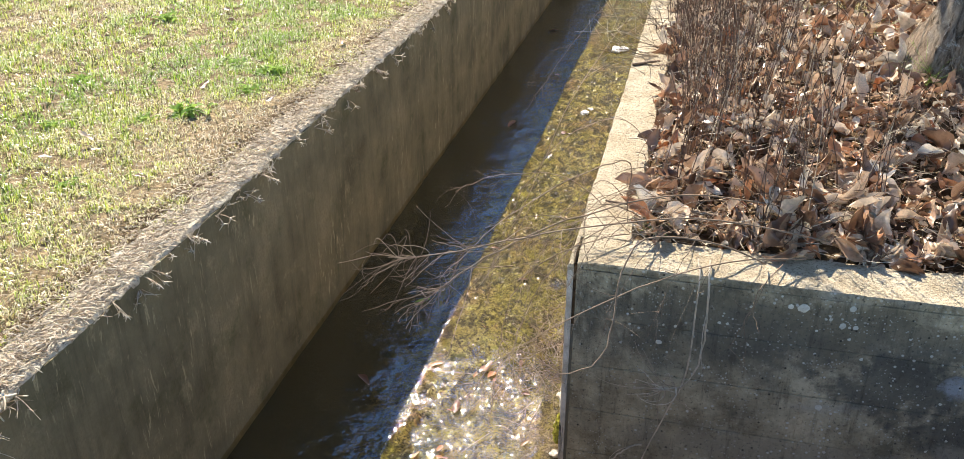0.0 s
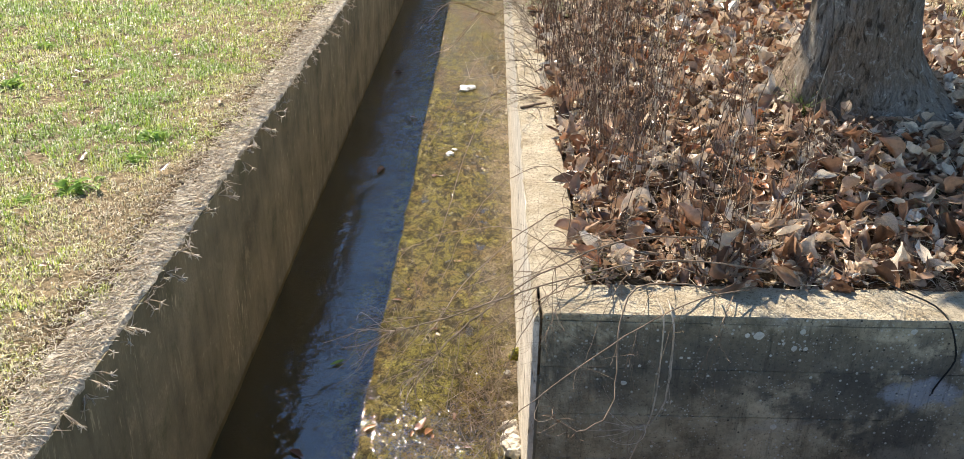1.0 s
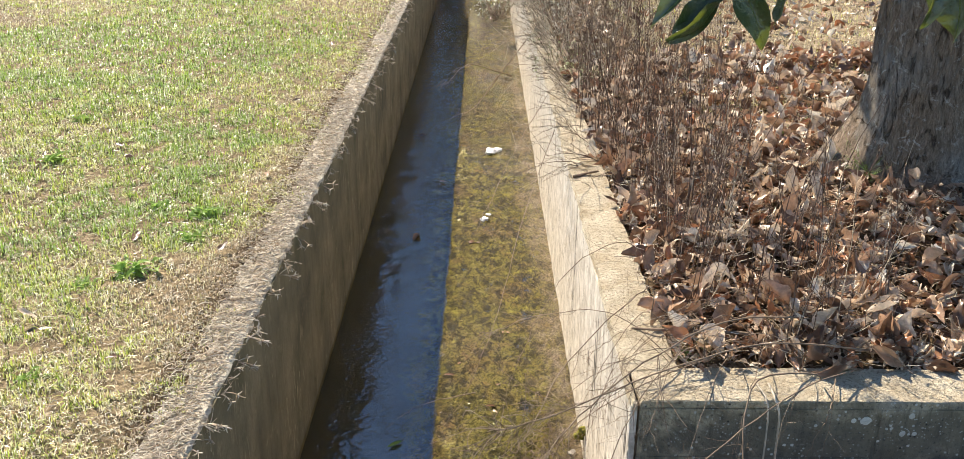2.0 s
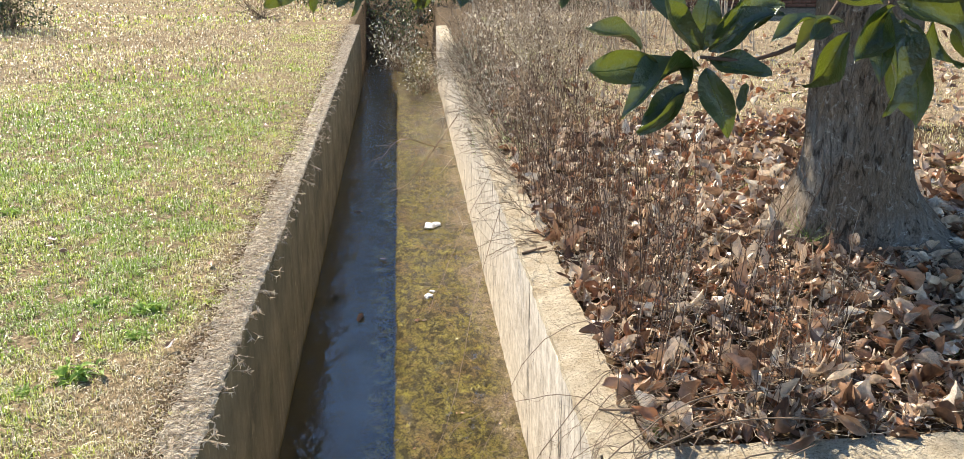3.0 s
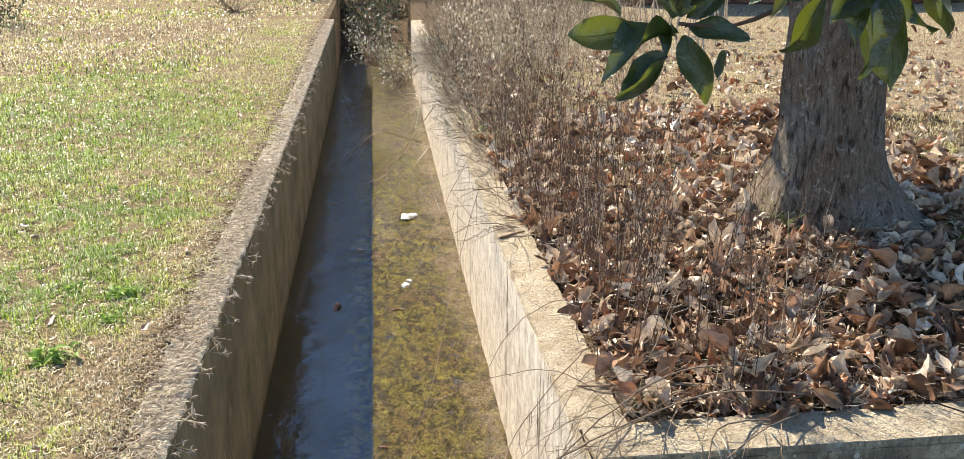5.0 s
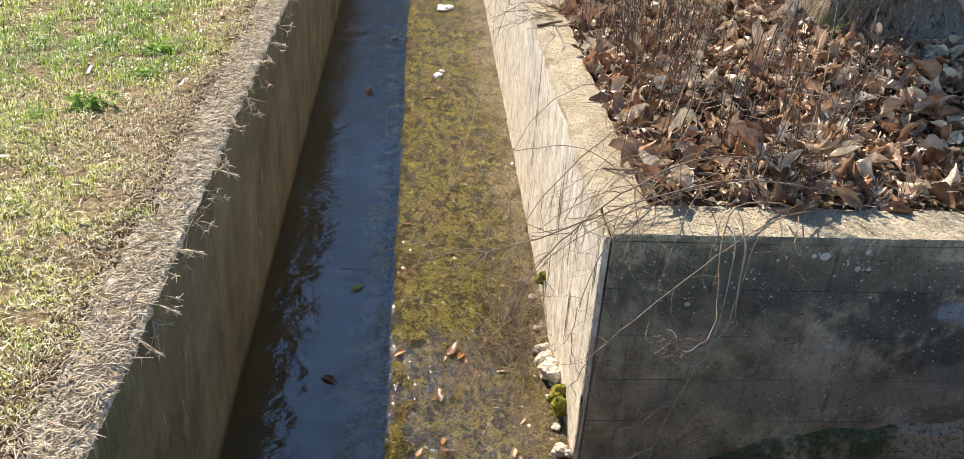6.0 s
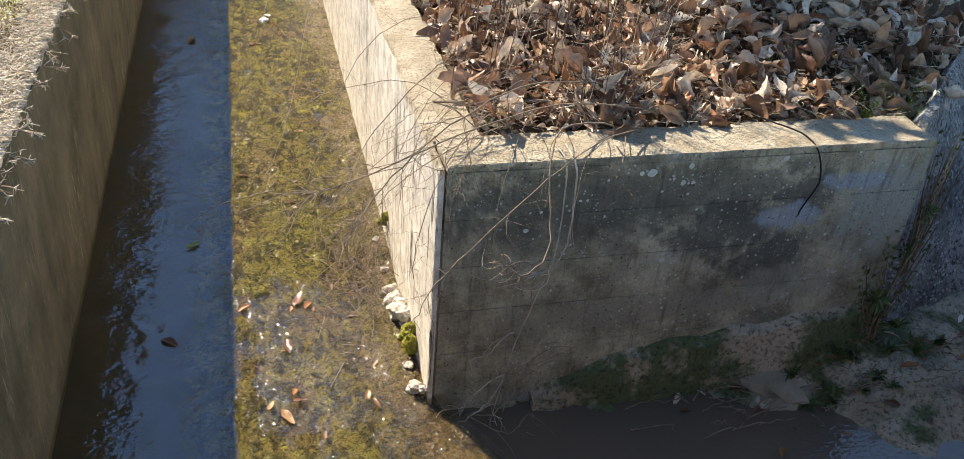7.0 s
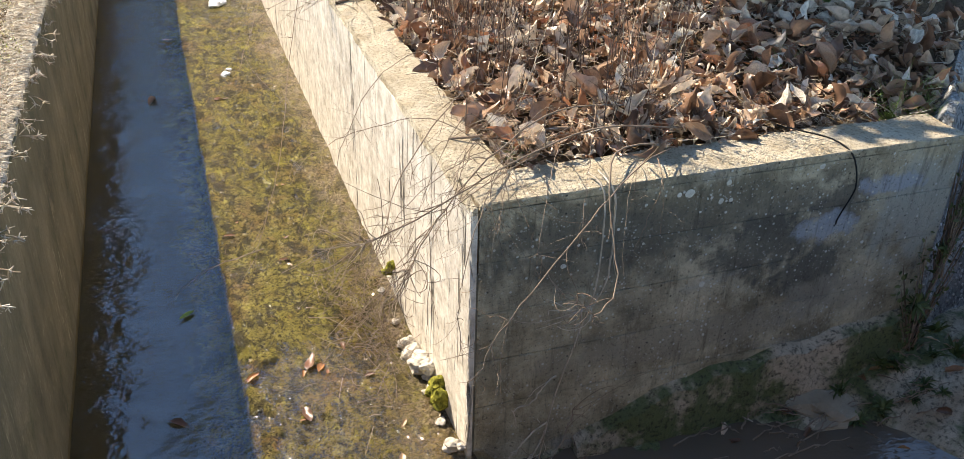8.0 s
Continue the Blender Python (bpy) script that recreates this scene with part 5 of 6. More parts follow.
for k, (x, y, s) in enumerate(((-2.01, 0.93, 1.25), (-1.88, 1.57, 1.1), (-1.85, 1.29, 0.9), (-2.13, 1.67, 0.8), (-2.14, 0.80, 0.7), (-2.93, 2.3, 1.1), (-2.05, 0.1, 0.8), (-2.5, 0.62, 0.8), (-2.75, 1.2, 0.8), (-3.1, 3.1, 0.9), (-2.4, 3.4, 0.7))):
    lawn_weed(pose(x, y, float(lawn_z(np.array(x), np.array(y))) + 0.006, 0, 0, 70 * k) @ Matrix.Scale(s, 4), 38 + 8 * (k % 3), 0.075)
for k in range(46):
    x, y = -1.65 - abs(rng.normal(0, 1.3)), rng.uniform(-0.6, 6.5)
    if k < 5:
        x, y = ((-1.83, 0.2), (-2.3, 0.26), (-2.99, 2.34), (-2.57, 2.4), (-2.62, 2.5))[k]
    m = Matrix(turns(rng, 1, 14, [rng.uniform(0.035, 0.085)])[0].tolist()).to_4x4()
    m.translation = (x, y, float(lawn_z(np.array(x), np.array(y))) + 0.028)
    tagged(piece("fallen_leaf", flat_me[rng.randint(2)], None, m), "small dry fallen leaf lying on the grass", "leaf", "leaves on the lawn")


# ---- dry weeds on the bank ----
def stem_shape(rng, height, lean_by, w, pods):
    """One upright dry stem with short side twigs; and the spots of its seed pods."""
    lines, rad, pod = [], [], []
    a, lean = rng.uniform(0, 2 * np.pi), abs(rng.normal(0, lean_by))
    H = height * rng.uniform(0.6, 1.0)
    s = np.linspace(0, 1, 6)
    b = rng.normal(0, 0.035, 2)
    bend = rng.normal(0, 0.10, 2)
    P = np.stack([b[0] + math.cos(a) * lean * H * s + bend[0] * s ** 2 * H, b[1] + math.sin(a) * lean * H * s + bend[1] * s ** 2 * H, H * s * (1 - 0.1 * lean)], 1)
    P[1:] += rng.normal(0, 0.008, (5, 3))
    lines.append(P)
    rad.append(np.linspace(w, w * 0.4, 6))
    for _ in range(rng.randint(3, 7)):
        t = rng.uniform(0.2, 0.98)
        i = min(4, int(t * 5))
        o = P[i] + (P[i + 1] - P[i]) * (t * 5 - i)
        aa = rng.uniform(0, 2 * np.pi)
        ll = rng.uniform(0.03, 0.13) * (1.15 - t * 0.5) * height / 0.6
        q = np.stack([o + np.array([math.cos(aa) * 0.65, math.sin(aa) * 0.65, 0.75]) * ll * u + np.array([0, 0, -0.25]) * ll * u * u + rng.normal(0, 0.004, 3) * u for u in s])
        lines.append(q)
        rad.append(np.linspace(w * 0.5, w * 0.25, 6))
        if pods:
            pod += [q[u] + rng.normal(0, 0.003, 3) for u in (2, 3, 4, 5) if rng.rand() < 0.32]
    return tubes(lines, rad, 3), pod


def pod_shapes(rng, pod, size=0.0038):
    """Small pointed seed pods at the spots."""
    pod = np.array(pod)
    k = len(pod)
    shape = np.array([(1, 0, 0), (0, 1, 0), (-1, 0, 0), (0, -1, 0), (0, 0, 1.8), (0, 0, -1.8)]) * size
    V = (pod[:, None] + shape[None] * rng.uniform(0.6, 1.4, (k, 1, 1))).reshape(-1, 3)
    tri = np.array([(0, 1, 4), (1, 2, 4), (2, 3, 4), (3, 0, 4), (1, 0, 5), (2, 1, 5), (3, 2, 5), (0, 3, 5)])
    return V, (tri[None] + (np.arange(k) * 6)[:, None, None]).reshape(-1, 3)


rng = np.random.RandomState(61)
models = []
for k in range(8):
    root = tagged(new("dry_weed"), "upright dead brown weed with thin branching stems and seed heads", "weed", "dry weeds on the bank")
    height, pod = rng.uniform(0.75, 1.1), []
    for _ in range(rng.randint(3, 7)):
        shape, p = stem_shape(rng, height, 0.11, 0.0027, True)
        piece("stem", mesh_of("stem", *shape, M["cane" if rng.rand() < 0.2 else "stem"]), root)
        pod += p
    tagged(piece("seed_head", mesh_of("seed_head", *pod_shapes(rng, pod), M["stem"]), root), kind="stuff")
    models.append(root)
places = [(0.72, 0.42), (0.80, 0.95), (0.55, 0.75), (0.30, 0.62), (0.95, 0.62), (0.62, 0.36), (0.45, 1.05)]
places += [(rng.uniform(0.25, 1.05), rng.uniform(0.35, 1.7)) for _ in range(8)]
while len(places) < 94:
    y = 0.55 + 4.4 * rng.rand() ** 0.8
    x = 0.14 + abs(rng.normal(0, 0.26 + 0.10 * y))
    if (x - 1.7) ** 2 + (y - 1.97) ** 2 > 0.5 and x < 2.0 and rng.rand() < (1.0 if x < 0.7 else 0.55):
        places.append((x, y))
for k, (x, y) in enumerate(places):
    z = float(bank_z(np.array(x), np.array(y))) - 0.01
    m = pose(x, y, z, rng.normal(0, 5), rng.normal(0, 5) - (6 if x < 0.4 else 0), rng.uniform(0, 360)) @ Matrix.Scale(rng.uniform(0.75, 1.15), 4)
    if k < 8:
        models[k].matrix_basis = m
    else:
        copy_thing(models[k % 8], m)

# the thicket farther along the bank
rng = np.random.RandomState(62)
chunks, podc = [], []
for k in range(800):
    y = 4.4 + 9.6 * rng.rand() ** 0.6
    x = 0.06 + abs(rng.normal(0, 0.62)) + max(0, y - 5) * 0.42 * rng.rand()
    (v, f), p = stem_shape(rng, rng.uniform(0.45, 0.8) + 0.055 * max(0, y - 4), 0.45, 0.0028, k % 4 == 0)
    o = np.array((x, y, float(bank_z(np.array(x), np.array(y)))))
    chunks.append((v + o, f))
    podc += [q + o for q in p]
tagged(new("thicket", mesh_of("thicket", *joined([c for k, c in enumerate(chunks) if k % 4]), M["cane"])), "tangled thicket of dead grey-brown stems", "thicket", kind="stuff")
tagged(new("dark_thicket", mesh_of("dark_thicket", *joined(chunks[::4]), M["stem"])), "dark dead weed stems standing in the thicket", "thicket", kind="stuff")
tagged(new("thicket_seeds", mesh_of("thicket_seeds", *pod_shapes(rng, podc, 0.006), M["stem"])), "seed heads in the dead thicket", "thicket", kind="stuff")

pts = []
for k in range(1500):
    y = 4.6 + 9.0 * rng.rand() ** 0.7
    x = 0.06 + abs(rng.normal(0, 0.62)) + max(0, y - 6) * 0.22 * rng.rand()
    pts.append((x, y, float(bank_z(np.array(x), np.array(y))) + 0.95 * rng.rand() ** 1.4))
pts = np.array(pts)
v, f = spread([leaf_shape(0.045, 0.018, 0.6, 0.8, 1.2, 3), leaf_shape(0.035, 0.018, 1.0, -0.8, 1.6, 3)], rng.randint(0, 2, len(pts)), turns(rng, len(pts), 110, rng.uniform(0.6, 1.3, len(pts))), pts)
tagged(new("withered_foliage", mesh_of("withered_foliage", v, f, M["straw"], True)), "small withered leaves clinging in the dead thicket", "thicket", kind="stuff")

# fine tangle over the far wall top
lines, rad = [], []
for k in range(1500):
    y = 4.2 + 9.8 * math.sqrt(rng.rand())
    o = np.array((0.05 + abs(rng.normal(0, 0.7)) + max(0, y - 6) * 0.4 * rng.rand(), y, 0.03 + 0.6 * rng.rand() ** 1.5))
    a, e, L = rng.uniform(0, 2 * np.pi), rng.normal(0.2, 0.5), rng.uniform(0.12, 0.4)
    d_ = np.array([math.cos(a) * math.cos(e), math.sin(a) * math.cos(e), math.sin(e)])
    s = np.linspace(0, 1, 5)[:, None]
    lines.append(o + d_ * s * L + rng.normal(0, 0.07, 3) * s * s + rng.normal(0, 0.008, (5, 3)))
    rad.append(np.linspace(0.0024, 0.001, 5))
tagged(new("twig_tangle", mesh_of("twig_tangle", *tubes(lines, rad, 3), M["twig"])), "fine tangle of dry grey twigs on the bank", "twigs", kind="stuff")

# stems that lean out over the wall top
for nm, mt, count, lab in (("overhanging_stems", "stem", 170, "dark dry stems leaning out over the wall top"), ("overhanging_canes", "cane", 280, "pale dry stalks leaning out over the wall top")):
    lines, rad = [], []
    for k in range(count):
        y = 1.9 + 9.0 * rng.rand() ** 0.75
        o = np.array((0.04 + abs(rng.normal(0, 0.14)), y, 0.0))
        a, L = rng.normal(math.pi + 0.35, 0.6), rng.uniform(0.18, 0.5)
        e = rng.uniform(0.1, 1.2)
        d_ = np.array([math.cos(a) * math.cos(e), math.sin(a) * math.cos(e), math.sin(e)])
        s = np.linspace(0, 1, 6)[:, None]
        P = o + d_ * s * L + np.array((0, 0, -0.45)) * s * s * L * rng.uniform(0, 1.3) + rng.normal(0, 0.006, (6, 3)) * s
        lines.append(P)
        rad.append(np.linspace(0.0024, 0.0010, 6))
        for _ in range(4):
            i = rng.randint(2, 6)
            lines.append(P[i] + (d_ + rng.normal(0, 0.7, 3)) * s * L * rng.uniform(0.12, 0.35))
            rad.append(np.linspace(0.0014, 0.0007, 6))
    tagged(new(nm, mesh_of(nm, *tubes(lines, rad, 3), M[mt])), lab, "thicket", kind="stuff")

# tall pale canes near the house
for k in range(26):
    x, y = 2.3 + 2.4 * rng.rand(), rng.uniform(9.5, 12.5)
    H = rng.uniform(1.1, 2.2)
    b = rng.normal(0, 0.14, 2)
    s = np.linspace(0, 1, 7)
    P = np.stack([x + b[0] * s * H + 0.05 * np.sin(s * 4 + k), y + b[1] * s * H, float(bank_z(np.array(x), np.array(y))) - 0.02 + s * H], 1)
    v, f = tubes([P], [np.linspace(0.014, 0.005, 7)], 5)
    tagged(new("cane", mesh_of("cane", v, f, M["cane"], True)), "tall pale dry cane standing in the thicket", "cane", "canes in the thicket")


# ---- brambles over the corner ----
def curve(points, n=24, jitter=0.004):
    P = np.array(points, float)
    t = np.linspace(0, len(P) - 1, n)
    i = np.clip(t.astype(int), 0, len(P) - 2)
    u = (t - i)[:, None]
    prev, nxt = P[np.clip(i - 1, 0, None)], P[np.clip(i + 2, None, len(P) - 1)]
    a, b = P[i], P[i + 1]
    Q = 0.5 * (2 * a + (b - prev) * u + (2 * prev - 5 * a + 4 * b - nxt) * u ** 2 + (3 * a - prev - 3 * b + nxt) * u ** 3)
    return Q + rng.normal(0, jitter, Q.shape) * np.linspace(0, 1, n)[:, None]


def bramble(points, r0, r1, twigs, curl, label, material="twig"):
    """One arching shoot with side twigs and a curly frayed end."""
    root = tagged(new("bramble"), label, "bramble", "bramble shoots at the corner")
    Q = curve(points)
    v, f = tubes([Q], [np.linspace(r0, r1, len(Q))], 5)
    piece("shoot", mesh_of("shoot", v, f, M[material], True), root)
    lines, rad = [], []
    for _ in range(twigs):
        i = rng.randint(6, 23)
        o = Q[i]
        d_ = (Q[i] - Q[i - 1]) / np.linalg.norm(Q[i] - Q[i - 1]) + rng.normal(0, 0.75, 3)
        d_ /= np.linalg.norm(d_)
        L = rng.uniform(0.05, 0.20)
        c = rng.normal(0, 0.4, 3) + np.array((0, 0, -0.2))
        s = np.linspace(0, 1, 8)[:, None]
        lines.append(o + d_ * s * L + c * (s * L) * s * 0.9 + rng.normal(0, 0.0025, (8, 3)) * s)
        rad.append(np.linspace(r1 * 0.8, r1 * 0.35, 8))
        if rng.rand() < 0.6:
            o2, d2 = lines[-1][4], rng.normal(0, 0.6, 3) + d_
            lines.append(o2 + d2 * s * L * 0.4 + rng.normal(0, 0.002, (8, 3)))
            rad.append(np.linspace(r1 * 0.5, r1 * 0.28, 8))
    for _ in range(curl):
        o = Q[-1 - rng.randint(0, 4)]
        d_ = (Q[-1] - Q[-4]) / np.linalg.norm(Q[-1] - Q[-4]) + rng.normal(0, 0.6, 3)
        a0, R_ = rng.uniform(0, 6.28), rng.uniform(0.015, 0.04)
        s = np.linspace(0, 1, 8)
        e1, e2 = rng.normal(0, 1, 3), rng.normal(0, 1, 3)
        lines.append(o + np.outer(s, d_) * rng.uniform(0.03, 0.11) + np.outer(np.sin(s * 4 + a0) - math.sin(a0), e1) * R_ * 0.5 + np.outer(np.cos(s * 4 + a0) - math.cos(a0), e2) * R_ * 0.5)
        rad.append(np.linspace(r1 * 0.7, r1 * 0.35, 8))
    if lines:
        tagged(piece("side_growth", mesh_of("side_growth", *tubes(lines, rad, 4), M[material], True), root), kind="stuff")


rng = np.random.RandomState(71)
LB = "thin grey-brown bramble shoot arching over the wall corner"
bramble([(0.80, 0.45, 0.06), (0.35, 0.20, 0.20), (0.0, -0.10, 0.22), (-0.25, -0.35, 0.17), (-0.39, -0.52, 0.10)], 0.0034, 0.0018, 18, 26, LB)
bramble([(0.85, 0.25, 0.05), (0.40, 0.05, 0.19), (0.0, -0.20, 0.23), (-0.28, -0.38, 0.22), (-0.47, -0.46, 0.20)], 0.0032, 0.0017, 18, 28, LB)
bramble([(0.12, 0.52, 0.03), (0.11, 0.50, 0.17), (-0.05, 0.25, 0.20), (-0.25, 0.0, 0.14), (-0.40, -0.30, 0.05)], 0.0028, 0.0013, 10, 6, LB)
bramble([(0.75, 0.15, 0.03), (0.45, -0.15, 0.14), (0.15, -0.42, 0.13), (-0.10, -0.58, 0.02), (-0.22, -0.62, -0.12)], 0.0026, 0.0012, 9, 6, LB)
bramble([(0.25, 0.30, 0.02), (0.15, 0.10, 0.13), (-0.02, -0.12, 0.10), (-0.14, -0.25, -0.10), (-0.16, -0.30, -0.30)], 0.0022, 0.0011, 10, 10, LB)
bramble([(0.30, 0.25, 0.02), (0.1, 0.02, 0.10), (-0.12, 0.0, -0.02), (-0.25, 0.1, -0.25), (-0.30, 0.15, -0.55)], 0.0022, 0.0010, 14, 12, LB)
bramble([(0.20, 0.9, 0.02), (0.05, 0.8, 0.22), (-0.2, 0.7, 0.12), (-0.4, 0.55, -0.25)], 0.0020, 0.0009, 12, 8, LB)
bramble([(0.62, 0.10, 0.02), (0.45, -0.25, 0.26), (0.25, -0.38, 0.33), (0.185, -0.47, 0.27), (0.175, -0.55, 0.14), (0.15, -0.63, 0.06), (0.06, -0.70, 0.05), (-0.01, -0.73, 0.12)], 0.0030, 0.0016, 1, 13,
        "pale curling vine hanging in front of the end wall")
bramble([(0.68, 0.12, 0.02), (0.60, -0.06, 0.02), (0.58, -0.05, -0.08), (0.53, -0.05, -0.24)], 0.0022, 0.0010, 5, 3, "thin dark vine hanging down the end wall")
bramble([(0.12, -0.10, -1.06), (0.18, -0.22, -0.95), (0.26, -0.20, -0.86), (0.33, -0.14, -0.78)], 0.0035, 0.0016, 6, 3, "forked bare twig lodged at the wall's foot")
bramble([(0.10, -0.12, -1.04), (0.22, -0.30, -0.98), (0.30, -0.28, -0.90)], 0.0030, 0.0014, 6, 3, "forked bare twig lodged at the wall's foot")
bramble([(-0.10, 2.6, 0.15), (-0.30, 1.9, -0.1), (-0.45, 1.5, -0.5), (-0.62, 1.3, -0.9)], 0.0022, 0.0010, 8, 5, "long bare twig trailing over the wall into the channel")
bramble([(0.15, 3.4, 0.35), (-0.1, 2.9, 0.32), (-0.35, 2.3, 0.1), (-0.55, 1.9, -0.2)], 0.0022, 0.0009, 8, 3, "long bare twig leaning out over the channel")

for k in range(14):
    x, y = rng.uniform(0.15, 0.7), rng.uniform(0.15, 0.5)
    a = rng.uniform(-2.7, -1.5) if k % 2 else rng.uniform(-3.4, -2.3)
    L = rng.uniform(0.4, 0.75)
    top_z, end_z = rng.uniform(0.08, 0.22), rng.uniform(-0.25, 0.12)
    bramble([(x, y, 0.02), (x + math.cos(a) * L * 0.35, y + math.sin(a) * L * 0.35, top_z), (x + math.cos(a) * L * 0.75, y + math.sin(a) * L * 0.75, (top_z + end_z) / 2 + 0.03), (x + math.cos(a) * L, y + math.sin(a) * L, end_z)],
            0.0017, 0.0008, 9, 5, LB)

LH = "pale curled root hanging down the shaded block wall"
bramble([(0.44, 0.08, 0.02), (0.44, -0.04, 0.0), (0.45, -0.05, -0.15), (0.44, -0.06, -0.30), (0.40, -0.07, -0.40), (0.33, -0.08, -0.42)], 0.0042, 0.0026, 2, 18, LH, "cane")
bramble([(0.40, 0.08, 0.02), (0.41, -0.04, -0.02), (0.40, -0.05, -0.38), (0.33, -0.06, -0.60), (0.26, -0.07, -0.88), (0.21, -0.10, -1.12)], 0.0034, 0.0024, 5, 8, LH, "cane")
bramble([(0.28, -0.06, -0.70), (0.24, -0.08, -0.70), (0.17, -0.10, -0.76), (0.10, -0.10, -0.78)], 0.0034, 0.0022, 2, 2, LH, "cane")
bramble([(0.255, -0.07, -0.90), (0.18, -0.10, -0.91), (0.12, -0.12, -0.96), (0.08, -0.12, -1.01)], 0.0038, 0.0024, 2, 2, LH, "cane")
bramble([(0.25, -0.075, -0.93), (0.19, -0.11, -1.0), (0.10, -0.14, -1.04), (0.02, -0.15, -1.08)], 0.0036, 0.0022, 3, 3, LH, "cane")

# brush caught at the foot of the pale wall
lines, rad = [], []
for k in range(330):
    o = np.array((-0.20 + rng.normal(0, 0.09), 0.95 + rng.normal(0, 0.28), -1.02 + abs(rng.normal(0, 0.05))))
    a, e, L = rng.uniform(0, 6.28), rng.normal(0.25, 0.35), rng.uniform(0.05, 0.2)
    s = np.linspace(0, 1, 5)[:, None]
    lines.append(o + np.array([math.cos(a) * math.cos(e), math.sin(a) * math.cos(e), math.sin(e)]) * s * L + rng.normal(0, 0.03, 3) * s * s)
    rad.append(np.linspace(0.0015, 0.0006, 5))
tagged(new("brush_tangle", mesh_of("brush_tangle", *tubes(lines, rad, 3), M["twig"])), "tangle of fine dry roots and twigs at the wall's foot", "twigs", kind="stuff")


rng = np.random.RandomState(80)
n = 3600
X, Y = 0.14 + 2.3 * rng.rand(n), 0.2 + 3.4 * rng.rand(n) ** 1.2
ok = ((X - 1.70) ** 2 + (Y - 1.97) ** 2 > 0.25) & (X - Y < 1.82)
X, Y = X[ok], Y[ok]
n = len(X)
a, L, Zb = rng.uniform(0, 2 * np.pi, n), rng.uniform(0.02, 0.13, n), bank_z(X, Y) + rng.uniform(0.02, 0.11, n)
e = rng.normal(0, 0.35, n)
lines = np.stack([np.stack([X + np.cos(a + s * 0.5) * L * s, Y + np.sin(a + s * 0.5) * L * s, Zb + e * L * s], 1) for s in (0, 0.5, 1.0)], 1)
half = n // 2
for nm, mt, sl, lab in (("twig_litter", "stem", slice(0, half), "broken brown twigs strewn over the fallen leaves"), ("straw_litter", "straw", slice(half, n), "dry straw and needles strewn over the fallen leaves")):
    v, f = tubes(lines[sl], np.tile(np.array([0.0016, 0.0015, 0.0008]), (len(lines[sl]), 1)), 3)
    tagged(new(nm, mesh_of(nm, v, f, M[mt])), lab, "litter", kind="stuff")

# ---- tufts, sticks and bits on the bank ----
rng = np.random.RandomState(81)
straw_me = [mesh_of("straw_tuft", *fan(rng, 26, 0.13, 0.5, 0.0012), M["straw"]) for _ in range(3)]
green_me = [mesh_of("grass_clump", *fan(rng, 34, 0.14, 0.4, 0.0012), M["green"]) for _ in range(2)]
for k, (x, y) in enumerate(((1.36, 0.34), (1.55, 0.45), (1.28, 0.5), (1.42, 0.62), (1.7, 0.35), (1.62, 0.62), (1.12, 0.95), (1.9, 0.9), (1.36, 1.42), (1.25, 1.6), (2.1, 1.1), (1.5, 0.3))):
    for j in range(2):
        m = pose(x, y, float(bank_z(np.array(x), np.array(y))) + 0.02, 0, rng.uniform(-50, 0), rng.uniform(0, 360) + 180 * j) @ Matrix.Scale(rng.uniform(0.7, 1.1), 4)
        tagged(piece("straw_tuft", straw_me[rng.randint(3)], None, m), "tuft of dry straw among the fallen leaves", "grass tuft", "straw tufts on the bank")
for k, (x, y, s) in enumerate(((1.39, 1.72, 1.0), (1.34, 1.66, 0.8), (1.85, 0.34, 1.0), (1.95, 0.42, 1.1), (1.62, 0.75, 0.7), (0.22, 0.34, 0.5), (2.2, 1.25, 0.9), (2.25, 1.5, 0.8), (2.0, 0.24, 0.8), (2.08, 0.34, 0.9), (1.92, 0.30, 0.7), (0.9, 3.2, 0.9), (1.25, 2.6, 0.8))):
    for j in range(2):
        m = pose(x, y, float(bank_z(np.array(x), np.array(y))) + 0.02, 0, rng.uniform(-60, -10), rng.uniform(0, 360) + 180 * j) @ Matrix.Scale(s, 4)
        tagged(piece("grass_clump", green_me[rng.randint(2)], None, m), "green grass clump among brown fallen leaves", "grass clump", "green clumps on the bank")
for k in range(34):
    x, y = rng.uniform(0.25, 2.0), rng.uniform(0.28, 2.6)
    if (x - 1.7) ** 2 + (y - 1.97) ** 2 < 0.4 or x - y > 1.8:
        continue
    z = float(bank_z(np.array(x), np.array(y))) + 0.06
    a, L = rng.uniform(0, 6.28), rng.uniform(0.12, 0.4)
    Q = curve([(x, y, z), (x + math.cos(a) * L * 0.5, y + math.sin(a) * L * 0.5, z + 0.02), (x + math.cos(a) * L, y + math.sin(a) * L, z)], 8, 0.006)
    tagged(new("stick", mesh_of("stick", *tubes([Q], [np.linspace(0.005, 0.002, 8) * rng.uniform(0.5, 1.2)], 5), M["twig"], True)), "thin dry stick lying on the fallen leaves", "stick", "sticks on the bank")
Q = curve([(-0.02, 2.19, 0.006), (0.04, 2.22, 0.012), (0.13, 2.25, 0.02)], 6, 0.003)
tagged(new("stick", mesh_of("stick", *tubes([Q], [np.linspace(0.009, 0.006, 6)], 6), M["twig"], True)), "short thick stick lying across the wall top", "stick")
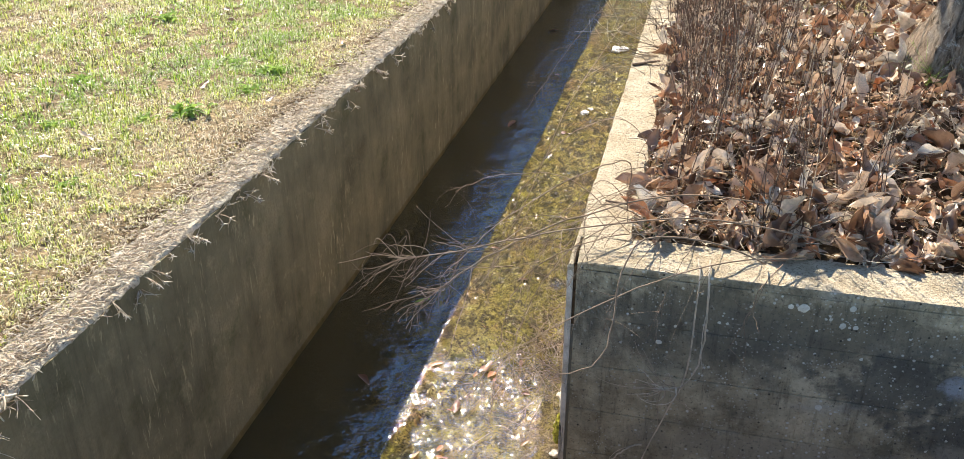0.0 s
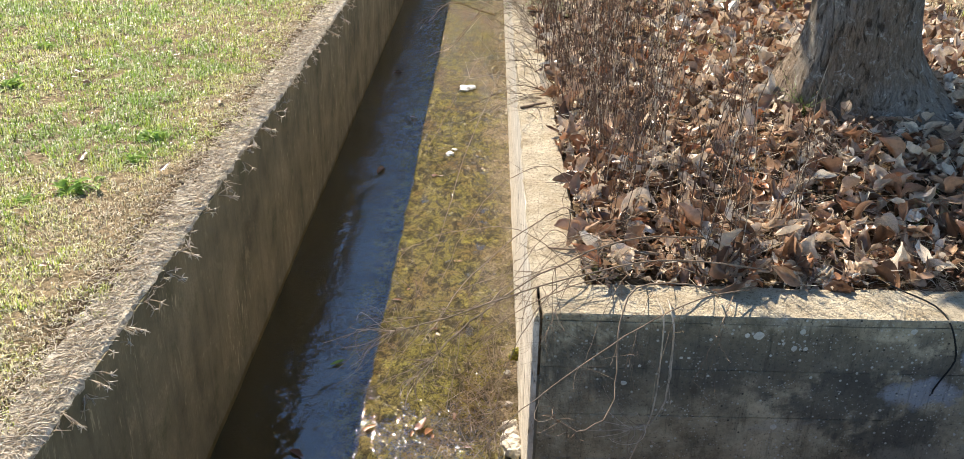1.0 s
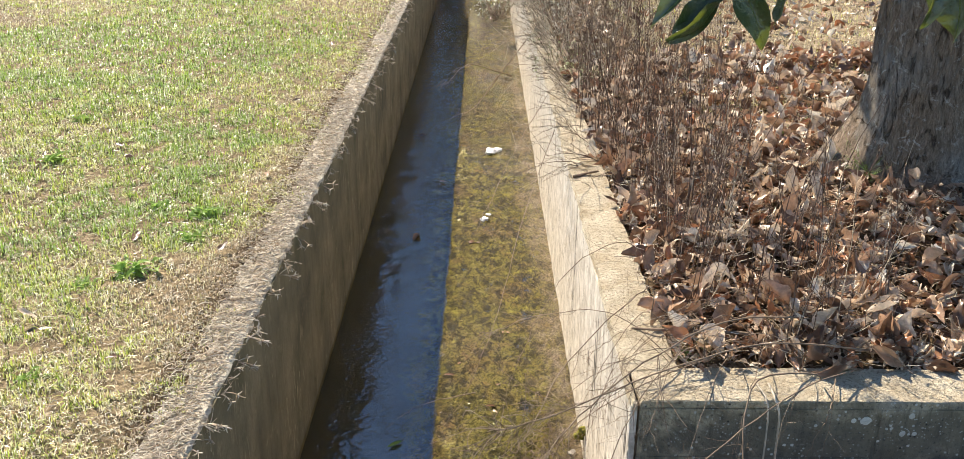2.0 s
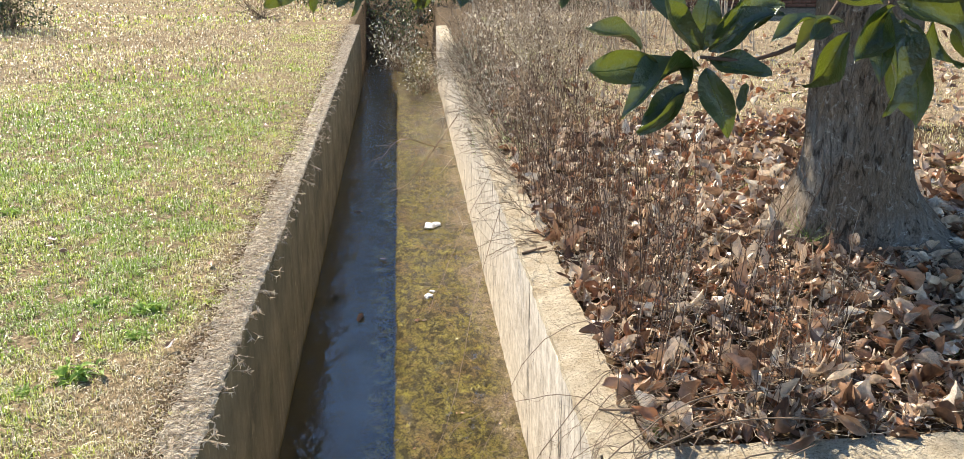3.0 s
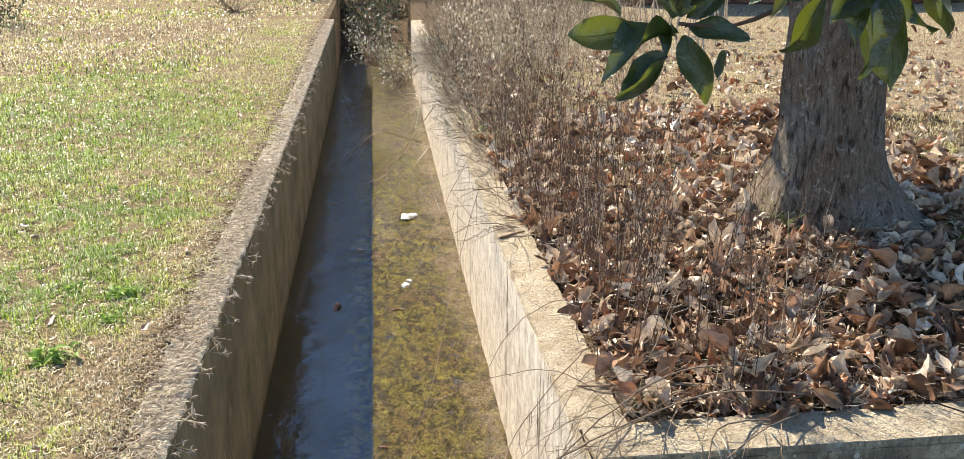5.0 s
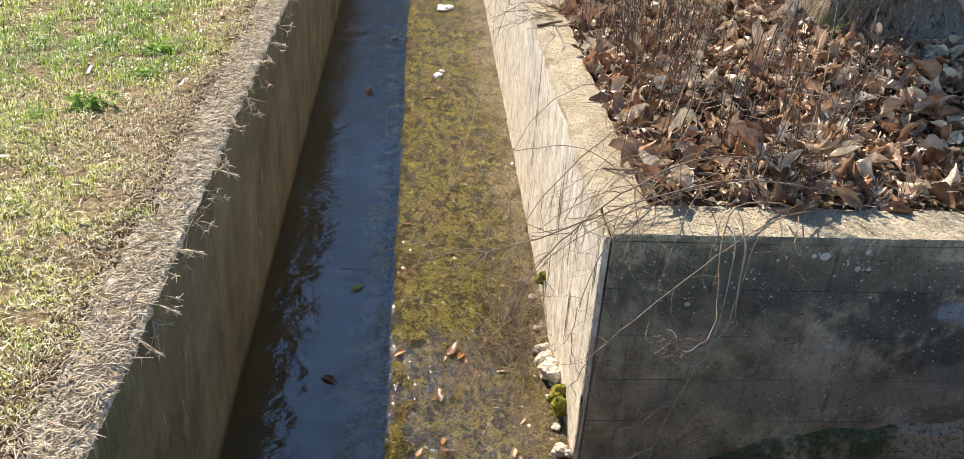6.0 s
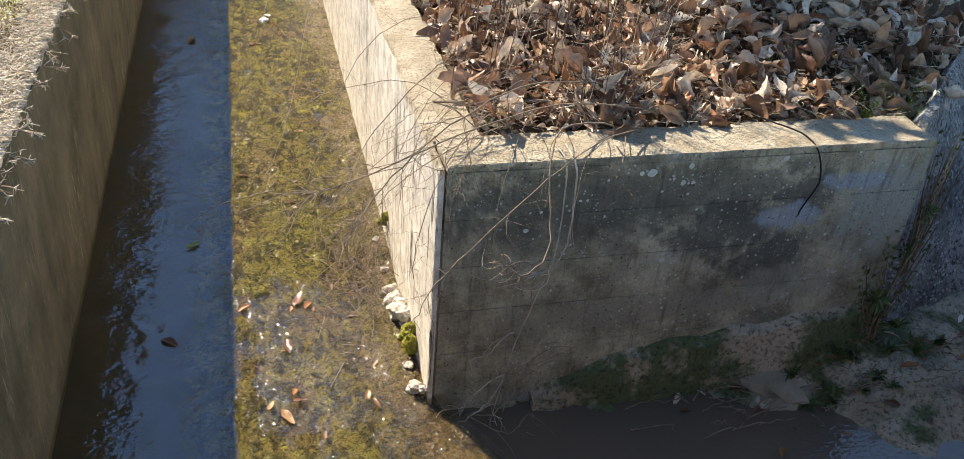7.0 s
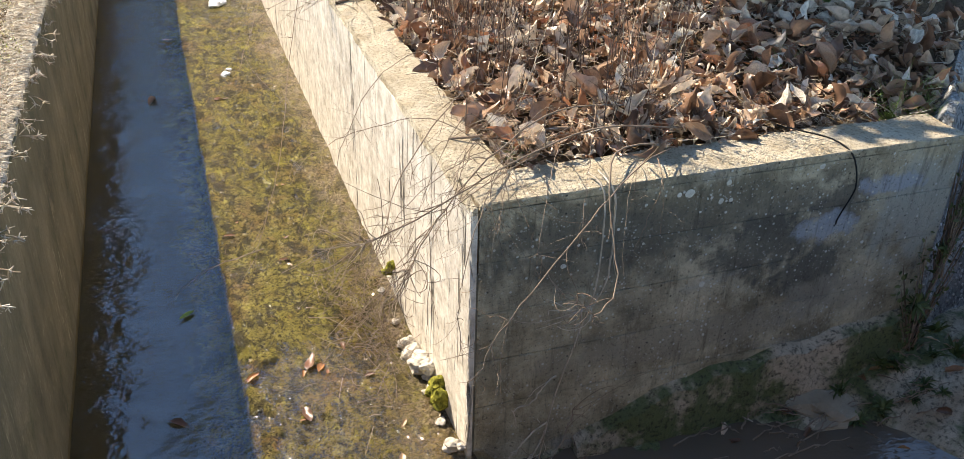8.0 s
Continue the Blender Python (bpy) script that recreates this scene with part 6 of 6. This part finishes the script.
Q = curve([(0.04, 0.47, 0.012), (0.2, 0.42, 0.03), (0.47, 0.36, 0.05)], 8, 0.003)
tagged(new("stick", mesh_of("stick", *tubes([Q], [np.linspace(0.004, 0.007, 8)], 6), M["twig"], True)), "grey stick poking out over the wall top", "stick")
Q = curve([(1.26, 0.26, 0.01), (1.30, 0.19, 0.014), (1.38, 0.08, 0.012), (1.40, -0.012, -0.02), (1.44, -0.012, -0.14), (1.41, -0.01, -0.24), (1.39, -0.008, -0.30)], 26, 0.001)
tagged(new("cable", mesh_of("cable", *tubes([Q], [np.full(26, 0.0032)], 6), M["cable"], True)), "black cable hanging over the block wall", "cable")

# white lichen rosettes on the end wall
def blob(rng, r, flat, n=12):
    bm = bmesh.new()
    bmesh.ops.create_icosphere(bm, subdivisions=2, radius=r)
    off = Vector(rng.uniform(0, 50, 3))
    for v in bm.verts:
        v.co *= 1 + 0.45 * noise.noise(v.co / r * 1.3 + off)
        v.co.y *= flat
    return bm


M["lichen"] = old_concrete("white_lichen", (0.62, 0.61, 0.54), (0.48, 0.48, 0.42), 0.0)
lich = [(0.75, -0.07, 0.017), (0.71, -0.07, 0.009), (0.88, -0.12, 0.011), (0.92, -0.12, 0.008), (0.90, -0.05, 0.011), (0.84, -0.10, 0.006), (1.28, -0.04, 0.011), (1.55, -0.40, 0.008), (0.3, -0.28, 0.010), (0.86, -0.46, 0.012)]
lich += [(rng.uniform(0.3, 1.8), rng.uniform(-0.9, -0.03), rng.uniform(0.002, 0.006)) for _ in range(80)]
for x, z, r in lich:
    bm = blob(rng, r, 0.12)
    bmesh.ops.translate(bm, verts=bm.verts[:], vec=(x, -0.003, z))
    part("lichen", bm, M["lichen"], end_wall, "white lichen rosette")


# ---- things in the channel ----
def lump_mesh(name, rng, r, squash, material):
    bm = bmesh.new()
    bmesh.ops.create_icosphere(bm, subdivisions=3, radius=r)
    off = Vector(rng.uniform(0, 50, 3))
    for v in bm.verts:
        v.co *= 1 + 0.5 * noise.noise(v.co / r * 1.2 + off) + 0.22 * noise.noise(v.co / r * 4 + off)
        v.co.z *= squash
    return from_bmesh(name, bm, material, False)


for x, y, r in ((-0.43, 5.81, 0.058), (-0.37, 5.87, 0.042), (-0.50, 4.10, 0.035), (-0.47, 4.2, 0.022)):
    tagged(new("plastic_bag", lump_mesh("plastic_bag", rng, r, 0.6, M["white"])), "crumpled white plastic scrap caught in the shallow water", "plastic scrap").location = (x, y, WATER_Z + r * 0.3)
float_at = ((-0.63, 3.66, 0.10), (-1.0, 3.82, 0.13), (-0.47, 1.48, 0.09), (-0.43, 1.50, 0.07), (-0.59, 1.06, 0.05), (-0.50, 0.64, 0.10), (-0.46, 0.62, 0.08), (-0.55, 0.42, 0.09), (-0.49, 0.05, 0.06), (-0.59, 0.01, 0.09),
            (-0.25, 0.07, 0.07), (-0.22, -0.04, 0.06), (-0.69, 0.68, 0.08), (-0.66, 1.80, 0.07), (-0.53, 0.12, 0.06), (-0.40, 2.3, 0.06), (-1.1, 6.4, 0.1), (-0.9, 5.0, 0.08), (-1.05, 0.5, 0.09))
float_at += tuple((rng.uniform(-0.7, -0.12), rng.uniform(-0.3, 2.6), rng.uniform(0.025, 0.06)) for _ in range(14))
for x, y, s in float_at:
    m = Matrix(turns(rng, 1, 9, [s])[0].tolist()).to_4x4()
    m.translation = (x, y, WATER_Z + 0.008)
    tagged(piece("fallen_leaf", wet_me[rng.randint(2)], None, m), "orange-brown fallen leaf lying in the shallow channel", "leaf", "leaves in the channel")
m = Matrix(turns(rng, 1, 6, [0.085])[0].tolist()).to_4x4()
m.translation = (-0.91, 1.2, WATER_Z + 0.008)
tagged(piece("green_leaf", mesh_of("green_leaf", *leaf_shape(1.0, 0.3, 0.2, 0.1, 0.2, 6), M["green"], True), None, m), "yellow-green leaf floating on the dark water", "leaf")
rng = np.random.RandomState(91)
bramble([(-0.55, 1.62, -1.02), (-0.72, 1.52, -1.0), (-0.83, 1.45, -0.99), (-0.95, 1.36, -1.01)], 0.0035, 0.0014, 6, 2, "pale bare twig lying in the water")
bramble([(-0.15, 8.9, -1.0), (-0.35, 8.7, -0.9), (-0.7, 8.4, -0.75), (-0.95, 8.2, -0.95)], 0.008, 0.003, 16, 12, "dead branch lying across the channel")
bramble([(0.05, 7.7, -0.2), (-0.3, 7.4, -0.6), (-0.6, 7.2, -0.95), (-0.8, 7.1, -1.02)], 0.006, 0.0025, 14, 8, "dead branch lying across the channel")
for k in range(18):
    y = rng.uniform(0.0, 1.1) ** 1.3
    r = rng.uniform(0.008, 0.03)
    ob = new("stone", lump_mesh("stone", rng, r, 0.7, M["pebble"]))
    ob.location = (RIGHT - 0.01 - abs(rng.normal(0, 0.035)), y, WATER_Z + 0.012 + 0.06 * max(0, rng.normal(0.2, 0.3)) * (y < 0.35))
    tagged(ob, "small pale stone at the foot of the wall", "stone", "stones at the wall's foot")
for x, y, z, r in ((RIGHT - 0.02, 0.28, -0.93, 0.035), (RIGHT - 0.02, 0.24, -0.97, 0.04), (RIGHT - 0.03, 0.31, -0.98, 0.03), (RIGHT - 0.01, 1.05, -0.86, 0.022), (RIGHT - 0.015, 1.1, -0.92, 0.025)):
    tagged(new("moss_cushion", lump_mesh("moss_cushion", rng, r, 1.0, M["moss"])), "yellow-green moss cushion growing on the wall's foot", "moss", "moss cushions").location = (x, y, z)

chunk = lump_mesh("concrete_chunk", rng, 0.16, 0.34, M["tan_rubble"])
tagged(new("concrete_chunk", chunk), "worn tan concrete chunk lying at the pool's edge", "rubble").matrix_basis = pose(1.47, -0.09, -1.12, 8, 0, 20)
for x, y, z, r in ((RIGHT - 0.03, 0.50, -0.99, 0.055), (RIGHT - 0.035, 0.60, -1.02, 0.05), (RIGHT - 0.02, 0.42, -0.95, 0.035), (RIGHT - 0.03, 0.68, -1.02, 0.03)):
    tagged(new("mortar_lump", lump_mesh("mortar_lump", rng, r, 0.8, M["white_mortar"])), "white crumbling mortar lump at the foot of the wall", "mortar", "mortar at the wall's foot").location = (x, y, z)

# debris and greenery at the silt bank
for k in range(22):
    x, y = rng.uniform(0.6, 2.3), rng.uniform(-0.35, -0.05)
    z = max(float(silt_z(np.array(x), np.array(y))), POOL_Z) + 0.012
    a, L = rng.normal(0.2, 0.5), rng.uniform(0.1, 0.35)
    Q = curve([(x, y, z), (x + math.cos(a) * L * 0.5, y + math.sin(a) * L * 0.5 * 0.4, z + 0.03), (x + math.cos(a) * L, y + math.sin(a) * L * 0.4, z + 0.04)], 8, 0.008)
    tagged(new("stick", mesh_of("stick", *tubes([Q], [np.linspace(0.004, 0.0015, 8)], 5), M["twig"], True)), "thin dead twig on the damp silt", "stick", "twigs on the silt")
creep_me = [mesh_of("creeping_weed", *rosette_plant(70 + k, 26, 0.09), M["creeper"], True) for k in range(3)]
for k, (x, y, z, s) in enumerate(((1.86, -0.06, -0.72, 0.8), (1.95, -0.02, -0.5, 0.6), (1.7, -0.12, -0.95, 0.8), (1.98, -0.1, -0.85, 0.9), (1.5, -0.16, -1.0, 0.7), (2.1, -0.12, -0.98, 0.8), (1.97, -0.04, -0.3, 0.5))):
    ob = piece("creeping_weed", creep_me[k % 3], None, pose(x, y, z, 50, 0, 60 * k) @ Matrix.Scale(s, 4))
    tagged(ob, "dark green creeping weed at the wall's damp foot", "weed", "weeds at the wall's foot")
for x, y, s in ((1.78, -0.13, 0.11), (2.05, -0.22, 0.09), (1.9, -0.35, 0.1), (2.2, -0.1, 0.08), (1.35, -0.2, 0.06), (1.6, -0.4, 0.05)):
    m = Matrix(turns(rng, 1, 15, [s])[0].tolist()).to_4x4()
    m.translation = (x, y, max(float(silt_z(np.array(x), np.array(y))), POOL_Z) + 0.02)
    tagged(piece("fallen_leaf", wet_me[rng.randint(2)], None, m), "brown fallen leaf on the damp silt", "leaf", "leaves on the silt")


# ---- debris heap and vines at the wall's damp end ----
rng = np.random.RandomState(93)
for k in range(46):
    x, y = rng.uniform(0.95, 2.35), rng.uniform(-0.30, 0.0)
    z = max(float(silt_z(np.array(x), np.array(y))), POOL_Z) + 0.015
    a, L, up = rng.uniform(0, 6.28), rng.uniform(0.05, 0.2), rng.uniform(0.0, 0.07)
    Q = curve([(x, y, z), (x + math.cos(a) * L * 0.5, y - abs(math.sin(a)) * L * 0.3, z + up * 0.7), (x + math.cos(a) * L, y - abs(math.sin(a)) * L * 0.5, z + up)], 8, 0.008)
    tagged(new("stick", mesh_of("stick", *tubes([Q], [np.linspace(0.0036, 0.0014, 8)], 5), M["twig"], True)), "thin dead twig in the debris on the silt", "stick", "twigs on the silt")
for k in range(30):
    x, y = rng.uniform(0.9, 2.9), rng.uniform(-0.45, 0.0)
    m = Matrix(turns(rng, 1, 22, [rng.uniform(0.03, 0.085)])[0].tolist()).to_4x4()
    m.translation = (x, y, max(float(silt_z(np.array(x), np.array(y))), POOL_Z) + 0.018)
    tagged(piece("fallen_leaf", (wet_me + flat_me)[rng.randint(4)], None, m), "brown fallen leaf on the damp silt", "leaf", "leaves on the silt")
creep_at = [(rng.uniform(1.5, 2.8), rng.uniform(-0.30, -0.05)) for _ in range(16)]
for k, (x, y) in enumerate(creep_at):
    z = max(float(silt_z(np.array(x), np.array(y))), POOL_Z) + 0.004
    tagged(piece("creeping_weed", creep_me[k % 3], None, pose(x, y, z, 15, 0, 50 * k) @ Matrix.Scale(rng.uniform(0.4, 0.8), 4)), "dark green creeping weed at the wall's damp foot", "weed", "weeds at the wall's foot")


# ---- shrubs along the far channel ----
def leafy(rng, centre, size, twigs, leaves, leaf, material, name, label, category):
    """A loose shrub: many bent twigs from its foot and small leaves along them."""
    root = tagged(new(name), label, category)
    c, size = np.array(centre, float), np.array(size, float)
    lines, rad, pts = [], [], []
    for _ in range(twigs):
        tip = c + rng.uniform(-1, 1, 3) * size
        foot = c + np.array((rng.normal(0, 0.1) * size[0], rng.normal(0, 0.1) * size[1], -size[2]))
        s = np.linspace(0, 1, 7)[:, None]
        mid = (foot + tip) / 2 + rng.normal(0, 0.18, 3) * size
        P = foot * (1 - s) ** 2 + 2 * mid * s * (1 - s) + tip * s ** 2
        lines.append(P)
        rad.append(np.linspace(0.006, 0.002, 7))
        for _ in range(leaves):
            pts.append(P[rng.randint(3, 7)] + rng.normal(0, 0.07, 3) * np.minimum(size, 1))
    tagged(piece("branchwork", mesh_of("branchwork", *tubes(lines, rad, 3), M["twig"]), root), kind="stuff")
    if leaves:
        pts = np.array(pts)
        shapes = [leaf_shape(leaf, leaf * 0.42, 0.2, -0.3, 0.3, 3), leaf_shape(leaf * 0.8, leaf * 0.4, 0.3, 0.2, -0.3, 3)]
        R = turns(rng, len(pts), 60, rng.uniform(0.7, 1.2, len(pts)))
        tagged(piece("foliage", mesh_of("foliage", *spread(shapes, rng.randint(0, 2, len(pts)), R, pts), material, True), root), kind="stuff")
    return root


rng = np.random.RandomState(95)
leafy(rng, (-0.72, 13.2, -0.20), (0.60, 0.9, 0.42), 60, 9, 0.06, M["pale_shrub"], "shrub", "pale glossy small-leaved shrub overhanging the channel", "shrub")
leafy(rng, (-0.30, 11.2, -0.36), (0.40, 0.6, 0.32), 40, 8, 0.055, M["pale_shrub"], "shrub", "pale glossy small-leaved shrub overhanging the channel", "shrub")
leafy(rng, (1.90, -0.06, -0.62), (0.13, 0.05, 0.32), 26, 9, 0.032, M["creeper"], "creeping_vine", "small-leaved dark green vine climbing the wall's end", "vine")
leafy(rng, (2.02, 0.02, -0.30), (0.07, 0.06, 0.36), 20, 5, 0.028, M["creeper"], "creeping_vine", "thin dead vine with few leaves in the wall corner", "vine")
leafy(rng, (-0.75, 15.2, -0.15), (0.55, 0.8, 0.5), 50, 12, 0.08, M["shrub"], "shrub", "dark leafy shrub at the channel's far end", "shrub")
for x, y, z, sx, sz, mt, lab in ((0.10, 5.4, -0.02, 0.20, 0.16, "pale_weed", "pale green small-leaved weed spilling over the wall"), (0.30, 4.6, 0.08, 0.24, 0.14, "pale_weed", "pale green small-leaved weed on the wall top"),
                                 (0.14, 6.7, 0.06, 0.24, 0.20, "pale_shrub", "pale withered weed spilling over the wall"), (0.20, 8.1, 0.12, 0.30, 0.24, "pale_shrub", "pale withered weed spilling over the wall"), (0.24, 9.6, 0.15, 0.34, 0.28, "pale_shrub", "pale withered weed spilling over the wall")):
    leafy(rng, (x, y, z), (sx, 0.6, sz), 70, 9, 0.026 + 0.003 * max(0, y - 5), M[mt], "hanging_weed", lab, "weed")
leafy(rng, (-3.4, 15.9, 0.42), (0.75, 0.4, 0.42), 46, 0, 0.05, M["shrub"], "bare_shrub", "leafless dark shrub standing on the lawn", "shrub")
for k in range(9):
    leafy(rng, (-2.4 + 1.1 * k, 19.5 + 1.2 * math.sin(k * 2.1), 0.55), (0.9, 0.9, 0.95), 60, 22, 0.09, M["shrub"], "hedge_shrub", "dark dense evergreen shrub in a hedge row", "shrub")

leafy(rng, (-7.5, 14.6, 0.9), (0.75, 0.75, 0.95), 70, 26, 0.08, M["shrub"], "evergreen_shrub", "dark dense evergreen shrub standing on the lawn", "shrub")

# young tree with a few leaves, far on the lawn
young = tagged(new("young_tree"), "thin young tree with sparse pale leaves on the lawn", "tree")
Q = curve([(-10.7, 26.1, -0.05), (-10.72, 26.1, 0.8), (-10.65, 26.1, 1.8), (-10.7, 26.1, 2.6)], 12, 0.01)
piece("trunk", mesh_of("trunk", *tubes([Q], [np.linspace(0.05, 0.02, 12)], 8), M["bark"], True), young)
lines, rad, pts = [], [], []
for k in range(26):
    a, z0, L = rng.uniform(0, 6.28), rng.uniform(0.7, 2.5), rng.uniform(0.4, 0.95)
    s = np.linspace(0, 1, 6)[:, None]
    P = np.array((-10.7, 26.1, z0)) + np.array((math.cos(a), math.sin(a), 0.35)) * s * L + rng.normal(0, 0.1, 3) * s * s
    lines.append(P)
    rad.append(np.linspace(0.012, 0.004, 6))
    pts += [P[rng.randint(2, 6)] + rng.normal(0, 0.08, 3) for _ in range(12)]
tagged(piece("branchwork", mesh_of("branchwork", *tubes(lines, rad, 4), M["twig"]), young), kind="stuff")
pts = np.array(pts)
tagged(piece("foliage", mesh_of("foliage", *spread([leaf_shape(0.11, 0.05, 0.2, -0.2, 0.2, 3)], np.zeros(len(pts), int), turns(rng, len(pts), 60, np.ones(len(pts))), pts), M["straw"], True), young), kind="stuff")

# ---- fence and house beyond ----
fence = tagged(new("fence"), "weathered dark wooden board fence behind the lawn", "fence")
fence.location = (0, 30, 0)
board_me = [from_bmesh("board", box((-0.07, -0.012, -0.1), (0.07, 0.012, h), 0.004), M["fence"]) for h in (1.78, 1.82, 1.85)]
x = -30.0
while x < 4.0:
    piece("board", board_me[rng.randint(3)], fence, pose(x, rng.normal(0, 0.006), 0, 0, rng.normal(0, 0.4), 0))
    x += 0.14 + rng.choice([0.002, 0.004, 0.012])
for z in (0.4, 1.4):
    part("rail", box((-30.1, 0.02, z), (4.1, 0.06, z + 0.09), 0.004), M["fence"], fence)
for k in range(14):
    part("post", box((-30 + 2.5 * k, 0.02, -0.2), (-29.9 + 2.5 * k, 0.12, 1.75), 0.006), M["fence"], fence)

house = tagged(new("house"), "low house with red-brown brick base and white siding", "house")
house.location = (0, 17, 0)
part("base_wall", box((4.2, 0.06, -0.4), (18, 6, 0.72)), M["mortar"], house, "mortar behind the bricks")
for k in range(9):
    part("siding_board", box((4.15, -0.03 - 0.006 * (k % 2), 0.72 + 0.19 * k), (18, 5.9, 0.72 + 0.19 * (k + 1) + 0.012), 0.006), M["siding"], house)
bv, bf = [], []
one = np.array([(x, y, z) for x in (0, 0.2) for y in (0, 0.08) for z in (0, 0.062)])
quads = np.array([(0, 1, 3, 2), (4, 6, 7, 5), (0, 4, 5, 1), (2, 3, 7, 6), (0, 2, 6, 4), (1, 5, 7, 3)])
bricks = [(one + np.array((4.2 + 0.21 * c + (0.105 if r % 2 else 0), rng.uniform(-0.004, 0.004), -0.36 + 0.072 * r)), quads) for r in range(15) for c in range(64)]
tagged(piece("brickwork", mesh_of("brickwork", *joined(bricks), M["brick"]), house, None, "red-brown brick courses"), kind="stuff")
roof = bmesh.new()
vs = [roof.verts.new(p) for p in ((3.7, -0.5, 2.4), (18.5, -0.5, 2.4), (18.5, 3, 4.2), (3.7, 3, 4.2), (18.5, 6.5, 2.4), (3.7, 6.5, 2.4))]
roof.faces.new((vs[0], vs[1], vs[2], vs[3]))
roof.faces.new((vs[3], vs[2], vs[4], vs[5]))
part("roof", roof, M["fence"], house, "dark shingled roof")

# tall trees far beyond the fence, out of view, added to darken what the water mirrors
rng = np.random.RandomState(97)
M["far_leaf"] = tinted("far_tree_leaf", [(0.0, (0.03, 0.045, 0.018)), (0.6, (0.06, 0.075, 0.03)), (1.0, (0.11, 0.11, 0.05))], 0.6, 0.3, 0.15, 4.0)
far_leaf = [leaf_shape(0.7, 0.36, 0.2, -0.2, 0.3, 2), leaf_shape(0.55, 0.3, 0.3, 0.2, -0.3, 2)]


def tall_tree(x, y, high, wide):
    """A tall woodland tree: tapered trunk, limbs, and a loose crown of leaf sprays."""
    root = tagged(new("tall_tree"), "unseen tall dark green tree beyond the fence, added for the water's reflection", "tree", "trees beyond the fence")
    root.location = (x, y, 0)
    line = np.stack([0.3 * np.sin(np.linspace(0, 2, 12) + x), 0.2 * np.cos(np.linspace(0, 3, 12) + x), np.linspace(-0.2, high * 0.93, 12)], 1)
    piece("trunk", mesh_of("trunk", *tubes([line], [np.linspace(0.42, 0.07, 12)], 9), M["bark"], True), root)
    spots = []
    for _ in range(38):
        u = rng.uniform(0.12, 0.98)
        o = np.array((line[int(u * 11)][0], line[int(u * 11)][1], high * 0.93 * u))
        a = rng.uniform(0, 2 * np.pi)
        reach = wide * (0.35 + 0.65 * math.sin(math.pi * min(1.0, u + 0.12))) * rng.uniform(0.6, 1.1)
        tip = o + np.array((math.cos(a) * reach, math.sin(a) * reach, reach * rng.uniform(0.05, 0.5)))
        piece("limb", mesh_of("limb", *limb([o, (o + tip) / 2 + rng.normal(0, 0.2, 3), tip], 0.11, 0.03, 5), M["bark"], True), root)
        s = rng.uniform(0.3, 1.05, 90)[:, None]
        spots.append(o + (tip - o) * s + rng.normal(0, 0.62, (90, 3)))
    spots = np.concatenate(spots)
    R = turns(rng, len(spots), 50, rng.uniform(0.7, 1.3, len(spots)))
    tagged(piece("crown", mesh_of("crown", *spread(far_leaf, rng.randint(0, 2, len(spots)), R, spots), M["far_leaf"], True), root), kind="stuff")
    return root


stand = [tall_tree(-34.0, 69.0, 31.0, 5.2), tall_tree(-27.5, 66.0, 34.0, 5.6), tall_tree(-21.0, 70.0, 29.0, 5.4)]
for k in range(11):
    copy_thing(stand[k % 3], pose(-15.5 + 5.6 * k + rng.normal(0, 0.8), 67.0 + rng.normal(0, 2.5), 0, 0, 0, rng.uniform(0, 360)))

# dry yard behind the tree
M["yard"] = soil_material("dry_tan_yard", (0.45, 0.36, 0.245), (0.22, 0.165, 0.105), 9.0)
setting("yard", mesh_of("yard", *grid(np.concatenate([np.arange(1.3, 6, 0.15), np.arange(6, 16, 0.6)]), np.concatenate([np.arange(3.3, 10, 0.12), np.arange(10, 17, 0.5)]), lambda X, Y: bank_z(X, Y) + 0.012 - 0.10 * smooth((4.9 + 0.9 * lumps(X, Y, 0.9, 55, 3) - Y) / 0.8)), M["yard"], True), None, "bare tan yard with thin dry grass", "ground")
rng = np.random.RandomState(99)
n = 90000
X, Y = 0.9 + 10 * rng.rand(n) ** 1.5, 3.0 + 12.5 * rng.rand(n) ** 1.4
tint = np.clip(0.22 + 0.2 * waves(X, Y, 2.0, 77, 2) + rng.normal(0, 0.18, n), 0, 1)
v, f, t = blades(rng, np.stack([X, Y, bank_z(X, Y) + 0.003], 1), rng.uniform(0.03, 0.07, n), 0.007 * rng.uniform(0.7, 1.3, n), 1.0, tint)
yard_me = mesh_of("yard_grass", v, f, M["grass"])
att = yard_me.attributes.new("tint", "FLOAT", "POINT")
att.data.foreach_set("value", t.astype(np.float32))
tagged(new("yard_grass", yard_me), "sparse dry tan grass in the yard", "grass", kind="stuff")
